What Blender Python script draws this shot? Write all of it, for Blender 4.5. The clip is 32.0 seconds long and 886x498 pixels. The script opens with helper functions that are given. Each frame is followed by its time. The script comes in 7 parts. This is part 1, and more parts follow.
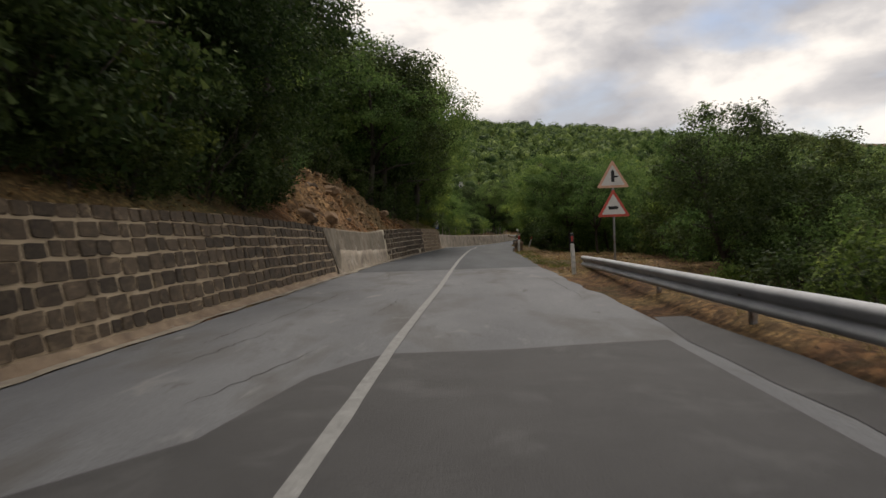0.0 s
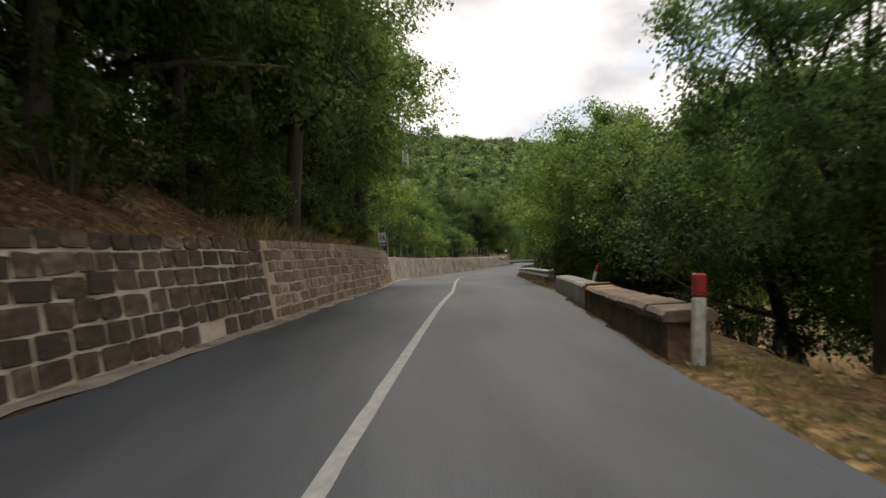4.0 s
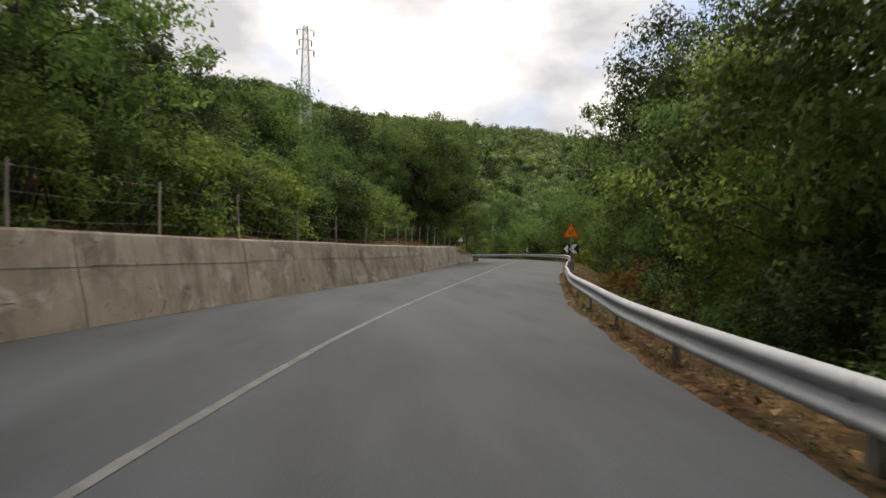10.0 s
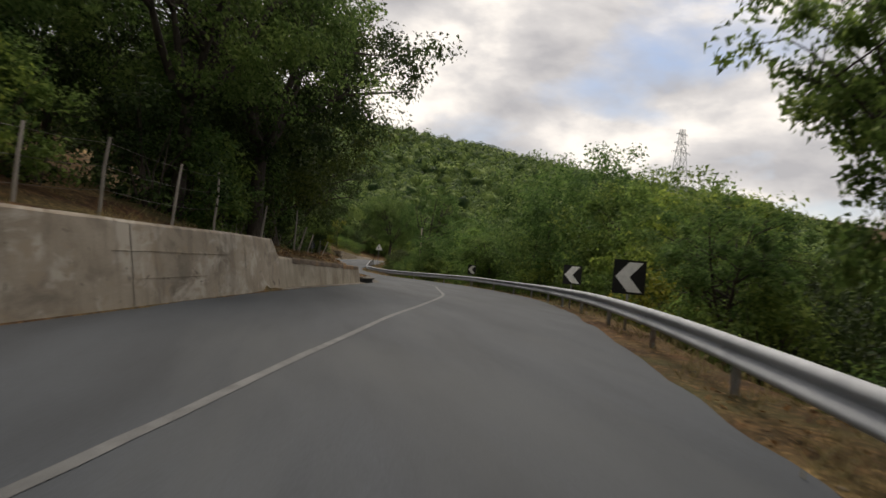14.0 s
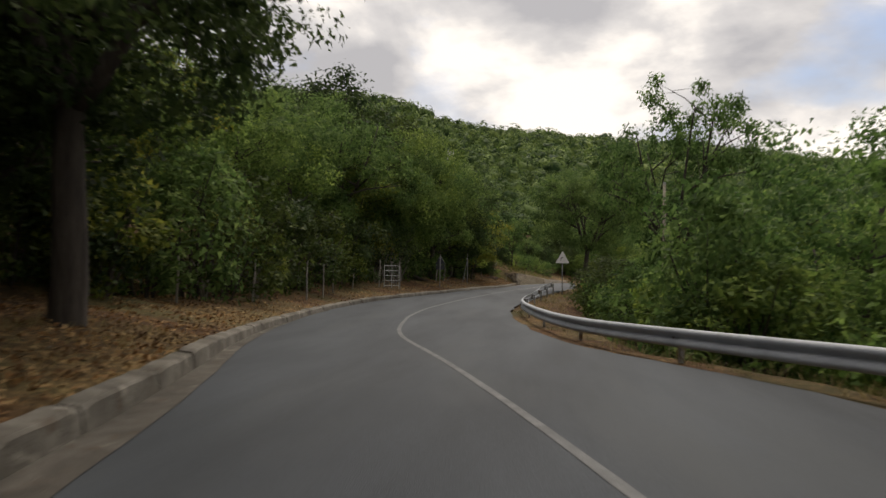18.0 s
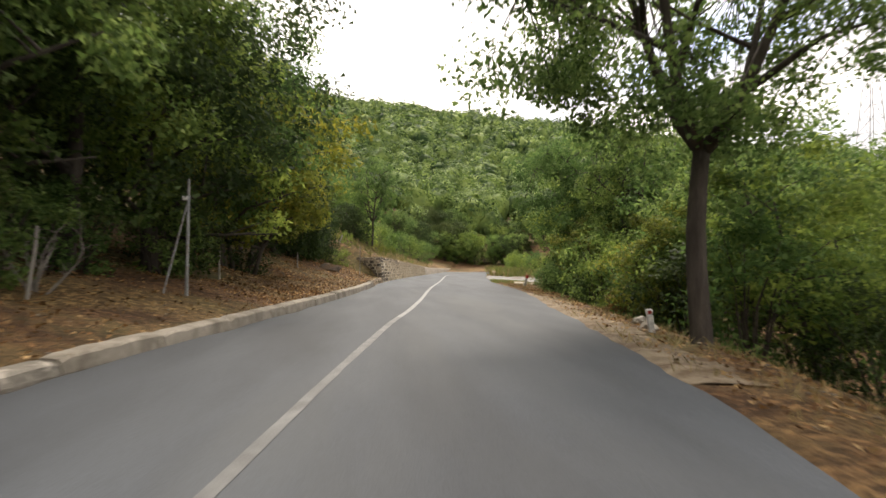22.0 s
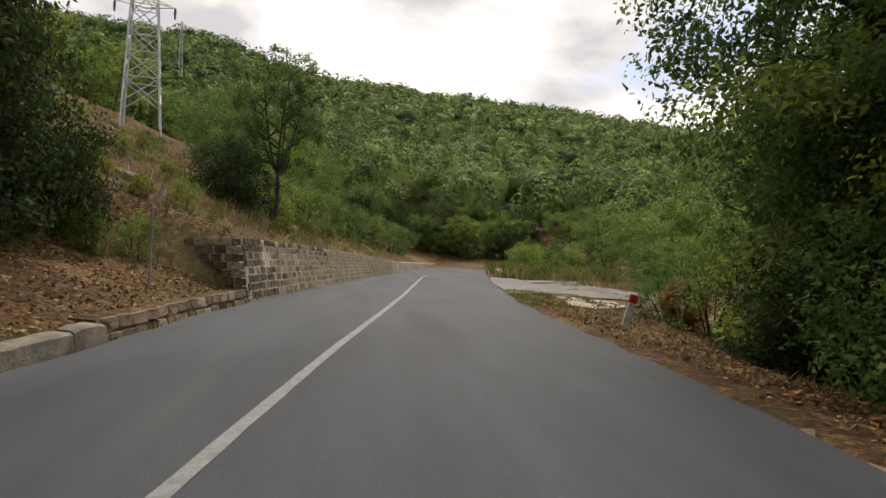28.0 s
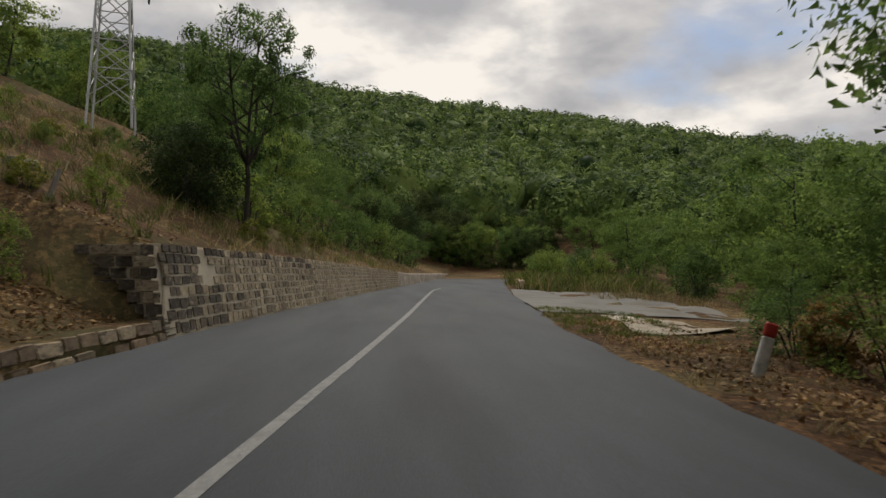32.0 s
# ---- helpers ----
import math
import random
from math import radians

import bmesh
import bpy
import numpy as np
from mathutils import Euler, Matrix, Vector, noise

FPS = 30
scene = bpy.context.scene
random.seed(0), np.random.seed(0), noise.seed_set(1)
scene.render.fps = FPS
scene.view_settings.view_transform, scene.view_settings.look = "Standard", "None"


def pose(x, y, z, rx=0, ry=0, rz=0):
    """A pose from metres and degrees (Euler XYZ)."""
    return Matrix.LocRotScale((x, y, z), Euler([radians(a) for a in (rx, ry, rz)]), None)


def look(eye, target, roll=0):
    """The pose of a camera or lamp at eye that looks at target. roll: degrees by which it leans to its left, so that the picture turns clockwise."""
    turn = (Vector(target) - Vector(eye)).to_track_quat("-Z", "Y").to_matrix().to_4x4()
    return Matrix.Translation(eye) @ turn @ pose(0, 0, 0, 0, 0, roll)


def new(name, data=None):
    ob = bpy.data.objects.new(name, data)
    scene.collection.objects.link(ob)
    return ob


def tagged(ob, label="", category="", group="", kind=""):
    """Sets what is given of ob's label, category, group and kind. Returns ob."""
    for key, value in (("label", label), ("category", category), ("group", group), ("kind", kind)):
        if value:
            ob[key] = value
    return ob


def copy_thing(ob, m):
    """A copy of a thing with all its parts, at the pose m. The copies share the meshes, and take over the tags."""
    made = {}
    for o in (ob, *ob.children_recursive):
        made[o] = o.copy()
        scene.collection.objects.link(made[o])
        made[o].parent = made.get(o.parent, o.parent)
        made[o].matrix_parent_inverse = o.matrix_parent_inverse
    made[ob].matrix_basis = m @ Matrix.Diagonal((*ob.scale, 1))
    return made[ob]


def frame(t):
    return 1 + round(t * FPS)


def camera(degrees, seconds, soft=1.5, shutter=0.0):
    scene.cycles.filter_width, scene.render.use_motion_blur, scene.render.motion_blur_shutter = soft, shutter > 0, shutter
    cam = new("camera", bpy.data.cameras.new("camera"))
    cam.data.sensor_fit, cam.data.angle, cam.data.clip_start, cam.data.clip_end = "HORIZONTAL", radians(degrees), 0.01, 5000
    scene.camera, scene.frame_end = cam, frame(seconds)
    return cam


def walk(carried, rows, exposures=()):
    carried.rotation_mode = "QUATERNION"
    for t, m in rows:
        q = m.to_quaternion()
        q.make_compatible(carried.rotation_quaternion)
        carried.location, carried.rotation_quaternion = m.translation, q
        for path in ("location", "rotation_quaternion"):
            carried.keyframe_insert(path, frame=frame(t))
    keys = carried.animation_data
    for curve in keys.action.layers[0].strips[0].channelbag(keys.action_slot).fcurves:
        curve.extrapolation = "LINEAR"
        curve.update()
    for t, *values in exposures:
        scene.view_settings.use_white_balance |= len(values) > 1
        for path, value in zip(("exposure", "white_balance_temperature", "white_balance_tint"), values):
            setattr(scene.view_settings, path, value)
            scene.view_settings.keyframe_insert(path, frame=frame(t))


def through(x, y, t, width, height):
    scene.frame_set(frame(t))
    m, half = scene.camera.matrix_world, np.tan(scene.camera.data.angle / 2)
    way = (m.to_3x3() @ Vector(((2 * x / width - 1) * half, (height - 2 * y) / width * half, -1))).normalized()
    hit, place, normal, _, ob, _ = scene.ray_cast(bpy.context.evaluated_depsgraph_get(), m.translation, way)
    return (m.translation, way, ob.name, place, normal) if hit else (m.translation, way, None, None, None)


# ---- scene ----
from collections import defaultdict

# ---------------------------------------------------------------- camera
cam = camera(66.0, 32.0, soft=1.5, shutter=0.3)
PATH = [
    (0, (0.000, 0.000, 0.000), (-0.000, 2.000, -0.035), -2.10),
    (0.5, (0.190, 3.599, -0.008), (0.204, 5.599, -0.035), -1.52),
    (1, (0.325, 7.406, -0.001), (0.347, 9.406, -0.006), -0.64),
    (1.5, (0.510, 11.450, 0.009), (0.532, 13.450, 0.023), -1.90),
    (2, (0.707, 15.572, 0.067), (0.738, 17.572, 0.091), -2.82),
    (2.5, (0.994, 19.800, 0.105), (1.035, 21.800, 0.126), -2.93),
    (3, (1.268, 23.994, 0.113), (1.301, 25.993, 0.132), -3.02),
    (3.5, (1.465, 28.588, 0.129), (1.511, 30.587, 0.154), -2.52),
    (5.5, (2.717, 46.191, 0.277), (2.793, 48.189, 0.284), -0.65),
    (6, (3.058, 50.882, 0.233), (3.157, 52.880, 0.203), -0.62),
    (6.5, (3.417, 55.385, 0.175), (3.518, 57.383, 0.145), -1.20),
    (7, (3.826, 59.584, 0.135), (3.936, 61.581, 0.109), -1.67),
    (7.5, (4.133, 63.756, 0.117), (4.271, 65.751, 0.099), -0.74),
    (8, (4.491, 67.679, 0.092), (4.635, 69.674, 0.083), -1.52),
    (8.5, (4.872, 71.227, 0.061), (5.034, 73.221, 0.037), -1.11),
    (9, (5.303, 74.726, 0.016), (5.476, 76.719, 0.007), -1.19),
    (9.5, (5.796, 78.237, -0.044), (6.045, 80.221, -0.007), 6.83),
    (10, (6.317, 81.719, -0.107), (6.528, 83.708, -0.109), 0.10),
    (10.5, (6.843, 85.389, -0.153), (7.076, 87.375, -0.165), -1.77),
    (11, (7.454, 89.218, -0.187), (7.714, 91.201, -0.188), -2.02),
    (11.5, (8.152, 92.977, -0.220), (8.507, 94.945, -0.212), 1.05),
    (12, (9.051, 97.114, -0.269), (9.463, 99.071, -0.233), 1.83),
    (12.5, (10.101, 101.481, -0.311), (10.538, 103.433, -0.281), 1.31),
    (13, (11.277, 105.817, -0.351), (11.699, 107.772, -0.321), 4.30),
    (13.5, (12.442, 110.231, -0.326), (12.875, 112.183, -0.272), 6.10),
    (14, (13.620, 114.354, -0.270), (13.997, 116.318, -0.218), 5.20),
    (14.5, (14.794, 119.097, -0.177), (15.048, 121.080, -0.116), 0.71),
    (15, (15.695, 124.045, -0.069), (15.878, 126.036, -0.012), -0.26),
    (15.5, (16.362, 128.875, 0.032), (16.498, 130.870, 0.036), 0.06),
    (17.5, (18.806, 149.116, -0.168), (18.629, 151.107, -0.105), 4.01),
    (18, (18.725, 154.242, -0.170), (18.514, 156.229, -0.078), 1.21),
    (18.5, (18.481, 159.437, -0.184), (18.249, 161.423, -0.128), -2.14),
    (19, (18.183, 164.757, -0.208), (17.950, 166.743, -0.160), -1.94),
    (19.5, (17.736, 170.189, -0.226), (17.492, 172.173, -0.162), -1.91),
    (20, (17.218, 175.826, -0.204), (17.062, 177.818, -0.132), -1.03),
    (20.5, (17.185, 181.297, -0.104), (17.141, 183.295, -0.013), -1.58),
    (21, (17.496, 186.541, 0.042), (17.556, 188.537, 0.153), -1.66),
    (21.5, (17.989, 191.574, 0.166), (18.141, 193.567, 0.234), 0.12),
    (22, (18.664, 196.615, 0.264), (18.855, 198.605, 0.322), 0.59),
    (22.5, (19.187, 201.155, 0.344), (19.382, 203.145, 0.396), 0.65),
    (23, (19.773, 205.397, 0.396), (19.970, 207.387, 0.446), 0.59),
    (23.5, (20.323, 209.277, 0.415), (20.528, 211.266, 0.455), -0.12),
    (24, (20.752, 212.738, 0.411), (20.975, 214.726, 0.415), 0.82),
    (24.5, (21.098, 215.639, 0.393), (21.320, 217.626, 0.443), 0.31),
    (25, (21.387, 217.974, 0.393), (21.604, 219.962, 0.424), 0.46),
    (25.5, (21.474, 219.663, 0.435), (21.688, 221.651, 0.477), 0.40),
    (27.5, (21.726, 221.212, 0.502), (21.946, 223.200, 0.540), 1.67),
    (28, (21.699, 221.319, 0.506), (21.926, 223.306, 0.543), 1.68),
    (28.5, (21.704, 221.336, 0.507), (21.927, 223.323, 0.537), 1.44),
    (29, (21.706, 221.348, 0.508), (21.925, 223.336, 0.542), 1.29),
    (29.5, (21.706, 221.370, 0.509), (21.927, 223.358, 0.541), 1.36),
    (30, (21.721, 221.405, 0.509), (21.921, 223.395, 0.549), 1.68),
    (30.5, (21.774, 221.893, 0.511), (21.966, 223.883, 0.557), 1.52),
    (31, (21.871, 222.971, 0.533), (22.058, 224.962, 0.590), 1.20),
    (31.5, (22.069, 224.662, 0.555), (22.268, 226.651, 0.623), 1.23),
    (32, (22.330, 226.625, 0.535), (22.517, 228.615, 0.601), 0.68),
]
EXPOSURES = [(0.0, 0.02, 6880, 14), (1.0, 0.07, 6880, 14), (2.0, 0.12, 6880, 14), (3.0, 0.5, 6880, 14), (5.0, 0.9, 6900, 13.5), (6.0, 1.57, 6900, 13.5), (7.0, 1.12, 6900, 13.5), (8.0, 0.74, 6900, 13.5), (10.0, 0.5, 6900, 13.5), (11.0, 0.22, 6900, 13.5), (12.0, 0.42, 6900, 13.5), (13.0, 0.37, 6900, 13.5), (14.0, 0.08, 6900, 13.5), (15.0, 0.0, 6900, 13.5), (16.5, 0.06, 6900, 13.5), (18.0, 0.1, 6900, 13.5), (19.0, 0.62, 7080, 14.5), (20.0, 0.68, 7080, 14.5), (21.0, 1.07, 7080, 14.5), (22.0, 1.4, 7080, 14.5), (23.0, 0.67, 7080, 14.5), (24.0, 1.03, 7080, 14.5), (25.0, 0.72, 7080, 14.5), (28.0, 0.55, 6990, 14.5), (30.0, 0.45, 6990, 14.5), (31.0, 0.34, 6820, 12), (32.0, -0.18, 6820, 12)]
walk(cam, [(t, look(eye, target, roll)) for t, eye, target, roll in PATH], EXPOSURES)

# ---------------------------------------------------------------- light
SUN_ELEVATION, SUN_AZIMUTH = radians(56), radians(8)      # azimuth: clockwise from +y
sky_world = bpy.data.worlds.new("sky")
scene.world = sky_world
sky_world.use_nodes = True
wn, wl = sky_world.node_tree.nodes, sky_world.node_tree.links
wn.clear()
w_out = wn.new("ShaderNodeOutputWorld")
w_sky = wn.new("ShaderNodeTexSky")
w_sky.sky_type, w_sky.sun_disc = "NISHITA", False
w_sky.sun_elevation, w_sky.sun_rotation = SUN_ELEVATION, SUN_AZIMUTH
w_blue = wn.new("ShaderNodeBackground")
w_blue.inputs["Strength"].default_value = 0.11
wl.new(w_sky.outputs["Color"], w_blue.inputs["Color"])
w_co = wn.new("ShaderNodeTexCoord")
w_map = wn.new("ShaderNodeMapping")
w_map.inputs["Scale"].default_value = (1.0, 1.0, 2.0)
w_map.inputs["Location"].default_value = (3.1, 1.7, 0.4)
wl.new(w_co.outputs["Generated"], w_map.inputs["Vector"])
w_n1 = wn.new("ShaderNodeTexNoise")
w_n1.inputs["Scale"].default_value, w_n1.inputs["Detail"].default_value = 2.1, 7.0
w_n1.inputs["Roughness"].default_value, w_n1.inputs["Distortion"].default_value = 0.52, 0.25
wl.new(w_map.outputs["Vector"], w_n1.inputs["Vector"])
w_cover = wn.new("ShaderNodeValToRGB")
w_cover.color_ramp.elements[0].position, w_cover.color_ramp.elements[1].position = 0.34, 0.46
wl.new(w_n1.outputs["Fac"], w_cover.inputs["Fac"])
w_n2 = wn.new("ShaderNodeTexNoise")
w_n2.inputs["Scale"].default_value, w_n2.inputs["Detail"].default_value = 4.6, 10.0
w_n2.inputs["Roughness"].default_value, w_n2.inputs["Distortion"].default_value = 0.5, 0.15
wl.new(w_map.outputs["Vector"], w_n2.inputs["Vector"])
w_tone = wn.new("ShaderNodeValToRGB")
w_tone.color_ramp.elements[0].position, w_tone.color_ramp.elements[1].position = 0.38, 0.60
w_tone.color_ramp.elements[0].color = (0.60, 0.615, 0.65, 1)
w_tone.color_ramp.elements[1].color = (1.34, 1.31, 1.24, 1)
w_mid = w_tone.color_ramp.elements.new(0.5)
w_mid.color = (0.88, 0.885, 0.89, 1)
wl.new(w_n2.outputs["Fac"], w_tone.inputs["Fac"])
w_cloud = wn.new("ShaderNodeBackground")
w_cloud.inputs["Strength"].default_value = 0.78
wl.new(w_tone.outputs["Color"], w_cloud.inputs["Color"])
w_mix = wn.new("ShaderNodeMixShader")
wl.new(w_cover.outputs["Color"], w_mix.inputs["Fac"])
wl.new(w_blue.outputs["Background"], w_mix.inputs[1])
wl.new(w_cloud.outputs["Background"], w_mix.inputs[2])
wl.new(w_mix.outputs["Shader"], w_out.inputs["Surface"])

sun_data = bpy.data.lights.new("sun", "SUN")
sun_data.energy, sun_data.angle, sun_data.color = 2.35, radians(24), (1.0, 0.95, 0.86)
sun = new("sun", sun_data)
sun.matrix_world = look((60 * math.sin(SUN_AZIMUTH), 60 * math.cos(SUN_AZIMUTH), 60 * math.tan(SUN_ELEVATION)), (0, 0, 0))


# ---------------------------------------------------------------- materials
def ramp(nt, fac, stops):
    r = nt.nodes.new("ShaderNodeValToRGB")
    while len(r.color_ramp.elements) < len(stops):
        r.color_ramp.elements.new(0.5)
    for e, (p, c) in zip(r.color_ramp.elements, stops):
        e.position, e.color = p, (*c, 1)
    nt.links.new(fac, r.inputs["Fac"])
    return r.outputs["Color"]


def noise_node(nt, vec, scale, detail=5.0, rough=0.55, distort=0.0):
    n = nt.nodes.new("ShaderNodeTexNoise")
    n.inputs["Scale"].default_value, n.inputs["Detail"].default_value = scale, detail
    n.inputs["Roughness"].default_value, n.inputs["Distortion"].default_value = rough, distort
    nt.links.new(vec, n.inputs["Vector"])
    return n.outputs["Fac"]


def blend(nt, fac, a, b, mode="MIX"):
    m = nt.nodes.new("ShaderNodeMix")
    m.data_type, m.blend_type = "RGBA", mode
    if isinstance(fac, float):
        m.inputs["Factor"].default_value = fac
    else:
        nt.links.new(fac, m.inputs["Factor"])
    for s, v in ((6, a), (7, b)):
        if isinstance(v, tuple):
            m.inputs[s].default_value = (*v, 1)
        else:
            nt.links.new(v, m.inputs[s])
    return m.outputs[2]


def surface(name, stops, scale=3.0, rough=0.85, bump=0.3, fine=40.0, metal=0.0, stain=None, stain_scale=0.6, stain_range=(0.5, 0.68),
            vary=0.0, stretch=(1, 1, 1), bump_dist=0.02, fine_mix=0.35, spec=0.3, streak=None, patch=None):
    """A weathered surface: broad colour by noise, a fine grain over it, stains with their own shape, and relief."""
    m = bpy.data.materials.new(name)
    m.use_nodes = True
    nt = m.node_tree
    b = nt.nodes["Principled BSDF"]
    co = nt.nodes.new("ShaderNodeTexCoord")
    mp = nt.nodes.new("ShaderNodeMapping")
    mp.inputs["Scale"].default_value = stretch
    nt.links.new(co.outputs["Object"], mp.inputs["Vector"])
    vec = mp.outputs["Vector"]
    if vary:
        info = nt.nodes.new("ShaderNodeObjectInfo")
        add = nt.nodes.new("ShaderNodeVectorMath")
        add.operation = "MULTIPLY_ADD"
        comb = nt.nodes.new("ShaderNodeCombineXYZ")
        nt.links.new(info.outputs["Random"], comb.inputs["X"])
        nt.links.new(info.outputs["Random"], comb.inputs["Z"])
        nt.links.new(comb.outputs["Vector"], add.inputs[0])
        add.inputs[1].default_value = (37, 0, 91)
        nt.links.new(vec, add.inputs[2])
        vec = add.outputs["Vector"]
    col = ramp(nt, noise_node(nt, vec, scale), stops)
    grain = noise_node(nt, vec, fine, 3.0, 0.7)
    dark = ramp(nt, grain, [(0.3, (0.55, 0.55, 0.55)), (0.7, (1.25, 1.25, 1.25))])
    col = blend(nt, fine_mix, col, blend(nt, 1.0, col, dark, "MULTIPLY"))
    if stain:
        mask = ramp(nt, noise_node(nt, vec, stain_scale, 7.0, 0.6, 0.3), [(stain_range[0], (0, 0, 0)), (stain_range[1], (1, 1, 1))])
        col = blend(nt, mask, col, stain)
    if patch:
        for colour, size, lo, hi, seed_ in patch:
            shift = nt.nodes.new("ShaderNodeVectorMath")
            shift.inputs[1].default_value = (seed_, seed_ * 1.7, seed_ * 0.6)
            nt.links.new(vec, shift.inputs[0])
            mask = ramp(nt, noise_node(nt, shift.outputs["Vector"], size, 8.0, 0.62, 0.6), [(lo, (0, 0, 0)), (hi, (0.85, 0.85, 0.85))])
            col = blend(nt, mask, col, colour)
    if streak:
        long_ = nt.nodes.new("ShaderNodeMapping")
        long_.inputs["Scale"].default_value = (1.5, 1.5, 0.22)
        nt.links.new(co.outputs["Object"], long_.inputs["Vector"])
        mask = ramp(nt, noise_node(nt, long_.outputs["Vector"], 1.6, 6.0, 0.62), [(0.5, (0, 0, 0)), (0.70, (0.7, 0.7, 0.7))])
        col = blend(nt, mask, col, streak)
    if vary:
        tint = ramp(nt, info.outputs["Random"], [(0.0, (1 - vary,) * 3), (0.5, (1.0, 0.98, 0.95)), (1.0, (1 + vary, 1 + 0.9 * vary, 1 + 0.75 * vary))])
        col = blend(nt, 1.0, col, tint, "MULTIPLY")
    nt.links.new(col, b.inputs["Base Color"])
    b.inputs["Roughness"].default_value, b.inputs["Metallic"].default_value = rough, metal
    b.inputs["Specular IOR Level"].default_value = spec
    if bump:
        bp = nt.nodes.new("ShaderNodeBump")
        bp.inputs["Strength"].default_value, bp.inputs["Distance"].default_value = bump, bump_dist
        nt.links.new(grain, bp.inputs["Height"])
        nt.links.new(bp.outputs["Normal"], b.inputs["Normal"])
    return m


def foliage(name, dark, mid, light, through=0.3, patch=0.5, contrast=0.3):
    """Leaves: colour from leaf to leaf and, more broadly, from bough to bough; light passes through them in part."""
    m = bpy.data.materials.new(name)
    m.use_nodes = True
    nt = m.node_tree
    b, out = nt.nodes["Principled BSDF"], nt.nodes["Material Output"]
    geo, info, co = nt.nodes.new("ShaderNodeNewGeometry"), nt.nodes.new("ShaderNodeObjectInfo"), nt.nodes.new("ShaderNodeTexCoord")
    leaf = ramp(nt, geo.outputs["Random Per Island"], [(0.0, dark), (0.55, mid), (1.0, light)])
    bough = ramp(nt, noise_node(nt, co.outputs["Object"], patch, 3.0), [(0.38, (1 - 1.2 * contrast, 1 - 1.05 * contrast, 1 - 1.1 * contrast)), (0.62, (1 + 0.85 * contrast, 1 + 0.65 * contrast, 1 + 0.3 * contrast))])
    col = blend(nt, 1.0, leaf, bough, "MULTIPLY")
    tint = ramp(nt, info.outputs["Random"], [(0.0, (0.75, 0.85, 0.8)), (0.5, (1, 1, 1)), (1.0, (1.25, 1.12, 0.85))])
    col = blend(nt, 1.0, col, tint, "MULTIPLY")
    nt.links.new(col, b.inputs["Base Color"])
    b.inputs["Roughness"].default_value, b.inputs["Specular IOR Level"].default_value = 0.7, 0.14
    tr, mix = nt.nodes.new("ShaderNodeBsdfTranslucent"), nt.nodes.new("ShaderNodeMixShader")
    nt.links.new(col, tr.inputs["Color"])
    mix.inputs["Fac"].default_value = through
    nt.links.new(b.outputs["BSDF"], mix.inputs[1])
    nt.links.new(tr.outputs["BSDF"], mix.inputs[2])
    nt.links.new(mix.outputs["Shader"], out.inputs["Surface"])
    return m


def paint(name, colour, rough=0.5, worn=0.12, metal=0.0, scale=6.0):
    lo = tuple(c * (1 - worn * 2.2) for c in colour)
    return surface(name, [(0.3, lo), (0.6, colour)], scale=scale, rough=rough, bump=0.05, fine=60, metal=metal, fine_mix=0.2)


M_ASPHALT = surface("asphalt_new", [(0.32, (0.021, 0.0255, 0.031)), (0.68, (0.050, 0.058, 0.068))], scale=0.8, rough=0.74, bump=0.5, fine=90,
                    spec=0.24, stain=(0.052, 0.057, 0.060), stain_scale=0.5, stain_range=(0.5, 0.78), bump_dist=0.006, stretch=(1, 0.16, 1), fine_mix=0.55)
M_OLD_ASPHALT = surface("asphalt_old", [(0.3, (0.082, 0.086, 0.094)), (0.7, (0.135, 0.141, 0.149))], scale=0.6, rough=0.76, bump=0.5, fine=70, spec=0.26,
                        stain=(0.068, 0.067, 0.066), stain_scale=0.9, stain_range=(0.5, 0.66), bump_dist=0.006, stretch=(1, 0.35, 1), fine_mix=0.65,
                        patch=[((0.155, 0.155, 0.155), 2.2, 0.60, 0.72, 5.0), ((0.058, 0.057, 0.056), 3.5, 0.62, 0.72, 12.0)])
M_PATCH = surface("asphalt_patch", [(0.3, (0.026, 0.0265, 0.028)), (0.7, (0.04, 0.0405, 0.042))], scale=1.4, rough=0.75, bump=0.8, fine=60, bump_dist=0.008, fine_mix=0.8,
                  stain=(0.052, 0.053, 0.054), stain_scale=1.6, stain_range=(0.54, 0.7))
M_LINE = surface("road_paint", [(0.3, (0.135, 0.138, 0.136)), (0.62, (0.20, 0.204, 0.20))], scale=9.0, rough=0.65, bump=0.2, fine=50, stain=(0.11, 0.112, 0.112),
                 stain_scale=12.0, stain_range=(0.55, 0.7), fine_mix=0.6)
M_CRACK = surface("crack", [(0.3, (0.02, 0.02, 0.02)), (0.7, (0.035, 0.034, 0.032))], scale=8, rough=0.95, bump=0)
M_CONCRETE = surface("concrete_old", [(0.3, (0.25, 0.208, 0.158)), (0.7, (0.40, 0.345, 0.272))], scale=0.8, rough=0.9, bump=0.45, fine=38,
                     stain=(0.125, 0.105, 0.082), stain_scale=0.7, stain_range=(0.52, 0.7), stretch=(1, 1, 1.6), bump_dist=0.012, streak=(0.16, 0.135, 0.105),
                     patch=[((0.44, 0.395, 0.33), 0.9, 0.54, 0.62, 3.0), ((0.30, 0.245, 0.18), 2.2, 0.56, 0.63, 9.0), ((0.10, 0.086, 0.07), 3.1, 0.62, 0.70, 15.0)])
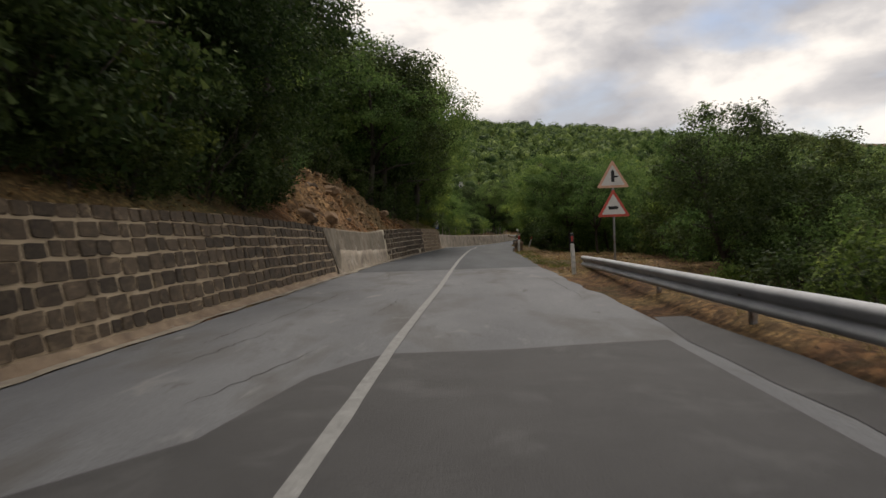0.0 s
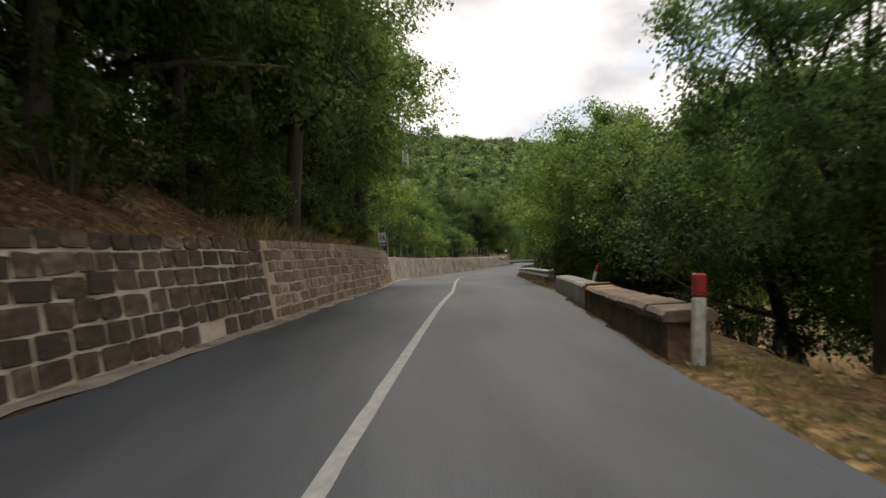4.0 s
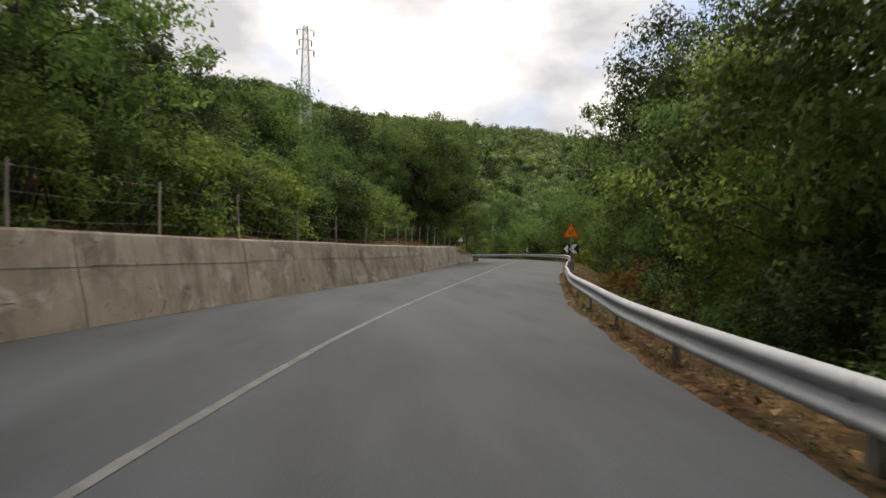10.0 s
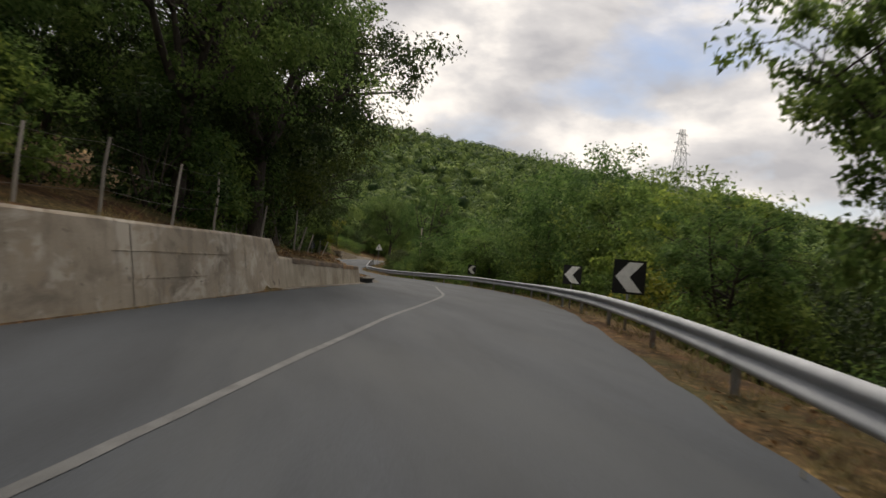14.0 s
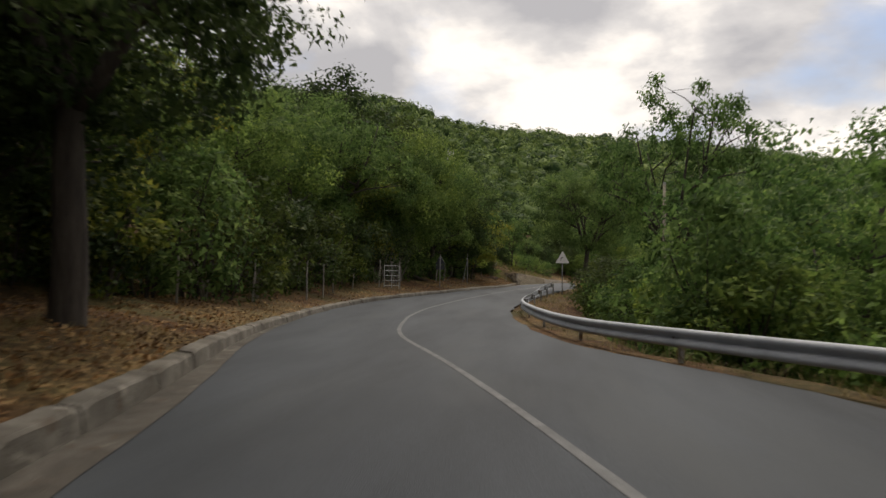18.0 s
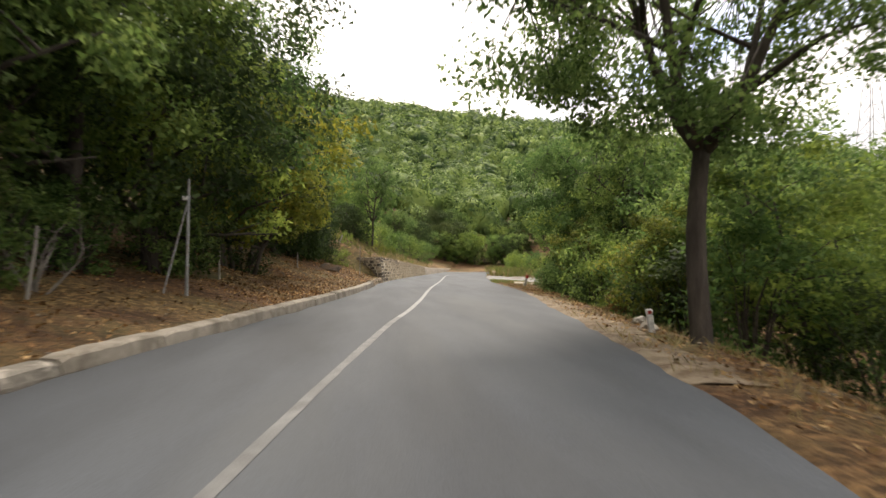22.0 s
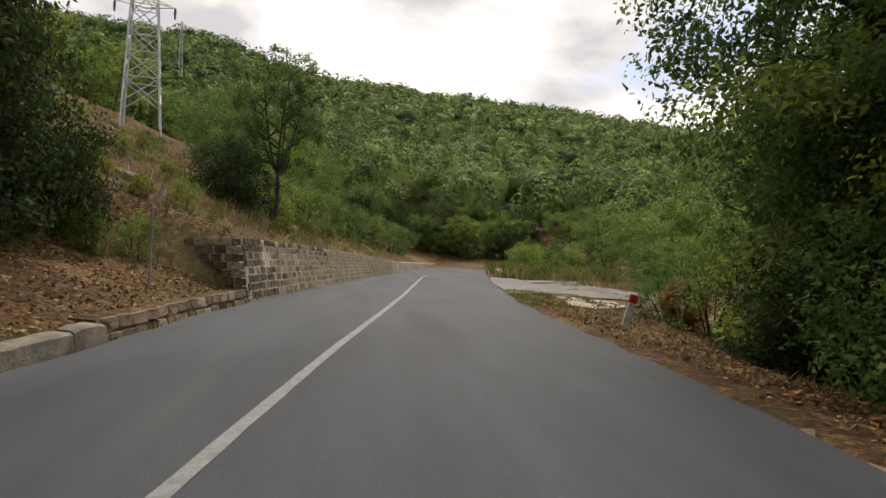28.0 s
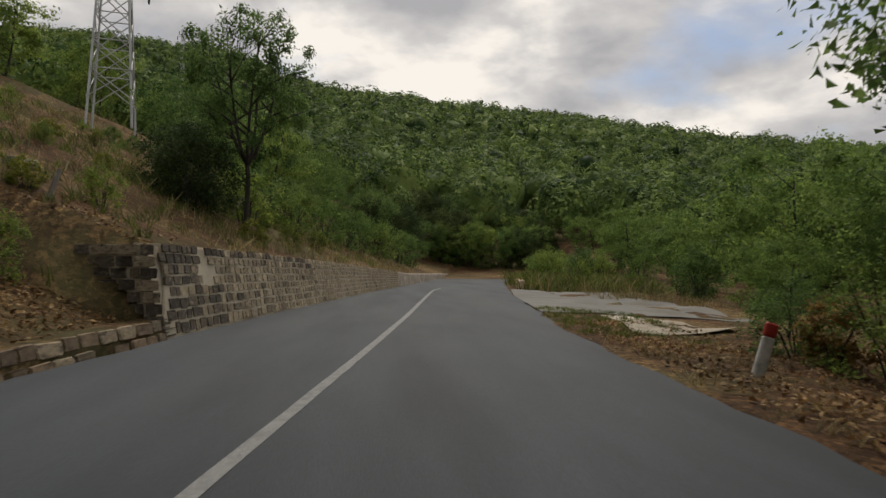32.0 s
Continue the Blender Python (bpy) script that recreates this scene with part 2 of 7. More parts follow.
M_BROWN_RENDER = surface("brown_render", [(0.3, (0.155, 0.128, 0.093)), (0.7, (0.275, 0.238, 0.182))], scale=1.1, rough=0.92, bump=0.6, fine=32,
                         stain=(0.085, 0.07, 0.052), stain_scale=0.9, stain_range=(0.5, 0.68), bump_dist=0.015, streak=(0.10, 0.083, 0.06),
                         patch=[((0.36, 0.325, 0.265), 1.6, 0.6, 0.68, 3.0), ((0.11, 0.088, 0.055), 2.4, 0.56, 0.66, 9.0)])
M_CONCRETE_LIGHT = surface("concrete_pale", [(0.3, (0.26, 0.225, 0.17)), (0.7, (0.40, 0.355, 0.28))], scale=0.9, rough=0.88, bump=0.4, fine=30,
                           stain=(0.15, 0.12, 0.085), stain_scale=0.8, stain_range=(0.5, 0.68), streak=(0.16, 0.125, 0.085))
M_KERB = surface("kerb_concrete", [(0.3, (0.10, 0.089, 0.072)), (0.7, (0.205, 0.187, 0.157))], scale=2.4, rough=0.92, bump=0.8, fine=22,
                 stain=(0.075, 0.066, 0.052), stain_scale=1.4, stain_range=(0.44, 0.64), bump_dist=0.02, patch=[((0.34, 0.31, 0.26), 3.2, 0.60, 0.68, 4.0), ((0.085, 0.062, 0.04), 5.0, 0.58, 0.68, 11.0)])
M_KERB_PALE = surface("pale_kerb_concrete", [(0.3, (0.15, 0.132, 0.104)), (0.7, (0.27, 0.243, 0.20))], scale=2.4, rough=0.92, bump=0.8, fine=20,
                      stain=(0.11, 0.095, 0.073), stain_scale=1.3, stain_range=(0.5, 0.66), bump_dist=0.02, patch=[((0.10, 0.075, 0.05), 5.0, 0.6, 0.7, 11.0)])
M_GRIT = surface("roadside_grit", [(0.3, (0.17, 0.145, 0.11)), (0.7, (0.29, 0.255, 0.205))], scale=1.6, rough=0.95, bump=0.7, fine=30,
                 stain=(0.11, 0.09, 0.066), stain_scale=1.1, stain_range=(0.48, 0.68), bump_dist=0.02)
M_SAND = surface("sandy_verge", [(0.3, (0.13, 0.098, 0.062)), (0.7, (0.245, 0.196, 0.134))], scale=2.2, rough=0.96, bump=0.9, fine=26,
                 stain=(0.10, 0.068, 0.038), stain_scale=1.6, stain_range=(0.46, 0.62), bump_dist=0.03, patch=[((0.09, 0.055, 0.03), 6.0, 0.54, 0.62, 4.0)])
M_GUTTER = surface("gutter_concrete", [(0.3, (0.058, 0.051, 0.041)), (0.7, (0.125, 0.112, 0.092))], scale=2.6, rough=0.92, bump=0.8, fine=22,
                   stain=(0.045, 0.038, 0.03), stain_scale=1.3, stain_range=(0.46, 0.64), bump_dist=0.02, patch=[((0.22, 0.2, 0.165), 2.6, 0.60, 0.70, 4.0), ((0.07, 0.05, 0.032), 4.0, 0.56, 0.66, 11.0)])
M_LINE_WORN = surface("worn_road_paint", [(0.3, (0.058, 0.060, 0.061)), (0.62, (0.118, 0.120, 0.119))], scale=3.0, rough=0.65, bump=0.2, fine=50, stain=(0.06, 0.06, 0.06),
                      stain_scale=2.5, stain_range=(0.5, 0.66))
M_MORTAR = surface("mortar", [(0.3, (0.31, 0.238, 0.155)), (0.7, (0.50, 0.40, 0.275))], scale=1.2, rough=0.92, bump=0.6, fine=35,
                   stain=(0.17, 0.125, 0.075), stain_scale=0.5, bump_dist=0.02)
M_BASALT = surface("dark_stone", [(0.3, (0.044, 0.033, 0.023)), (0.7, (0.09, 0.067, 0.045))], scale=3.0, rough=0.85, bump=0.6, fine=18, vary=0.42,
                   stain=(0.19, 0.145, 0.095), stain_scale=1.1, stain_range=(0.54, 0.76), bump_dist=0.025, patch=[((0.21, 0.16, 0.10), 0.8, 0.60, 0.70, 6.0)])
M_SANDSTONE = surface("brown_stone", [(0.3, (0.15, 0.106, 0.070)), (0.7, (0.28, 0.212, 0.148))], scale=2.6, rough=0.88, bump=0.7, fine=16, vary=0.42,
                      stain=(0.085, 0.066, 0.052), stain_scale=1.6, stain_range=(0.52, 0.76), bump_dist=0.03)
M_PALE_STONE = surface("pale_stone", [(0.3, (0.26, 0.215, 0.16)), (0.7, (0.43, 0.37, 0.285))], scale=2.2, rough=0.9, bump=0.7, fine=16, vary=0.35,
                       stain=(0.09, 0.075, 0.06), stain_scale=1.5, stain_range=(0.46, 0.7), bump_dist=0.03)
M_STEEL = surface("galvanised_steel", [(0.3, (0.33, 0.345, 0.365)), (0.7, (0.46, 0.475, 0.495))], scale=1.5, rough=0.75, bump=0.1, fine=50, metal=0.1,
                  stain=(0.23, 0.19, 0.16), stain_scale=1.2, stain_range=(0.62, 0.8))
M_POST_STEEL = surface("dull_steel", [(0.3, (0.24, 0.24, 0.24)), (0.7, (0.36, 0.36, 0.36))], scale=4, rough=0.6, bump=0.1, metal=0.55, stain=(0.16, 0.10, 0.06), stain_scale=4)
M_PYLON = surface("pylon_steel", [(0.3, (0.36, 0.37, 0.37)), (0.7, (0.48, 0.49, 0.49))], scale=0.8, rough=0.6, bump=0, metal=0.4)
M_BARK = surface("bark", [(0.3, (0.030, 0.024, 0.019)), (0.7, (0.075, 0.062, 0.05))], scale=6, rough=0.95, bump=1.0, fine=14, stretch=(1, 1, 0.25), bump_dist=0.04)
M_STAKE = surface("weathered_wood", [(0.3, (0.19, 0.172, 0.15)), (0.7, (0.36, 0.335, 0.30))], scale=5, rough=0.9, bump=0.6, fine=30, stretch=(1, 1, 0.15), vary=0.25)
M_WIRE = surface("fence_wire", [(0.3, (0.14, 0.13, 0.12)), (0.7, (0.22, 0.20, 0.19))], scale=9, rough=0.6, bump=0, metal=0.5)
M_WHITE = paint("white_paint", (0.84, 0.84, 0.81), worn=0.08)
M_DULL_WHITE = paint("dull_white_plastic", (0.55, 0.54, 0.50), worn=0.2, rough=0.6, scale=9.0)
M_GATE = paint("gate_paint", (0.55, 0.56, 0.53), worn=0.2, rough=0.5, scale=20.0)
M_SIGN_WHITE = paint("sign_white", (0.60, 0.585, 0.55), worn=0.06, rough=0.4)
M_SIGN_FADED = paint("sign_faded_pink", (0.62, 0.36, 0.25), worn=0.08, rough=0.45)
M_SIGN_RED = paint("sign_faded_red", (0.52, 0.09, 0.06), worn=0.12, rough=0.4)
M_SIGN_ORANGE = paint("sign_orange", (0.85, 0.30, 0.012), worn=0.03, rough=0.35)
M_SIGN_REDNEW = paint("sign_red", (0.80, 0.055, 0.02), worn=0.03, rough=0.35)
M_SIGN_BACK = paint("sign_back_grey", (0.05, 0.055, 0.062), worn=0.1, rough=0.5, metal=0.2)
M_BLACK = paint("black_paint_and_hollow", (0.018, 0.018, 0.018), worn=0.1, rough=0.5)
M_BLUE = paint("sign_blue", (0.03, 0.10, 0.42), worn=0.08, rough=0.4)
M_RED = paint("reflector_red", (0.33, 0.035, 0.026), worn=0.1, rough=0.35)
M_SOIL = None
LEAF_DARK = foliage("leaves_dark", (0.025, 0.042, 0.014), (0.046, 0.073, 0.023), (0.084, 0.117, 0.037), 0.42)
LEAF_MID = foliage("leaves_mid", (0.060, 0.108, 0.032), (0.116, 0.188, 0.056), (0.202, 0.284, 0.094), 0.56)
LEAF_LIGHT = foliage("leaves_light", (0.088, 0.148, 0.037), (0.160, 0.244, 0.064), (0.26, 0.35, 0.102), 0.56)
LEAF_YELLOW = foliage("leaves_yellow", (0.085, 0.115, 0.022), (0.155, 0.185, 0.034), (0.27, 0.275, 0.055), 0.45)
LEAF_BROOM = foliage("leaves_broom", (0.20, 0.155, 0.04), (0.36, 0.28, 0.08), (0.5, 0.41, 0.15), 0.4)
LEAF_RUST = foliage("leaves_rust", (0.14, 0.075, 0.022), (0.23, 0.13, 0.04), (0.32, 0.22, 0.07), 0.4)
LEAF_FAR = foliage("leaves_far", (0.056, 0.100, 0.033), (0.116, 0.182, 0.058), (0.195, 0.27, 0.09), 0.36, patch=0.17, contrast=0.62)
M_DRY_GRASS = foliage("dry_grass", (0.145, 0.112, 0.05), (0.245, 0.192, 0.094), (0.37, 0.30, 0.158), 0.25)
M_GREEN_GRASS = foliage("green_grass", (0.065, 0.09, 0.02), (0.12, 0.15, 0.035), (0.20, 0.22, 0.06), 0.3)
M_LITTER = foliage("leaf_litter", (0.066, 0.033, 0.014), (0.192, 0.100, 0.041), (0.43, 0.29, 0.15), 0.25)
M_DEADWOOD = surface("dead_twigs", [(0.3, (0.12, 0.105, 0.088)), (0.7, (0.23, 0.205, 0.175))], scale=8, rough=0.95, bump=0)


def ground_material(name, soil, dry, growth, litter=13.0):
    """Soil strewn with leaves and crumbs; dry straw and low growth in patches."""
    m = bpy.data.materials.new(name)
    m.use_nodes = True
    nt = m.node_tree
    b = nt.nodes["Principled BSDF"]
    co = nt.nodes.new("ShaderNodeTexCoord").outputs["Object"]
    base = ramp(nt, noise_node(nt, co, 1.1, 7.0), [(0.3, soil[0]), (0.55, soil[1]), (0.75, soil[2])])
    straw = ramp(nt, noise_node(nt, co, 5.0, 6.0, 0.7), [(0.35, dry[0]), (0.65, dry[1])])
    col = blend(nt, ramp(nt, noise_node(nt, co, 0.28, 4.0), [(0.46, (0, 0, 0)), (0.62, (1, 1, 1))]), base, straw)
    # fallen leaves and crumbs of soil, each of its own tone
    bent = nt.nodes.new("ShaderNodeVectorMath")
    bent.operation = "MULTIPLY_ADD"
    wob = nt.nodes.new("ShaderNodeTexNoise")
    wob.inputs["Scale"].default_value = 7.0
    nt.links.new(co, wob.inputs["Vector"])
    nt.links.new(wob.outputs["Color"], bent.inputs[0])
    bent.inputs[1].default_value = (0.22, 0.22, 0.22)
    nt.links.new(co, bent.inputs[2])
    cells = nt.nodes.new("ShaderNodeTexVoronoi")
    cells.inputs["Scale"].default_value = litter
    nt.links.new(bent.outputs["Vector"], cells.inputs["Vector"])
    pick = nt.nodes.new("ShaderNodeSeparateColor")
    nt.links.new(cells.outputs["Color"], pick.inputs["Color"])
    tone = ramp(nt, pick.outputs["Red"], [(0.0, (0.35, 0.33, 0.32)), (0.55, (0.9, 0.86, 0.8)), (0.85, (1.5, 1.4, 1.25)), (1.0, (2.3, 2.2, 2.0))])
    col = blend(nt, 0.85, col, blend(nt, 1.0, col, tone, "MULTIPLY"))
    speck = ramp(nt, noise_node(nt, co, 30.0, 4.0, 0.75), [(0.36, (0.5, 0.48, 0.46)), (0.62, (1.25, 1.2, 1.12))])
    col = blend(nt, 0.7, col, blend(nt, 1.0, col, speck, "MULTIPLY"))
    moss = ramp(nt, noise_node(nt, co, 0.2, 6.0, 0.65), [(0.5, (0, 0, 0)), (0.64, (0.7, 0.7, 0.7))])
    col = blend(nt, moss, col, growth)
    nt.links.new(col, b.inputs["Base Color"])
    b.inputs["Roughness"].default_value = 0.97
    b.inputs["Specular IOR Level"].default_value = 0.15
    bp = nt.nodes.new("ShaderNodeBump")
    bp.inputs["Strength"].default_value, bp.inputs["Distance"].default_value = 0.9, 0.06
    nt.links.new(noise_node(nt, co, 9.0, 8.0, 0.7), bp.inputs["Height"])
    nt.links.new(bp.outputs["Normal"], b.inputs["Normal"])
    return m


M_SOIL = ground_material("hillside_soil", ((0.048, 0.028, 0.015), (0.092, 0.053, 0.027), (0.15, 0.094, 0.049)), ((0.092, 0.064, 0.030), (0.208, 0.152, 0.075)), (0.066, 0.068, 0.026))
M_BANK = ground_material("bare_orange_earth", ((0.075, 0.041, 0.021), (0.155, 0.086, 0.042), (0.27, 0.17, 0.09)), ((0.12, 0.072, 0.035), (0.28, 0.19, 0.105)), (0.085, 0.068, 0.035), 8.0)
M_ROCK = surface("rock", [(0.3, (0.07, 0.055, 0.042)), (0.7, (0.19, 0.15, 0.115))], scale=2.0, rough=0.93, bump=1.0, fine=9, stain=(0.25, 0.15, 0.075),
                 stain_scale=1.1, bump_dist=0.06, vary=0.3)
M_PALE_MORTAR = surface("pale_mortar", [(0.3, (0.36, 0.31, 0.225)), (0.7, (0.56, 0.50, 0.39))], scale=1.4, rough=0.92, bump=0.6, fine=35, stain=(0.20, 0.155, 0.10),
                        stain_scale=0.8, stain_range=(0.5, 0.7), bump_dist=0.02)
M_SOOTY = surface("blackened_stone", [(0.3, (0.06, 0.05, 0.04)), (0.7, (0.15, 0.125, 0.098))], scale=4.0, rough=0.92, bump=0.8, fine=16, vary=0.35,
                  stain=(0.30, 0.26, 0.20), stain_scale=2.0, stain_range=(0.56, 0.7), bump_dist=0.03)
M_GREY_CONCRETE = surface("grey_concrete", [(0.3, (0.13, 0.125, 0.11)), (0.7, (0.24, 0.23, 0.205))], scale=1.5, rough=0.9, bump=0.5, fine=30,
                          stain=(0.09, 0.085, 0.07), stain_scale=1.2, stain_range=(0.5, 0.7), streak=(0.10, 0.092, 0.075))
M_SLAB = surface("grey_slab_concrete", [(0.3, (0.115, 0.112, 0.102)), (0.7, (0.19, 0.184, 0.168))], scale=0.9, rough=0.9, bump=0.4, fine=30,
                 stain=(0.12, 0.11, 0.085), stain_scale=0.8, stain_range=(0.5, 0.7))
M_BANK_ROCK = surface("ochre_rock", [(0.3, (0.13, 0.078, 0.042)), (0.7, (0.30, 0.205, 0.125))], scale=3.0, rough=0.93, bump=1.0, fine=10, stain=(0.07, 0.05, 0.036),
                      stain_scale=1.8, bump_dist=0.05, vary=0.3)
M_MOTTLED = surface("mottled_stone", [(0.3, (0.17, 0.135, 0.092)), (0.7, (0.36, 0.30, 0.215))], scale=4.0, rough=0.92, bump=0.8, fine=16, vary=0.35,
                    stain=(0.055, 0.048, 0.042), stain_scale=2.4, stain_range=(0.54, 0.66), bump_dist=0.03)
M_CREAM_STONE = surface("cream_stone", [(0.3, (0.29, 0.235, 0.16)), (0.7, (0.48, 0.41, 0.30))], scale=2.5, rough=0.92, bump=0.7, fine=16, vary=0.3,
                        stain=(0.10, 0.082, 0.06), stain_scale=1.8, stain_range=(0.56, 0.72), bump_dist=0.03)
M_WHITE_STONE = surface("white_stone", [(0.3, (0.22, 0.2, 0.165)), (0.7, (0.36, 0.335, 0.285))], scale=5, rough=0.9, bump=0.6, fine=20, vary=0.3)


# ---------------------------------------------------------------- the line of the road
PATH_X = [-1.3, -0.86, -0.43, 0.01, 0.46, 1.0, 1.6, 2.28, 3.01, 3.84, 4.79, 6.08, 7.68, 9.81, 12.4, 14.82, 16.46, 17.7, 18.56, 18.41, 17.75, 17.34, 17.91,
          19.08, 20.38, 21.56, 22.71, 23.86, 25.0, 26.14, 27.29, 28.43, 29.58, 30.72, 31.87, 33.0, 34.04]
PATH_Z = [-1.23, -1.22, -1.21, -1.2, -1.17, -1.1, -1.04, -0.97, -0.97, -1.05, -1.13, -1.26, -1.39, -1.48, -1.49, -1.35, -1.22, -1.27, -1.35, -1.38, -1.4,
          -1.3, -1.07, -0.88, -0.79, -0.74, -0.64, -0.56, -0.48, -0.41, -0.33, -0.26, -0.18, -0.11, -0.03, 0.04, 0.11]


def spline(values, s):
    """Catmull-Rom through values that stand 10 m apart from s = -30; straight on at both ends."""
    u = (s + 30.0) / 10.0
    n = len(values)
    if u < 0:
        return values[0] + u * (values[1] - values[0])
    if u >= n - 1:
        return values[-1] + (u - n + 1) * (values[-1] - values[-2])
    i = int(u)
    f = u - i
    p0, p1, p2, p3 = values[max(i - 1, 0)], values[i], values[i + 1], values[min(i + 2, n - 1)]
    return 0.5 * (2 * p1 + (p2 - p0) * f + (2 * p0 - 5 * p1 + 4 * p2 - p3) * f * f + (3 * p1 - p0 - 3 * p2 + p3) * f ** 3)


def table(rows):
    xs, ys_ = zip(*rows)
    dense = np.arange(xs[0], xs[-1] + 0.01, 0.5)
    flat = np.interp(dense, xs, ys_)
    kernel = np.hanning(9)
    soft_ = np.convolve(np.pad(flat, 4, mode="edge"), kernel / kernel.sum(), "valid")
    return lambda s: float(np.interp(s, dense, soft_))


LEFT = table([(-400, -4.25), (28, -4.2), (35, -3.85), (45, -3.6), (55, -3.78), (62, -4.0), (70, -4.7), (75, -5.3), (82, -6.0), (90, -6.4), (98, -6.25),
              (106, -5.9), (113, -5.4), (121, -4.85), (126, -4.3), (130, -3.8), (134, -3.35), (140, -2.6), (144.5, -2.0), (152, -1.6), (155, -2.05), (160, -3.0), (166, -4.2),
              (170, -4.75), (175, -5.1), (180, -5.3), (185, -5.22), (190, -4.66), (196, -4.16), (201, -3.94), (206, -3.96), (212, -3.9), (218, -3.97), (228, -4.08), (234, -4.5),
              (239, -4.5), (245, -4.35), (257, -3.8), (275, -2.6), (290, -1.7), (330, 3.0), (420, 20.0)])
CENTRE = table([(-400, -0.93), (8, -0.92), (15, -0.84), (24, -0.87), (30, -0.9), (50, -0.88), (56, -0.85), (60, -0.97), (68, -1.25), (72, -1.42), (80, -1.9), (88, -2.06), (91, -2.12),
                (102, -2.13), (108, -2.18), (112, -2.1), (118, -1.72), (121, -1.53), (125, -1.05), (127, -0.78), (129, -0.4), (130.5, -0.17), (134.4, 0.41), (138, 0.84), (144, 1.15),
                (146, 1.25), (150, 1.7), (154, 1.75), (157.5, 1.1), (159.2, 0.74), (160.7, 0.41), (165, -0.51), (169, -1.52), (171.2, -1.83), (175.8, -2.06), (181, -2.02), (187.5, -1.66),
                (193, -1.36), (200, -1.24), (204, -1.33), (209.6, -1.42), (212.8, -1.33), (218.6, -1.32), (225.5, -1.38), (230, -1.36), (236, -1.25), (243, -1.17), (260, -1.15),
                (290, 1.6), (330, 6.3), (420, 23.3)])
RIGHT = table([(-400, 2.3), (11, 2.3), (19, 2.12), (22, 2.0), (32, 1.95), (40, 1.8), (50, 2.2), (54, 2.4), (61, 2.28), (70, 2.2), (78, 2.05), (90, 1.83), (97, 1.75),
               (107, 1.77), (115, 1.95), (120, 2.42), (125, 2.9), (130, 3.62), (136, 4.38), (141, 5.0), (146, 5.3), (152, 5.4), (157, 5.2), (161, 4.3), (164, 3.45),
               (168, 2.0), (171, 1.65), (174, 1.42), (179, 1.26), (183, 1.3), (187, 1.52), (191, 1.75), (198, 2.0), (205, 2.25), (209, 2.33), (215, 2.36), (220, 2.64), (228, 2.72), (234, 2.32),
               (240, 2.1), (247, 2.25), (256, 2.45), (275, 3.4), (290, 4.9), (330, 9.6), (420, 26.6)])
RAIL = table([(56, 2.62), (70, 2.47), (83, 2.12), (95, 2.08), (103, 2.05), (111, 2.15), (117, 2.45), (124, 3.35), (130, 4.0), (136, 4.65), (141, 5.3), (147, 5.65),
              (152, 5.75), (157, 5.6), (161, 4.8), (164, 3.75), (168, 2.6), (171, 2.05), (174, 1.87), (179, 1.68), (182, 1.74), (187, 2.02), (190, 2.08), (199, 2.25)])
WALL_H = table([(-60, 1.68), (8, 1.74), (14, 1.74), (18, 1.64), (21.5, 1.51), (30, 1.34), (31.7, 1.45), (40, 1.54), (46, 1.58), (58, 1.74), (72.3, 1.80), (72.6, 1.46),
                (85, 1.58), (104, 1.60), (112, 1.5), (120, 1.34), (126, 1.26), (131, 1.25), (132.3, 0.80), (134, 0.75), (144.3, 0.68)])


def heading(s):
    return math.atan2(spline(PATH_X, s + 1) - spline(PATH_X, s - 1), 2.0)


def place(s, d, h=0.0):
    """World place, d metres to the right of the driven line at s, h over the road there."""
    a = heading(s) * math.exp(-((d / 45.0) ** 2))
    return Vector((spline(PATH_X, s) + d * math.cos(a), s - d * math.sin(a), spline(PATH_Z, s) + h))


def smooth(a, b, x):
    t = min(max((x - a) / (b - a), 0.0), 1.0)
    return t * t * (3 - 2 * t)


def fbm(x, y, k, seed=0.0):
    return noise.fractal(Vector((x * k + seed, y * k - seed, seed * 0.37)), 1.0, 2.0, 4)


def far_hill(x, y):
    """The wooded hill that closes the valley ahead."""
    rise = np.interp(y, [270, 300, 350, 400, 447, 500, 560, 610, 650, 700, 800, 950], [0, 3, 12, 25, 39, 55, 74, 90, 101, 99, 72, 30])
    tilt = np.interp(x, [-300, -146, -88, -66, -40, -7, 77, 148, 232, 358, 700], [1.30, 1.29, 1.24, 1.22, 1.09, 1.0, 0.94, 0.87, 0.78, 0.74, 0.6])
    return float(rise * tilt)


# how steeply the ground climbs behind the left edge, metre by metre along the road
BANK = table([(-60, 0.75), (14, 0.75), (22, 0.85), (36, 0.8), (46, 0.6), (72, 0.45), (80, 0.30), (125, 0.35), (135, 0.30), (146, 0.22), (152, 0.18),
              (160, 0.16), (225, 0.20), (236, 0.36), (244, 0.47), (275, 0.46), (300, 0.3)])


def wall_height(s):
    if 128 < s < 131.9:
        return 1.26
    if 131.9 <= s < 144.5:
        return 0.82 - 0.011 * (s - 131.9)
    if s < 144.5:
        return WALL_H(s)
    if s < 150:
        return 0.68 + (0.16 - 0.68) * smooth(144.5, 146.5, s)
    if s < 226:
        return 0.17 + 0.06 * (1 - smooth(160, 176, s)) + 0.07 * smooth(205, 216, s)
    if s < 235.8:
        return 0.24 + 0.05 * smooth(226, 230, s)
    if s < 237.5:
        return 0.30
    return float(np.interp(s, [237.5, 243, 254, 263, 270, 290, 320], [1.52, 1.45, 1.2, 0.95, 0.7, 0.5, 0.3]))


def wall_setback(s):
    return 0.3 - 0.22 * smooth(74, 80, s) * (1 - smooth(129, 132, s)) if s < 146 else 0.06


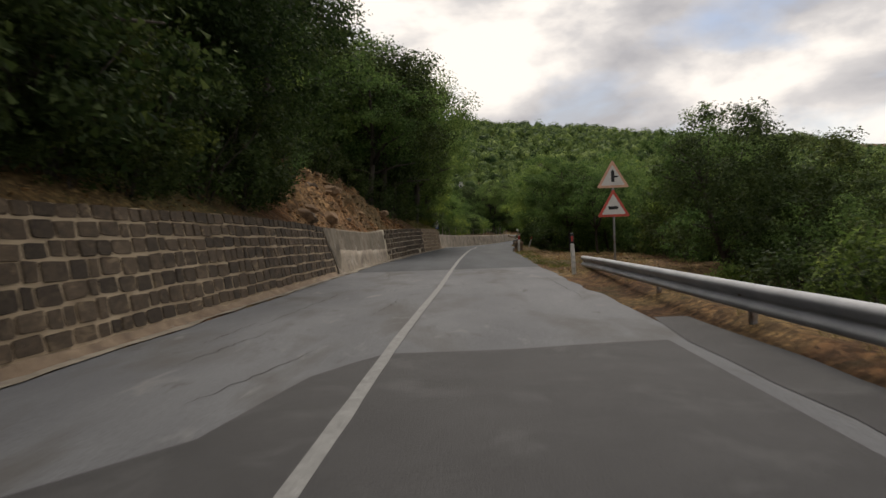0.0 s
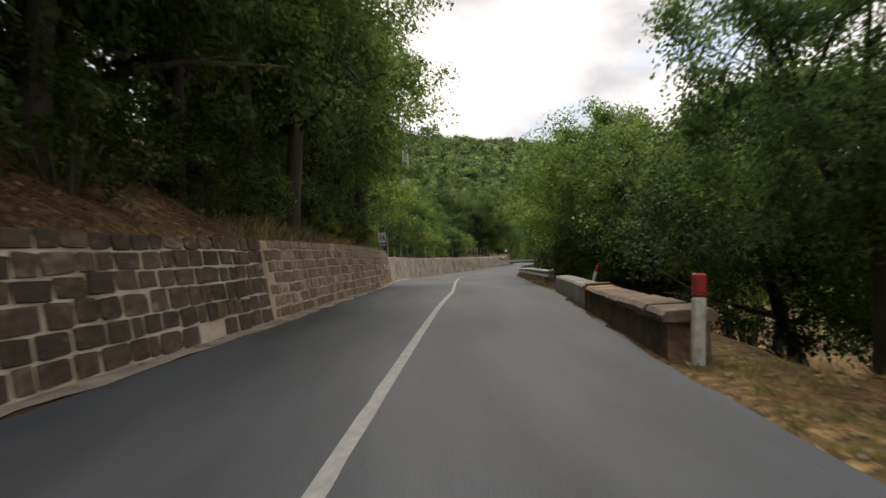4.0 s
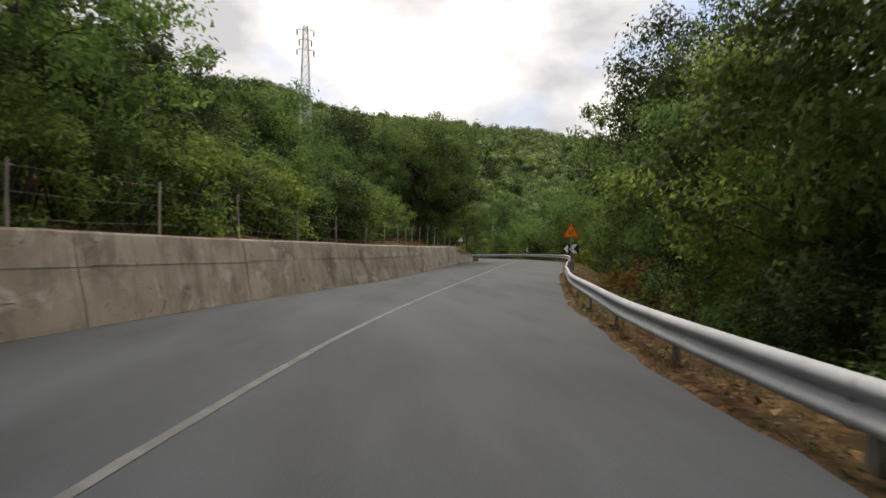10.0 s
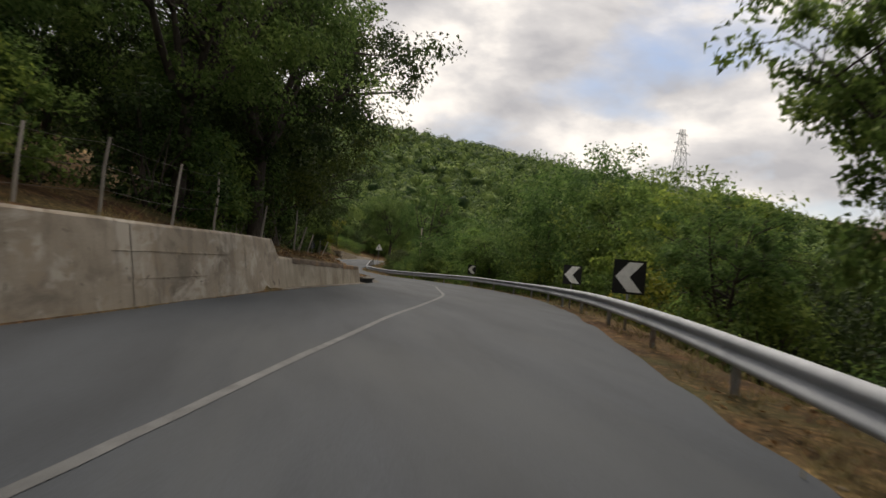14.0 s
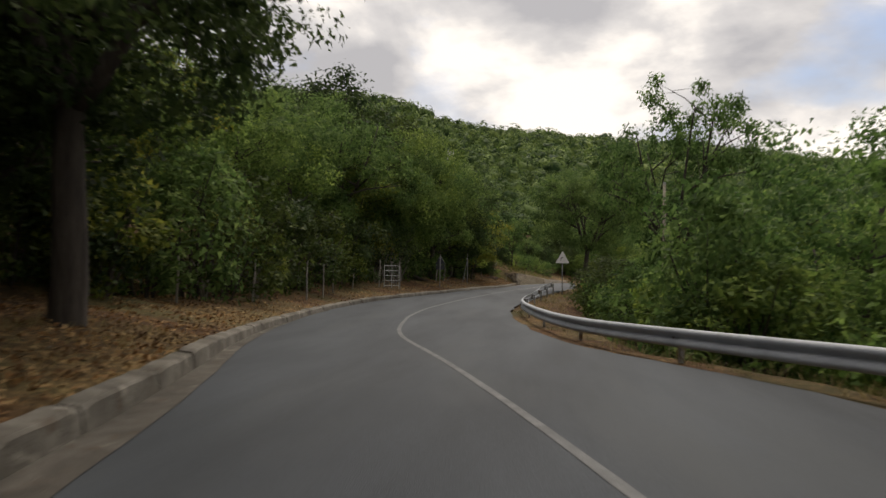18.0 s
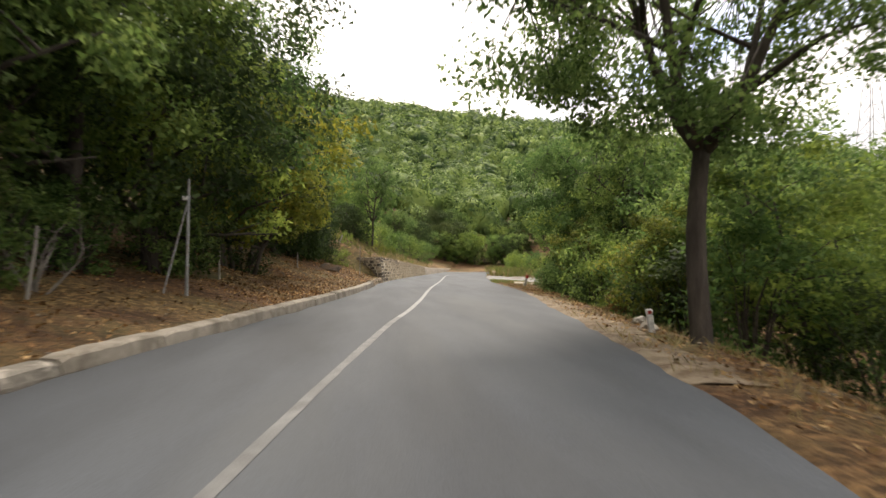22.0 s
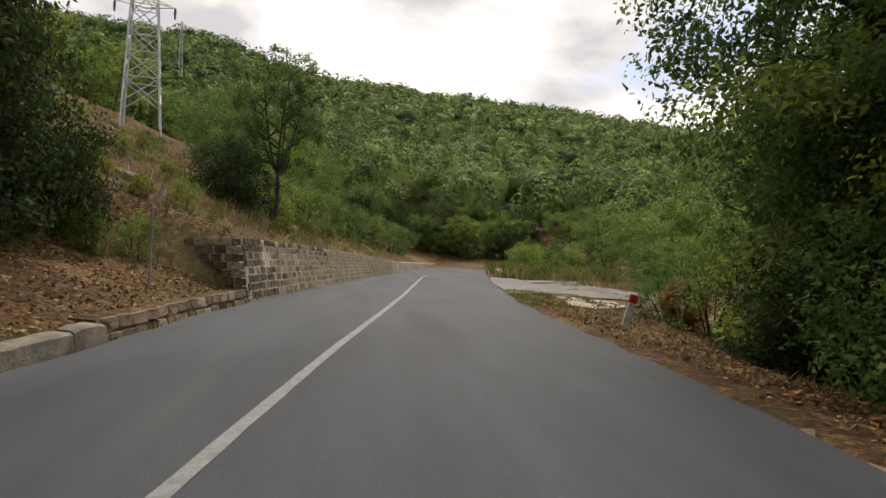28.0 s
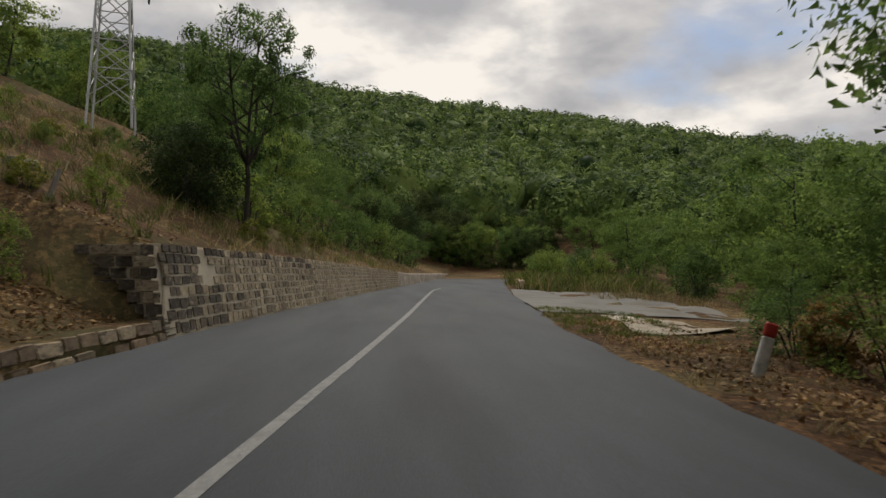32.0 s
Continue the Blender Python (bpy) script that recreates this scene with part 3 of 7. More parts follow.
def left_ground(s, u):
    """Height over the road, u metres to the left of the asphalt's left edge."""
    back = wall_setback(s) + 0.5 - 0.24 * smooth(146, 148, s) * (1 - smooth(235, 237, s))
    top = wall_height(s)
    if u <= wall_setback(s) + 0.12:
        return -0.03 if s > 146 else 0.02 * smooth(0.0, 0.3, u)
    if u < back:
        return (top - 0.05) * smooth(wall_setback(s) + 0.12, back, u)
    v = u - back
    g = BANK(s)
    h = top - 0.04
    steep = g * v if v < 9 else g * 9 + 0.5 * (v - 9)
    ledge = 0.10 * min(v, 1.6) + g * max(v - 1.6, 0)
    shelf = g * min(v, 4.0) + 0.42 * max(v - 4.0, 0)
    k1, k2, k3 = smooth(70, 78, s), smooth(145, 155, s), smooth(228, 238, s)
    rise = steep * (1 - k1) + ledge * k1
    rise = rise * (1 - k2) + shelf * k2
    h += rise * (1 - k3) + g * v * k3
    h += 0.3 * math.exp(-((v - 0.6) / 0.7) ** 2) * smooth(131.9, 133.0, s) * (1 - smooth(142.5, 145, s)) * (0.8 + 0.5 * noise.noise(Vector((s * 0.9, 3, 1))))
    return h


def right_ground(s, u):
    """Height over the road, u metres to the right of the asphalt's right edge."""
    lay = 1.3
    if 20 < s < 40:
        lay = 1.3 + 5.5 * smooth(20, 24, s) * (1 - smooth(36, 40, s))
    if 225 < s < 300:
        lay = 1.3 + 8.0 * smooth(232, 246, s)
    fall = float(np.interp(s, [112, 122, 168, 178, 224, 242], [-0.42, -0.55, -0.55, -0.32, -0.32, -0.12]))
    h = -0.025 if u < 0.5 else -0.02 - 0.03 * min(u, lay)
    if s < 19.5 and u > 0.55:
        h += 0.16 * smooth(0.55, 0.9, u)
    if u > lay:
        v = u - lay
        h += fall * v if v < 16 else fall * 16 + 0.02 * (v - 16)
    return h


def terrain(s, d):
    """World place of the ground's surface."""
    left, right = LEFT(s), RIGHT(s)
    p = place(s, d)
    road_z = p.z
    rough = 0.0
    if d < left:
        u = left - d
        h = left_ground(s, u)
        rough = smooth(0.9, 2.2, u) * (0.12 + 0.03 * min(u, 20))
    elif d > right:
        u = d - right
        h = right_ground(s, u)
        rough = smooth(0.4, 1.6, u) * (0.05 + 0.03 * min(u, 20))
    else:
        h = -0.07
    side = h
    if side > 0:
        side = 6 + 34 * (1 - math.exp(-(side - 6) / 34.0)) if side > 6 else side
    hill = far_hill(p.x, p.y)
    keep_ = 1 - smooth(285, 345, p.y) if d > -8 else 1 - smooth(285, 390, p.y)
    z = road_z + side * keep_ + hill * (1.0 if abs(d) > 12 else smooth(288, 330, s))
    if rough:
        z += rough * fbm(p.x, p.y, 0.45, 3.0) + 0.35 * rough * fbm(p.x, p.y, 1.7, 9.0)
        if abs(d) > 30:
            z += 2.0 * smooth(30, 90, abs(d)) * fbm(p.x, p.y, 0.03, 5.0)
    return Vector((p.x, p.y, z))


# ---------------------------------------------------------------- building blocks
def part(name, bm, material, parent=None, label="", shade=False):
    """Links a bmesh as one mesh object under a thing or a part."""
    me = bpy.data.meshes.new(name)
    bm.to_mesh(me)
    bm.free()
    return link_mesh(name, me, material, parent, label, shade)


def link_mesh(name, me, material, parent=None, label="", shade=False):
    if material and not me.materials:
        me.materials.append(material)
    if shade:
        me.polygons.foreach_set("use_smooth", [True] * len(me.polygons))
    ob = new(name, me)
    if parent:
        ob.parent = parent
    if label:
        ob["label"] = label
    return ob


def thing(name, at, label, category, group="", kind="", turn=0.0):
    ob = new(name)
    ob.matrix_world = Matrix.Translation(at) @ Matrix.Rotation(turn, 4, "Z")
    ob.empty_display_size = 0.3
    return tagged(ob, label, category, group, kind)


def box(bm, size, at=(0, 0, 0), turn=None, bevel=0.0):
    m = Matrix.Translation(at) @ (turn.to_4x4() if turn else Matrix.Identity(4)) @ Matrix.Diagonal((*size, 1))
    r = bmesh.ops.create_cube(bm, size=1.0, matrix=m)
    if bevel:
        edges = {e for v in r["verts"] for e in v.link_edges}
        bmesh.ops.bevel(bm, geom=list(edges), offset=bevel, segments=1, affect="EDGES", profile=0.7)


def tube(bm, points, radii, sides=7, cap=True):
    """A round limb through points, thinner or thicker on its way."""
    rings = []
    for i, p in enumerate(points):
        p = Vector(p)
        a, b = Vector(points[max(i - 1, 0)]), Vector(points[min(i + 1, len(points) - 1)])
        ax = (b - a).normalized()
        side = ax.cross(Vector((0.31, 0.95, 0.12)))
        if side.length < 0.05:
            side = ax.cross(Vector((1, 0, 0)))
        side.normalize()
        up = ax.cross(side)
        rings.append([bm.verts.new(p + radii[i] * (math.cos(t) * side + math.sin(t) * up)) for t in (2 * math.pi * k / sides for k in range(sides))])
    for r0, r1 in zip(rings, rings[1:]):
        for k in range(sides):
            bm.faces.new((r0[k], r0[(k + 1) % sides], r1[(k + 1) % sides], r1[k]))
    if cap:
        bm.faces.new(rings[0][::-1])
        bm.faces.new(rings[-1])


def sweep(bm, profile, stations, closed=True):
    """Sweeps a profile of (outward, up) pairs along stations of (place, outward direction)."""
    rings = [[bm.verts.new(p + o * out + Vector((0, 0, u))) for o, u in profile] for p, out in stations]
    n = len(profile)
    for r0, r1 in zip(rings, rings[1:]):
        for k in range(n if closed else n - 1):
            bm.faces.new((r0[k], r0[(k + 1) % n], r1[(k + 1) % n], r1[k]))
    if closed:
        bm.faces.new(rings[0])
        bm.faces.new(rings[-1][::-1])
    bmesh.ops.recalc_face_normals(bm, faces=bm.faces[:])


def across(s):
    a = heading(s)
    return Vector((math.cos(a), -math.sin(a), 0))


def mesh_from(name, verts, faces):
    me = bpy.data.meshes.new(name)
    me.from_pydata(verts, [], faces)
    return me


def loose_mesh(name, corners):
    """corners: array n x k x 3, one loose polygon of k corners each."""
    n, k = corners.shape[:2]
    me = bpy.data.meshes.new(name)
    me.vertices.add(k * n)
    me.vertices.foreach_set("co", np.ascontiguousarray(corners, dtype=np.float32).ravel())
    me.loops.add(k * n)
    me.loops.foreach_set("vertex_index", np.arange(k * n, dtype=np.int32))
    me.polygons.add(n)
    me.polygons.foreach_set("loop_start", np.arange(0, k * n, k, dtype=np.int32))
    me.update(calc_edges=True)
    return me


def leaf_shapes(rng, centres, size, out=None, aspect=0.55, spread=1.0, fine=False):
    """One pointed leaf at each centre, turned at random, facing mostly up and outwards."""
    n = len(centres)
    nrm = rng.normal(size=(n, 3)) * spread
    nrm[:, 2] += 0.8
    if out is not None:
        nrm += out * 0.9
    nrm /= np.linalg.norm(nrm, axis=1, keepdims=True) + 1e-9
    a = np.cross(nrm, rng.normal(size=(n, 3)))
    a /= np.linalg.norm(a, axis=1, keepdims=True) + 1e-9
    b = np.cross(nrm, a)
    s = (size * rng.uniform(0.6, 1.35, n))[:, None]
    w = s * aspect
    if fine:
        return np.stack([centres - a * s * 0.5, centres + a * s * 0.05 - b * w * 0.45 + nrm * s * 0.06, centres + a * s * 0.55 - nrm * s * 0.1, centres + b * w * 0.5 + nrm * s * 0.06], 1)
    return np.stack([centres - a * s * 0.45 - b * w * 0.42, centres + a * s * 0.6 - nrm * s * 0.12, centres - a * s * 0.3 + b * w * 0.62], 1)


# ---------------------------------------------------------------- ground
def build_ground():
    rows = [-400, -300, -220, -160, -120, -90, -70, -56, -46] + [float(v) for v in range(-40, 300)] + [302, 306, 311, 317, 325, 335, 347, 360, 375, 392, 410, 430, 452, 476,
            500, 525, 550, 575, 600, 630, 670, 720, 790, 880, 1000, 1200, 1600, 2200]
    left_cols = [0.0, 0.06, 0.18, 0.42, 0.56, 0.80, 1.1, 1.6, 2.3, 3.1, 4.0, 5.0, 6.5, 8.5, 11, 14, 18, 23, 29, 37, 48, 62, 80, 105, 140, 190, 260, 360, 520, 800, 1400]
    right_cols = [0.0, 0.12, 0.5, 0.9, 1.4, 2.0, 2.8, 3.8, 5.0, 6.5, 8.5, 11, 14, 18, 23, 29, 37, 48, 62, 80, 105, 140, 190, 260, 360, 520, 800, 1400]
    verts, faces = [], []
    for s in rows:
        lo, hi = LEFT(s), RIGHT(s)
        ds = [lo - u for u in reversed(left_cols)] + [lo + 0.4, (lo + hi) / 2, hi - 0.4] + [hi + u for u in right_cols]
        for d in ds:
            verts.append(terrain(s, d))
    n = len(left_cols) + 3 + len(right_cols)
    for r in range(len(rows) - 1):
        for c in range(n - 1):
            a = r * n + c
            faces.append((a, a + 1, a + n + 1, a + n))
    ob = link_mesh("ground", mesh_from("ground", verts, faces), M_SOIL, shade=True)
    tagged(ob, "brown hillside soil with dry leaves, straw and low green growth", "ground", kind="structure")


def strip(name, s0, s1, lo, hi, h, material, label, category="road", step=1.0, columns=6, parent=None, crown=0.0, grounded=False):
    verts, faces = [], []
    ss = np.linspace(s0, s1, max(2, int(round((s1 - s0) / step)) + 1))
    for s in ss:
        a, b = lo(s), hi(s)
        for k in range(columns + 1):
            f = k / columns
            d = a + (b - a) * f
            verts.append(terrain(s, d) + Vector((0, 0, h)) if grounded else place(s, d, h + crown * (1 - (2 * f - 1) ** 2)))
    n = columns + 1
    for r in range(len(ss) - 1):
        for c in range(columns):
            a = r * n + c
            faces.append((a, a + 1, a + n + 1, a + n))
    ob = link_mesh(name, mesh_from(name, verts, faces), material, parent, shade=True)
    if not parent:
        tagged(ob, label, category, kind="structure")
    return ob


def wavy(f, k, amp):
    return lambda s: f(s) + amp * noise.noise(Vector((s * k, 3.3, 1.1))) + 0.5 * amp * noise.noise(Vector((s * k * 3.7, 8.3, 2.1)))


def build_road():
    ragged_l, ragged_r = wavy(LEFT, 0.6, 0.10), wavy(RIGHT, 0.7, 0.12)
    strip("road_old", -400, 22.6, ragged_l, ragged_r, 0.0, M_OLD_ASPHALT, "pale worn grey asphalt with fine cracks", step=0.5)
    strip("road", 22.4, 303, ragged_l, ragged_r, 0.006, M_ASPHALT, "dark grey newer asphalt carriageway", step=0.5)
    # the dark repair in the old surface
    bm = bmesh.new()
    outline = [(3.2, -2.35), (4.1, -1.75), (5.0, -1.62), (5.9, -1.48), (6.5, -1.2), (6.95, -0.95), (7.0, 0.3), (7.25, 1.4), (7.32, 2.02), (3.2, 2.02), (-6.0, 2.05), (-6.0, -2.5)]
    bm.faces.new([bm.verts.new(place(s, d + 0.03 * noise.noise(Vector((s, d, 0))), 0.005)) for s, d in outline])
    tagged(part("road_patch", bm, M_PATCH), "dark rectangular asphalt repair in the paler road", "road patch", kind="structure")
    half = 0.06
    for s0, s1, paint_ in ((-60, 74, M_LINE), (74, 211, M_LINE_WORN), (211, 263, M_LINE)):
        strip("centre_line", s0, s1, lambda s: CENTRE(s) - half * (0.85 if 80 < s < 205 else 1.0) + 0.012 * noise.noise(Vector((s * 2.3, 0, 0))),
              lambda s: CENTRE(s) + half * (0.85 if 80 < s < 205 else 1.0) + 0.012 * noise.noise(Vector((s * 2.1, 5, 0))), 0.011, paint_, "worn solid white centre line on the asphalt", "road marking", step=0.5, columns=1)
    # cracks of the old surface
    rng = random.Random(4)
    bm = bmesh.new()
    for s0, d0, s1, d1 in ((5.0, -2.2, 7.4, -1.75), (9.5, -3.1, 15.5, -2.9), (6.5, -3.0, 9.0, -2.75), (18, -2.4, 22, -2.9), (8.0, -3.3, 10.0, -3.25), (19.6, 0.15, 22.3, -0.25), (19.9, 0.75, 21.6, -0.05), (20.6, 0.9, 21.3, 0.15), (20.2, 0.2, 20.5, 0.7), (21.0, 0.0, 22.2, 0.8),
                           (19.8, 1.9, 21.9, 1.6), (12.0, 1.9, 17.5, 1.75), (10.5, -1.6, 13.0, -1.45), (14.5, -2.0, 16.0, -1.5)):
        steps = 24
        line = []
        for k in range(steps + 1):
            f = k / steps
            line.append((s0 + (s1 - s0) * f, d0 + (d1 - d0) * f + rng.uniform(-0.035, 0.035), 0.002 + 0.006 * math.sin(math.pi * f) * rng.uniform(0.4, 1.2)))
        vs = [(bm.verts.new(place(s, d - w, 0.004)), bm.verts.new(place(s, d + w, 0.004))) for s, d, w in line]
        for (a, b), (c, e) in zip(vs, vs[1:]):
            bm.faces.new((a, b, e, c))
    tagged(part("road_cracks", bm, M_CRACK), "thin dark cracks in the old asphalt", "cracks", kind="stuff")
    # pale dusty strip along the foot of the left wall
    strip("verge_left", -60, 95, lambda s: LEFT(s) - 0.42, wavy(lambda s: LEFT(s) + 0.2 * smooth(72, 80, s) - 0.5 * smooth(80, 95, s), 0.9, 0.14), 0.016, M_GRIT, "dusty sand and grit along the foot of the wall", "verge", step=0.5, columns=3)
    strip("footing_strip", 131.6, 144.4, lambda s: LEFT(s) - 0.4, wavy(LEFT, 0.9, 0.1), 0.016, M_GRIT, "pale grit along the foot of the low wall", "verge", step=0.5, columns=3)
    strip("verge_right", 203.5, 226.5, wavy(lambda s: RIGHT(s) - 0.04, 1.1, 0.06), wavy(lambda s: RIGHT(s) + 0.85 * (1 - smooth(220, 226.5, s)), 1.2, 0.3), 0.018, M_SAND, "sandy verge with dry grass and a few leaves", "verge", step=0.4, columns=4, grounded=True)
    # concrete gutter before the kerb and the washed-out gutter by the first guardrail
    strip("gutter", 147, 178, lambda s: LEFT(s) - 0.04, lambda s: LEFT(s) + 0.36 * (1 - smooth(156, 176, s)) + 0.02 + 0.03 * noise.noise(Vector((s * 0.9, 3, 0))), 0.014, M_GUTTER, "dirty grey concrete gutter beside the kerb", "gutter", step=0.4, columns=3)
    strip("gutter_right", -60, 9.2, wavy(lambda s: RIGHT(s) - 0.1 + 0.15 * smooth(7.4, 9.2, s), 1.3, 0.1), wavy(lambda s: RIGHT(s) + 0.55 - 0.1 * smooth(7.4, 9.2, s), 0.9, 0.1), 0.005, M_PATCH, "dark tarred gutter in front of the guardrail", "gutter", columns=3)
    strip("driveway", 245.2, 263.5, lambda s: RIGHT(s) + 0.12 * abs(s - 254) / 9, lambda s: RIGHT(s) + 6.2 - 0.05 * (s - 245), 0.03, M_SLAB,
          "pale concrete lay-by with grass in its joints", "driveway", columns=8, grounded=True)
    strip("slab", 240.5, 244.2, lambda s: RIGHT(s) + 1.5, lambda s: RIGHT(s) + 3.6, 0.03, M_CONCRETE_LIGHT, "broken pale concrete slab among weeds", "slab", columns=3, grounded=True)


# ---------------------------------------------------------------- walls
def wall_front(s, h):
    """Lateral place of the leaning front of the left wall."""
    return LEFT(s) - wall_setback(s) - 0.17 * h


def wall_body(name, s0, s1, material, label, deep=0.55, step=0.5, recess=0.0, lip=0.0):
    bm = bmesh.new()
    rings = []
    ss = np.linspace(s0, s1, max(2, int((s1 - s0) / step) + 1))
    for s in ss:
        h = wall_height(s) + 0.02 * noise.noise(Vector((s * 1.7, 0, 0)))
        f0, f1 = wall_front(s, 0) - recess, wall_front(s, h) - recess
        prof = [(f0 + 0.03, -0.25), (f0, 0.0), ((f0 + f1) / 2, h / 2), (f1, h - 0.04), (f1 - 0.03, h), (f1 - deep + 0.05, h + 0.02), (f1 - deep, h - 0.03), (f0 - deep - 0.1, -0.25)]
        rings.append([bm.verts.new(place(s, d, u)) for d, u in prof])
    n = len(rings[0])
    for r0, r1 in zip(rings, rings[1:]):
        for k in range(n):
            bm.faces.new((r0[k], r0[(k + 1) % n], r1[(k + 1) % n], r1[k]))
    bm.faces.new(rings[0])
    bm.faces.new(rings[-1][::-1])
    bmesh.ops.recalc_face_normals(bm, faces=bm.faces[:])
    ob = part(name, bm, material)
    return tagged(ob, label, "wall", kind="structure")


def stone_meshes(tag, material, count=7, seed=1, round_=0.16):
    """Rough-hewn blocks, one metre each way, front towards +x."""
    rng = random.Random(seed)
    out = []
    for k in range(count):
        bm = bmesh.new()
        j = lambda a: rng.uniform(-a, a)
        cy, cz = rng.uniform(0.07, 0.17), rng.uniform(0.09, 0.2)
        outline = [(-0.5, -0.5 + cz), (-0.5 + cy * 0.3, -0.5 + cz * 0.3), (-0.5 + cy, -0.5), (0.5 - cy, -0.5), (0.5 - cy * 0.3, -0.5 + cz * 0.3), (0.5, -0.5 + cz),
                   (0.5, 0.5 - cz), (0.5 - cy * 0.3, 0.5 - cz * 0.3), (0.5 - cy, 0.5), (-0.5 + cy, 0.5), (-0.5 + cy * 0.3, 0.5 - cz * 0.3), (-0.5, 0.5 - cz)]
        tilt_y, tilt_z = j(0.07), j(0.07)
        outline = [(y * (1 + tilt_z * z + j(0.03)) + 0.05 * z * j(1), z * (1 + tilt_y * y + j(0.04))) for y, z in outline]
        edge = [bm.verts.new((0.36 + j(0.02), y, z)) for y, z in outline]
        front = [bm.verts.new((0.5 + j(0.03), y * (1 - round_ * 1.2 + j(0.03)), z * (1 - round_ * 1.6 + j(0.03)))) for y, z in outline]
        n = len(outline)
        for i in range(n):
            bm.faces.new((edge[i], edge[(i + 1) % n], front[(i + 1) % n], front[i]))
        bm.faces.new(front)
        bmesh.ops.recalc_face_normals(bm, faces=bm.faces[:])
        me = bpy.data.meshes.new(f"{tag}_block")
        bm.to_mesh(me)
        bm.free()
        me.materials.append(material)
        out.append(me)
    return out


def lay_stones(wall, meshes, s0, s1, courses, near, width=(0.28, 0.6), gap=0.035, proud=0.012, seed=3, skip=None, rest_material=None, first=0.0, uneven=0.015, wave=0.0, pick=None):
    """Courses of stones on the face of the left wall; those at the stretch 'near' are parts, the others one joined part."""
    rng = random.Random(seed)
    rest = bmesh.new()
    parts_ = 0
    total = sum(courses)
    z0 = first
    for ci, share in enumerate(courses):
        s = s0 + rng.uniform(-0.3, 0.0)
        while s < s1:
            w = rng.uniform(*width) * (1.15 if share > 0.19 else 0.95)
            if s + w > s1:
                w = s1 - s
                if w < 0.12:
                    break
            c = s + w / 2
            H = wall_height(max(c, s0 + 0.05)) - first
            lo, hi = first + H * (z0 - first) / total, first + H * (z0 - first + share) / total
            bed = lambda k: wave * noise.noise(Vector((c * 0.8, k * 3.1, seed))) if 0 < k < len(courses) else 0.0
            lo, hi = lo + bed(ci), hi + bed(ci + 1)
            h = hi - lo
            if s >= s0 - 0.05 and not (skip and skip(c, (lo + hi) / 2)):
                mid = (lo + hi) / 2 + rng.uniform(-0.012, 0.012)
                at = place(c, wall_front(c, mid) + proud - 0.12 + rng.uniform(-uneven, uneven), mid)
                ang = -heading(c) + math.radians(rng.uniform(-0.6, 0.6))
                m = Matrix.Translation(at) @ Matrix.Rotation(ang, 4, "Z") @ Matrix.Rotation(math.radians(-9.6), 4, "Y") @ Matrix.Rotation(math.radians(rng.uniform(-1.8, 1.8)), 4, "X") \
                    @ Matrix.Diagonal((0.26, w - gap - rng.uniform(0, 0.02), (h - gap) * rng.uniform(0.95, 1.0), 1))
                me = rng.choice(pick(c, mid / (H + first), rng) if pick else meshes)
                if near[0] <= c <= near[1] and parts_ < 300:
                    ob = new("stone_block", me)
                    ob.parent = wall
                    ob.matrix_world = m
                    parts_ += 1
                else:
                    tmp = bmesh.new()
                    tmp.from_mesh(me)
                    vs = [rest.verts.new(m @ v.co) for v in tmp.verts]
                    for f in tmp.faces:
                        rest.faces.new([vs[v.index] for v in f.verts])
                    tmp.free()
            s += w
        z0 += share
    if len(rest.verts):
        ob = part("stone_blocks", rest, rest_material or meshes[0].materials[0], wall)
        tagged(ob, kind="stuff")
    else:
        rest.free()


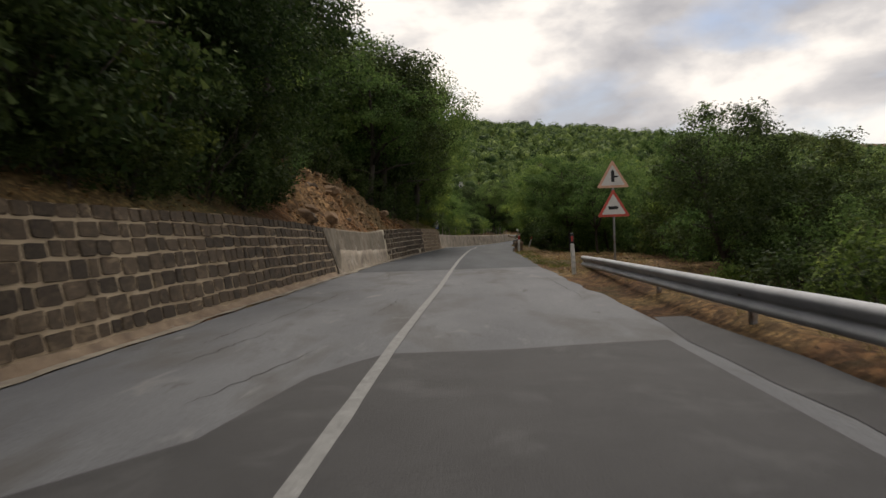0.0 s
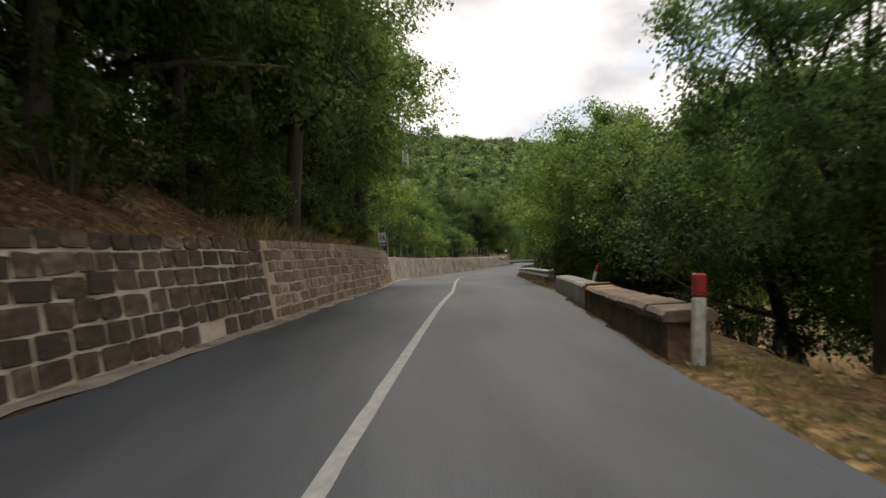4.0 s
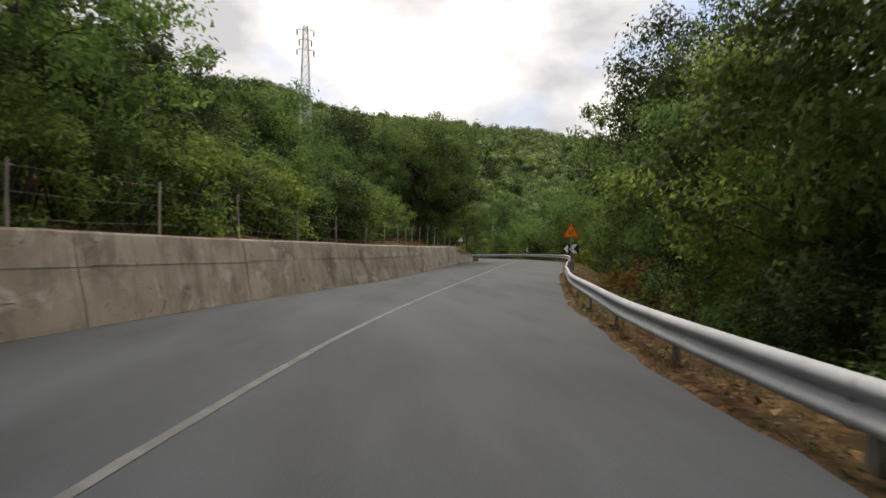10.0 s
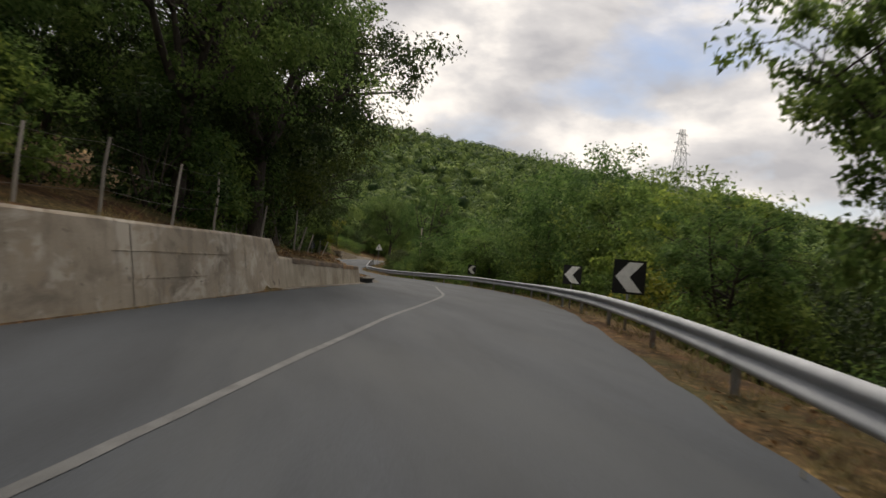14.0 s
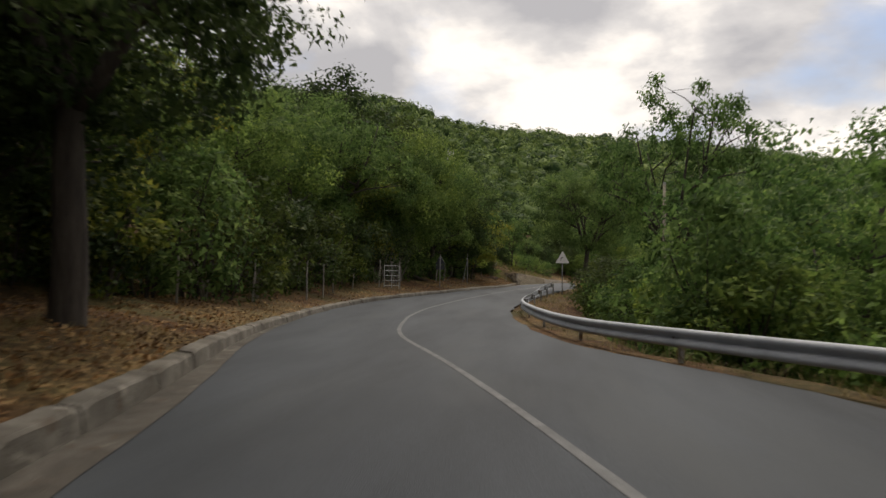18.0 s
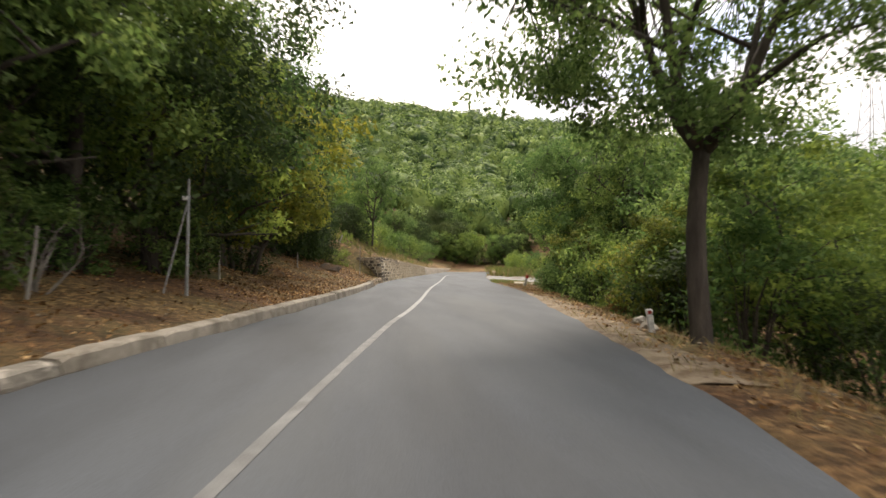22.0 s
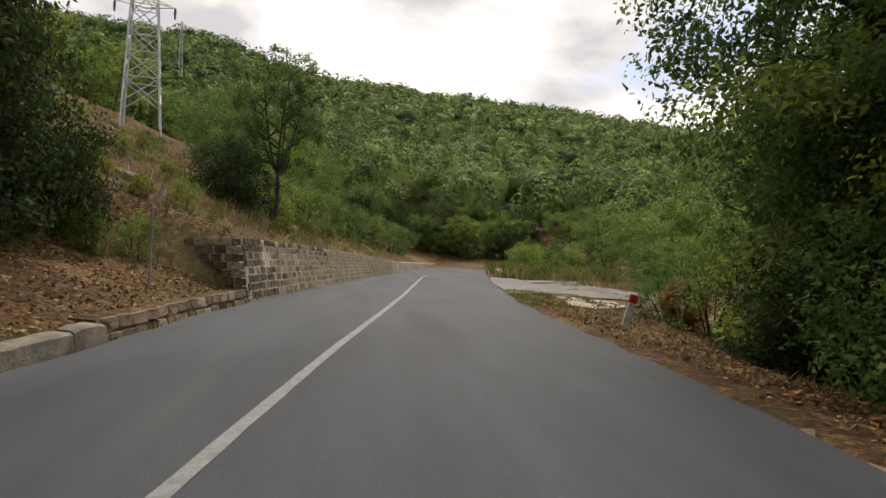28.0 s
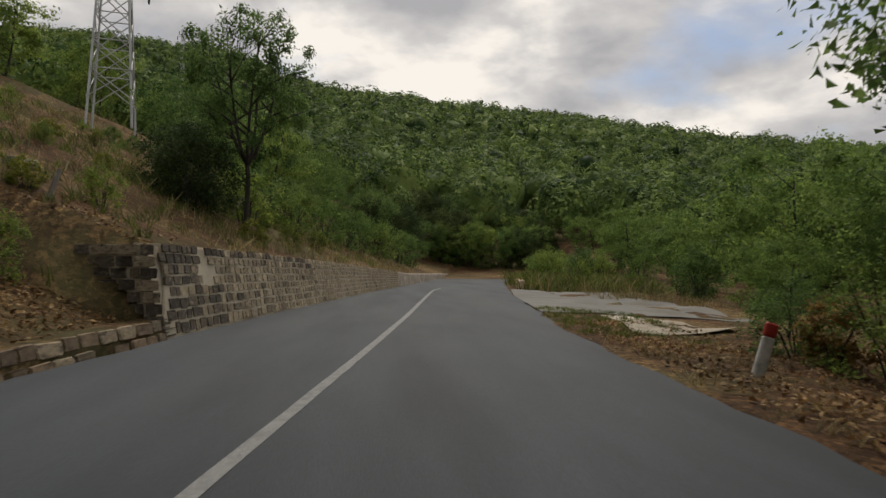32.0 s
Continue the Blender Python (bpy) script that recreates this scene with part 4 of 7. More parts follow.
def build_walls():
    dark = stone_meshes("dark_stone", M_BASALT, count=14, seed=2, round_=0.035)
    brown = stone_meshes("brown_stone", M_SANDSTONE, seed=5, round_=0.07)
    pale = stone_meshes("pale_stone", M_PALE_STONE, seed=8, round_=0.12)
    a = wall_body("wall_dark_stone", -60, 21.6, M_MORTAR, "retaining wall of dark volcanic stone blocks with thick pale mortar joints", recess=0.0)
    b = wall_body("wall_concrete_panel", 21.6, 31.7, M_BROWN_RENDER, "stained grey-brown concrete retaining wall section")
    c = wall_body("wall_mixed_stone", 31.7, 46.0, M_PALE_MORTAR, "retaining wall of dark stone blocks with pale joints, partly rendered", recess=0.0)
    d = wall_body("wall_brown_stone", 46.0, 72.4, M_MORTAR, "retaining wall of large brown squared stones in straight courses", recess=0.0)
    e = wall_body("wall_concrete", 72.4, 132.2, M_CONCRETE, "long weathered concrete retaining wall with dark run-off stains")
    f = wall_body("wall_low_concrete", 132.2, 144.6, M_CONCRETE_LIGHT, "low pale concrete wall streaked brown, curving off the road")
    bm = bmesh.new()
    rings = []
    for s in np.arange(-59, 21.5, 0.22):
        n1, n2 = noise.noise(Vector((s * 1.1, 2, 0))), noise.noise(Vector((s * 3.7, 5, 1)))
        p, o, h, w = place(s, wall_front(s, 0), 0), across(s), 0.10 + 0.07 * n1 + 0.03 * n2, 0.13 + 0.07 * n2
        rings.append([bm.verts.new(p + o * x + Vector((0, 0, u))) for x, u in ((-0.1, -0.1), (w + 0.08, -0.1), (w + 0.05, 0.012), (w * 0.55, h * 0.4), (0.035, h * 0.85), (-0.1, h + 0.01))])
    for r0, r1 in zip(rings, rings[1:]):
        for k in range(5):
            bm.faces.new((r0[k], r0[k + 1], r1[k + 1], r1[k]))
    bmesh.ops.recalc_face_normals(bm, faces=bm.faces[:])
    part("footing", bm, M_SANDSTONE, a, "uneven ochre mortar and grit along the foot", shade=True)
    bm = bmesh.new()
    rings = []
    for s in np.arange(21.7, 31.65, 0.12):
        top = (0.42 + 0.012 * (31.7 - s)) * wall_height(s) + 0.10 * noise.noise(Vector((s * 0.9, 4, 0))) + 0.05 * noise.noise(Vector((s * 3.5, 4, 2)))
        rings.append([bm.verts.new(place(s, wall_front(s, h) + o + 0.012 * noise.noise(Vector((s * 2.2, h * 4, 1))), h))
                      for h, o in ((-0.05, 0.05), (top * 0.3, 0.035), (top * 0.65, 0.026), (top * 0.95, 0.022), (top, -0.02))])
    for r0, r1 in zip(rings, rings[1:]):
        for k in range(4):
            bm.faces.new((r0[k], r0[k + 1], r1[k + 1], r1[k]))
    bmesh.ops.recalc_face_normals(bm, faces=bm.faces[:])
    part("lower_render", bm, M_CONCRETE, b, "rough paler render on the lower part", shade=True)
    # ragged edge of the concrete where it laps over the dark stones, cracked along its length
    bm, gap_ = bmesh.new(), bmesh.new()
    rings, seam = [], []
    for k in range(25):
        u = k / 24
        q = 22.0 - 1.35 * u ** 0.8 + 0.16 * noise.noise(Vector((u * 9, 3, 0))) + 0.08 * noise.noise(Vector((u * 23, 1, 0)))
        h = u * wall_height(21.6) * 0.995
        rings.append([bm.verts.new(place(x, wall_front(x, h) + o, h)) for x, o in ((q, -0.02), (q + 0.015, 0.032), (q + 0.3, 0.042), (22.6, 0.024), (22.7, -0.01))])
        seam.append([gap_.verts.new(place(q + x, wall_front(q, h) + 0.046, h)) for x in (0.10 - 0.035 * math.sin(math.pi * u), 0.115 + 0.02 * noise.noise(Vector((u * 14, 8, 0))) * math.sin(math.pi * u))])
    for r0, r1 in zip(rings, rings[1:]):
        for k in range(4):
            bm.faces.new((r0[k], r0[k + 1], r1[k + 1], r1[k]))
    for (p, q), (r, t) in zip(seam[5:19], seam[6:19]):
        gap_.faces.new((p, q, t, r))
    bmesh.ops.delete(gap_, geom=[v for v in gap_.verts if not v.link_faces], context="VERTS")
    bmesh.ops.recalc_face_normals(bm, faces=bm.faces[:])
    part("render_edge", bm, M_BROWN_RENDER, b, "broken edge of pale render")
    part("crack", gap_, M_CRACK, b)
    # vertical joints and a horizontal shutter line on the concrete wall
    jr = random.Random(31)
    s = 77.0
    while s < 131:
        bm = bmesh.new()
        h = wall_height(s)
        w = jr.uniform(0.006, 0.014)
        st = [(place(s + jr.uniform(-0.02, 0.02), wall_front(s, h * u), h * u), across(s)) for u in (0.0, 0.25, 0.5, 0.75, 0.97)]
        vs = [[bm.verts.new(p + o * 0.006 + Vector((0, k, 0))) for k in (-w, w)] for p, o in st]
        for (p, q), (r, t) in zip(vs, vs[1:]):
            bm.faces.new((p, q, t, r))
        part("joint", bm, M_CRACK, e)
        s += jr.uniform(3.6, 8.5)
    for lift in (0.34, 0.64):
        s = 73.0
        while s < 130.5:
            L_ = jr.uniform(1.6, 3.4)
            if jr.random() < (0.3 if lift < 0.5 else 0.5):
                bm = bmesh.new()
                lev = wall_height(s) * lift + jr.uniform(-0.03, 0.03)
                st = [(place(q, wall_front(q, lev), lev + 0.012 * noise.noise(Vector((q * 2, lift, 0)))), across(q)) for q in np.linspace(s, min(s + L_, 131.5), 6)]
                sweep(bm, [(-0.05, -0.008), (0.006, -0.006), (0.009, 0.004), (-0.05, 0.008)], st)
                part("shutter_line", bm, M_CONCRETE, e)
            s += L_
    for s in (137.3, 141.6):
        bm = bmesh.new()
        h = wall_height(s)
        st = [(place(s + 0.01 * i, wall_front(s, h * u), h * u), across(s)) for i, u in enumerate((0.0, 0.3, 0.6, 0.95))]
        vs = [[bm.verts.new(p + o * 0.006 + Vector((0, k, 0))) for k in (-0.016, 0.016)] for p, o in st]
        for (p, q), (r, t) in zip(vs, vs[1:]):
            bm.faces.new((p, q, t, r))
        part("joint", bm, M_CRACK, f)
    # blackened uneven crust along the top of the low wall
    bm = bmesh.new()
    st = [(place(s, wall_front(s, wall_height(s)) + 0.004 * math.sin(s * 3), wall_height(s)), across(s)) for s in np.arange(133.4, 144.5, 0.3)]
    rings = [[bm.verts.new(p + o * a + Vector((0, 0, u - (0.05 * noise.noise(Vector((p.y * 1.3, 0, 0))) if u < -0.05 else 0)))) for a, u in ((0.03, -0.13), (0.024, -0.01), (0.0, 0.03), (-0.4, 0.03))] for p, o in st]
    for r0, r1 in zip(rings, rings[1:]):
        for k in range(3):
            bm.faces.new((r0[k], r0[k + 1], r1[k + 1], r1[k]))
    part("coping", bm, M_ROCK, f, "blackened weathered top edge")
    lay_stones(a, dark, -14, 21.5, [0.21, 0.26, 0.25, 0.26, 0.22, 0.23, 0.21], (3.5, 21.6), width=(0.2, 0.48), gap=0.022, proud=0.004, seed=3, first=0.09, uneven=0.007, wave=0.03,
               skip=lambda s, h: noise.noise(Vector((s * 0.6, h * 1.4, 7.0))) > 0.74 - 0.16 * smooth(1.1, 1.6, h))
    lay_stones(c, dark, 31.8, 46.0, [0.25, 0.24, 0.26, 0.22, 0.23, 0.2], (31, 46), width=(0.22, 0.56), gap=0.014, proud=0.004, seed=6, uneven=0.008, wave=0.03,
               skip=lambda s, h: noise.noise(Vector((s * 0.5, h * 0.8, 4.0))) > 0.5)
    lay_stones(d, brown * 3 + pale[:2], 46.0, 72.35, [0.24, 0.27, 0.25, 0.28, 0.24, 0.26, 0.22], (46, 72.4), width=(0.22, 0.62), gap=0.016, proud=0.006, seed=9, uneven=0.01, wave=0.025,
               skip=lambda s, h: noise.noise(Vector((s * 1.3, h * 2.1, 3.0))) > 0.62)
    # kerb of concrete lengths, then rough stones
    kerb = tagged(new("kerb"), "old concrete kerb in chipped lengths with soil behind it", "kerb", kind="structure")
    s = 146.2
    rng = random.Random(12)
    while s < 229.8:
        L_ = min(rng.uniform(1.7, 3.4) if s > 200 else rng.uniform(0.95, 2.2), 230.0 - s)
        bm = bmesh.new()
        j, dip = rng.uniform(-0.015, 0.015), rng.uniform(-0.02, 0.015)
        rings = []
        for q in np.linspace(s + 0.008, s + L_ - 0.008, max(4, int(L_ / 0.16))):
            end = 0.03 * (math.exp(-((q - s) / 0.08) ** 2) + math.exp(-((s + L_ - q) / 0.08) ** 2)) * rng.uniform(0.3, 1.0)
            top = 0.17 + 0.08 * (1 - smooth(160, 176, q)) + 0.05 * smooth(200, 214, q) + 0.03 * smooth(224, 229, q) + dip - end + (0.016 + 0.012 * smooth(222, 227, q)) * noise.noise(Vector((q * 2.6, 1, 0)))
            chip = 0.03 + 0.03 * max(0.0, noise.noise(Vector((q * 3.4, 5, 0)))) + end * 0.6
            p, o = place(q, LEFT(q) - 0.05 + j + 0.012 * noise.noise(Vector((q * 1.9, 9, 0))), 0), across(q)
            rings.append([bm.verts.new(p + o * x + Vector((0, 0, u))) for x, u in ((-0.24, -0.2), (0.03, -0.2), (0.02, 0.02), (0.0, top - chip), (-chip, top - 0.005), (-0.21, top + 0.012), (-0.24, top - 0.03))])
        for r0, r1 in zip(rings, rings[1:]):
            for k in range(7):
                bm.faces.new((r0[k], r0[(k + 1) % 7], r1[(k + 1) % 7], r1[k]))
        bm.faces.new(rings[0])
        bm.faces.new(rings[-1][::-1])
        bmesh.ops.recalc_face_normals(bm, faces=bm.faces[:])
        part("kerbstone", bm, M_KERB_PALE if s > 203 else M_KERB, kerb)
        s += L_
    low = wall_body("wall_low_stone", 229.8, 237.2, M_SOIL, "low edging wall of squared grey stones in two courses", deep=0.4, recess=0.0)
    rough = stone_meshes("rough_stone", M_SANDSTONE, 4, seed=17, round_=0.1) + stone_meshes("rough_stone", M_MOTTLED, 4, seed=18, round_=0.1)
    lay_stones(low, rough, 229.8, 237.2, [0.2, 0.22], (226, 237.2), width=(0.26, 0.5), gap=0.014, proud=0.004, seed=15, first=-0.1, uneven=0.02, wave=0.02)
    g = wall_body("wall_old_stone", 237.3, 266.0, M_PALE_MORTAR, "old retaining wall of weathered squared stones, whitish and blackened", deep=0.6, recess=0.0)
    cream, mottled, sooty = [stone_meshes("old_stone", m, 5, seed=k, round_=0.03) for m, k in ((M_CREAM_STONE, 7), (M_MOTTLED, 8), (M_SOOTY, 28))]
    old = mottled + sooty

    def weathered(s, u, rng):
        black = 0.75 * (1 - smooth(238.6, 241.0, s)) + 0.45 * smooth(0.75, 0.95, u) + 0.25 * noise.noise(Vector((s * 0.6, u * 2, 5)))
        return sooty if rng.random() < black else mottled if rng.random() < 0.3 else cream
    lay_stones(g, old, 237.16, 266.0, [0.22, 0.2, 0.2, 0.19, 0.19, 0.19, 0.18, 0.17], (237.2, 248), width=(0.18, 0.4), gap=0.022, proud=0.004, seed=21, uneven=0.006, wave=0.02, pick=weathered, rest_material=M_CREAM_STONE,
               skip=lambda s, h: noise.noise(Vector((s * 0.7, h * 1.5, 2.0))) > 0.6)
    # the return of the old wall, back into the bank
    bm = bmesh.new()
    cs = [bm.verts.new(place(237.27 + 0.33 * off + ds, LEFT(237.3) - 0.12 - 0.17 * u - off, u)) for u in (-0.1, 1.47) for off, ds in ((0.0, -0.1), (1.6, -0.1), (1.6, 0.3), (0.0, 0.3))]
    for q in ((0, 1, 2, 3), (7, 6, 5, 4), (0, 4, 5, 1), (1, 5, 6, 2), (2, 6, 7, 3), (3, 7, 4, 0)):
        bm.faces.new([cs[k] for k in q])
    bmesh.ops.recalc_face_normals(bm, faces=bm.faces[:])
    part("return_core", bm, M_PALE_MORTAR, g)
    rng = random.Random(77)
    for r in range(8):
        off = -0.06
        while off < 1.5:
            w, hh = rng.uniform(0.2, 0.38), 1.5 / 8
            p = place(237.27 + 0.33 * off, LEFT(237.3) - 0.10 - 0.17 * hh * (r + 0.5) - off - w / 2, hh * (r + 0.5))
            ob = new("stone_block", rng.choice(sooty * 2 + mottled))
            ob.parent = g
            ob.matrix_world = Matrix.Translation(p) @ Matrix.Rotation(-heading(237.3) - math.pi / 2 + 0.3, 4, "Z") @ Matrix.Diagonal((0.24, w - 0.02, hh - 0.022, 1))
            off += w
    wall_body("wall_far", 266.0, 300.0, M_CONCRETE, "low grey wall along the outside of the far bend")


def build_parapet():
    # old masonry parapet over the culvert on the right
    ob = tagged(new("parapet"), "old dark masonry parapet with a rough pale coping", "parapet", kind="structure")
    bm = bmesh.new()
    st = [(place(s, RIGHT(s) + 0.12, 0), across(s)) for s in np.arange(40.3, 47.2, 0.4)]
    sweep(bm, [(0.0, -0.3), (0.0, 0.38), (0.45, 0.38), (0.45, -1.2)], st)
    part("body", bm, M_ROCK, ob)
    bm = bmesh.new()
    st = [(place(s, RIGHT(s) + 0.10, 0.012 * noise.noise(Vector((s * 1.4, 0, 7)))), across(s)) for s in np.arange(46.9, 54.7, 0.3)]
    sweep(bm, [(0.0, -0.3), (-0.02, 0.1), (-0.01, 0.42), (0.03, 0.47), (0.40, 0.48), (0.46, 0.43), (0.47, -1.2)], st)
    part("body", bm, M_GREY_CONCRETE, ob, "weathered grey concrete end of the parapet")
    s, rng = 40.2, random.Random(5)
    while s < 46.8:
        w = min(rng.uniform(0.6, 0.95), 46.9 - s)
        bm = bmesh.new()
        t_ = 0.49 + rng.uniform(-0.03, 0.03)
        st = [(place(q, RIGHT(q) + 0.10 + rng.uniform(-0.015, 0.015), 0), across(q)) for q in (s + 0.01, s + w - 0.015)]
        sweep(bm, [(-0.05, 0.385), (-0.06, t_ - 0.05), (-0.01, t_), (0.46, t_ + 0.01), (0.52, t_ - 0.05), (0.5, 0.385)], st)
        part("coping_stone", bm, M_ROCK, ob)
        s += w
    far = tagged(new("parapet"), "short low stone parapet beside the lay-by", "parapet", kind="structure")
    bm = bmesh.new()
    st = [(place(s, RIGHT(s) + 0.6, 0), across(s)) for s in np.arange(264.5, 272, 0.5)]
    sweep(bm, [(0.0, -0.2), (0.02, 0.42), (0.35, 0.45), (0.4, -0.4)], st)
    part("body", bm, M_MORTAR, far)


# ---------------------------------------------------------------- guardrails
W_BEAM = [(0.0, -0.155), (0.025, -0.152), (0.06, -0.135), (0.08, -0.10), (0.075, -0.07), (0.045, -0.035), (0.008, -0.008), (0.008, 0.008), (0.045, 0.035), (0.075, 0.07), (0.08, 0.10), (0.06, 0.135), (0.025, 0.152), (0.0, 0.155)]


def beam(name, s0, s1, line, top, parent, overlap=0.0):
    bm = bmesh.new()
    rings = []
    for s in np.linspace(s0, s1, 5):
        c, o = place(s, line(s), top(s) - 0.155), across(s)
        lap = overlap
        rings.append([[bm.verts.new(c - o * (q + lap) + Vector((0, 0, u))) for q, u in W_BEAM], [bm.verts.new(c - o * (q + lap - 0.005) + Vector((0, 0, u))) for q, u in W_BEAM]])
    n = len(W_BEAM)
    for (a, b), (c, e) in zip(rings, rings[1:]):
        for k in range(n - 1):
            bm.faces.new((a[k], a[k + 1], c[k + 1], c[k]))
            bm.faces.new((b[k + 1], b[k], e[k], e[k + 1]))
        bm.faces.new((a[0], c[0], e[0], b[0]))
        bm.faces.new((a[-1], b[-1], e[-1], c[-1]))
    bmesh.ops.recalc_face_normals(bm, faces=bm.faces[:])
    return part(name, bm, M_STEEL, parent, shade=True)


def rail_post(parent, s, line, top):
    bm = bmesh.new()
    rot = Matrix.Rotation(-heading(s), 3, "Z")
    base = place(s, line(s) + 0.10, 0)
    h = top(s) - 0.05
    for size, off in (((0.006, 0.12, h + 0.7), (0.0, 0, 0)), ((0.055, 0.006, h + 0.7), (0.027, -0.06, 0)), ((0.055, 0.006, h + 0.7), (0.027, 0.06, 0))):
        box(bm, size, base + rot @ Vector(off) + Vector((0, 0, (h - 0.7) / 2)), rot)
    post = part("post", bm, M_POST_STEEL, parent)
    bm = bmesh.new()
    c = place(s, line(s) + 0.03, top(s) - 0.155)
    box(bm, (0.10, 0.10, 0.22), c, rot, bevel=0.01)
    part("spacer", bm, M_POST_STEEL, post)
    bm = bmesh.new()
    bmesh.ops.create_cone(bm, cap_ends=True, segments=8, radius1=0.016, radius2=0.014, depth=0.02,
                          matrix=Matrix.Translation(place(s, line(s) - 0.012, top(s) - 0.155)) @ Matrix.Rotation(-heading(s), 4, "Z") @ Matrix.Rotation(math.pi / 2, 4, "Y"))
    part("bolt", bm, M_POST_STEEL, post)


def guardrail(s0, s1, line, top, label, spacing=4.0):
    ob = tagged(new("guardrail"), label, "guardrail", group="guardrails along the road")
    s, k = s0, 0
    while s < s1 - 0.1:
        e = min(s + spacing, s1)
        beam("beam", s - 0.12 if k else s, e, line, top, ob, 0.006 if k % 2 else 0.0)
        rail_post(ob, s + 0.25 if k == 0 else s, line, top)
        s, k = e, k + 1
    rail_post(ob, s1 - 0.25, line, top)
    return ob


def end_piece(ob, s, line, top, sign):
    """The flared fishtail terminal of a beam, bent away from the road."""
    bm = bmesh.new()
    rings = []
    for k in range(7):
        f = k / 6
        q, off = s + sign * (0.34 * f - 0.03), 0.10 * f * f
        c, o = place(q, line(s) + off, top(s) - 0.155), across(q)
        flat, tall = 1 - 0.45 * f, 1 + 0.16 * math.sin(min(f * 1.4, 1.0) * math.pi / 2) - 0.12 * max(f - 0.8, 0) * 5
        rings.append([bm.verts.new(c - o * (x * flat + t) + Vector((0, 0, u * tall))) for t, run in ((0.009, W_BEAM), (0.003, W_BEAM[::-1])) for x, u in run])
    n = len(rings[0])
    for a, b in zip(rings, rings[1:]):
        for k in range(n):
            bm.faces.new((a[k], a[(k + 1) % n], b[(k + 1) % n], b[k]))
    bmesh.ops.recalc_face_normals(bm, faces=bm.faces[:])
    part("end_piece", bm, M_POST_STEEL, ob, "flared dull grey terminal", shade=True)


RAIL_TOP = table([(50, 0.62), (58, 0.62), (68, 0.60), (75, 0.55), (92, 0.54), (96, 0.62), (112, 0.62), (125, 0.62), (140, 0.62), (158, 0.64), (165, 0.54), (169, 0.49), (180, 0.49), (186, 0.50), (190, 0.57), (199, 0.78)])
RAIL1 = table([(-60, 2.98), (10, 2.98), (20, 3.05)])
RAIL1_TOP = table([(-60, 0.6), (5, 0.58), (12, 0.53), (17, 0.47), (20, 0.41)])


def build_rails():
    a = guardrail(-16.2, 19.8, RAIL1, RAIL1_TOP, "dull galvanised steel guardrail sinking towards its free end")
    b = guardrail(57.6, 197.8, RAIL, RAIL_TOP, "long galvanised steel guardrail following the outside of the bends")
    end_piece(b, 57.6, RAIL, RAIL_TOP, -1)
    end_piece(b, 197.8, RAIL, RAIL_TOP, 1)
    # small red reflectors on the beam
    for s in (100.2,):
        bm = bmesh.new()
        box(bm, (0.02, 0.09, 0.11), place(s, RAIL(s) - 0.07, RAIL_TOP(s) - 0.10), Matrix.Rotation(-heading(s), 3, "Z"), bevel=0.008)
        part("reflector", bm, M_RED, b, "small red reflector")


# ---------------------------------------------------------------- signs and posts
def triangle_points(side, round_=0.05, steps=4):
    """An upright triangle with rounded corners, centred on its base's middle."""
    h = side * 0.866
    corners = [Vector((-side / 2, 0)), Vector((side / 2, 0)), Vector((0, h))]
    centre = Vector((0, h / 3))
    pts = []
    for i, c in enumerate(corners):
        a, b = (corners[i - 1] - c).normalized(), (corners[(i + 1) % 3] - c).normalized()
        p, q = c + a * round_ * 1.5, c + b * round_ * 1.5
        for k in range(steps + 1):
            f = k / steps
            pts.append(p * (1 - f) ** 2 + c * 2 * f * (1 - f) + q * f * f)
    return pts, centre


def plate(bm, pts, y0, y1, lift=0.0, scale=1.0, centre=Vector((0, 0)), shift=(0, 0)):
    """A flat plate in the x-z plane between y0 (front, towards -y) and y1."""
    f = [bm.verts.new(((p.x - centre.x) * scale + centre.x + shift[0], y0, (p.y - centre.y) * scale + centre.y + lift + shift[1])) for p in pts]
    b = [bm.verts.new(((p.x - centre.x) * scale + centre.x + shift[0], y1, (p.y - centre.y) * scale + centre.y + lift + shift[1])) for p in pts]
    bm.faces.new(f)
    bm.faces.new(b[::-1])
    n = len(pts)
    for k in range(n):
        bm.faces.new((f[k], b[k], b[(k + 1) % n], f[(k + 1) % n]))
    bmesh.ops.recalc_face_normals(bm, faces=bm.faces[:])


def rect(x0, x1, z0, z1):
    return [Vector((x0, z0)), Vector((x1, z0)), Vector((x1, z1)), Vector((x0, z1))]


def sign_pole(parent, top, r=0.03, low=-0.5, at=(0, 0.035, 0), mat=None):
    bm = bmesh.new()
    tube(bm, [(at[0], at[1], low), (at[0], at[1], top * 0.5), (at[0], at[1], top)], [r] * 3, 10)
    part("pole", bm, mat or M_POST_STEEL, parent, shade=True)
    bm = bmesh.new()
    tube(bm, [(at[0], at[1], top), (at[0], at[1], top + 0.015)], [r + 0.005, r * 0.7], 10)
    part("cap", bm, M_BLACK, parent)


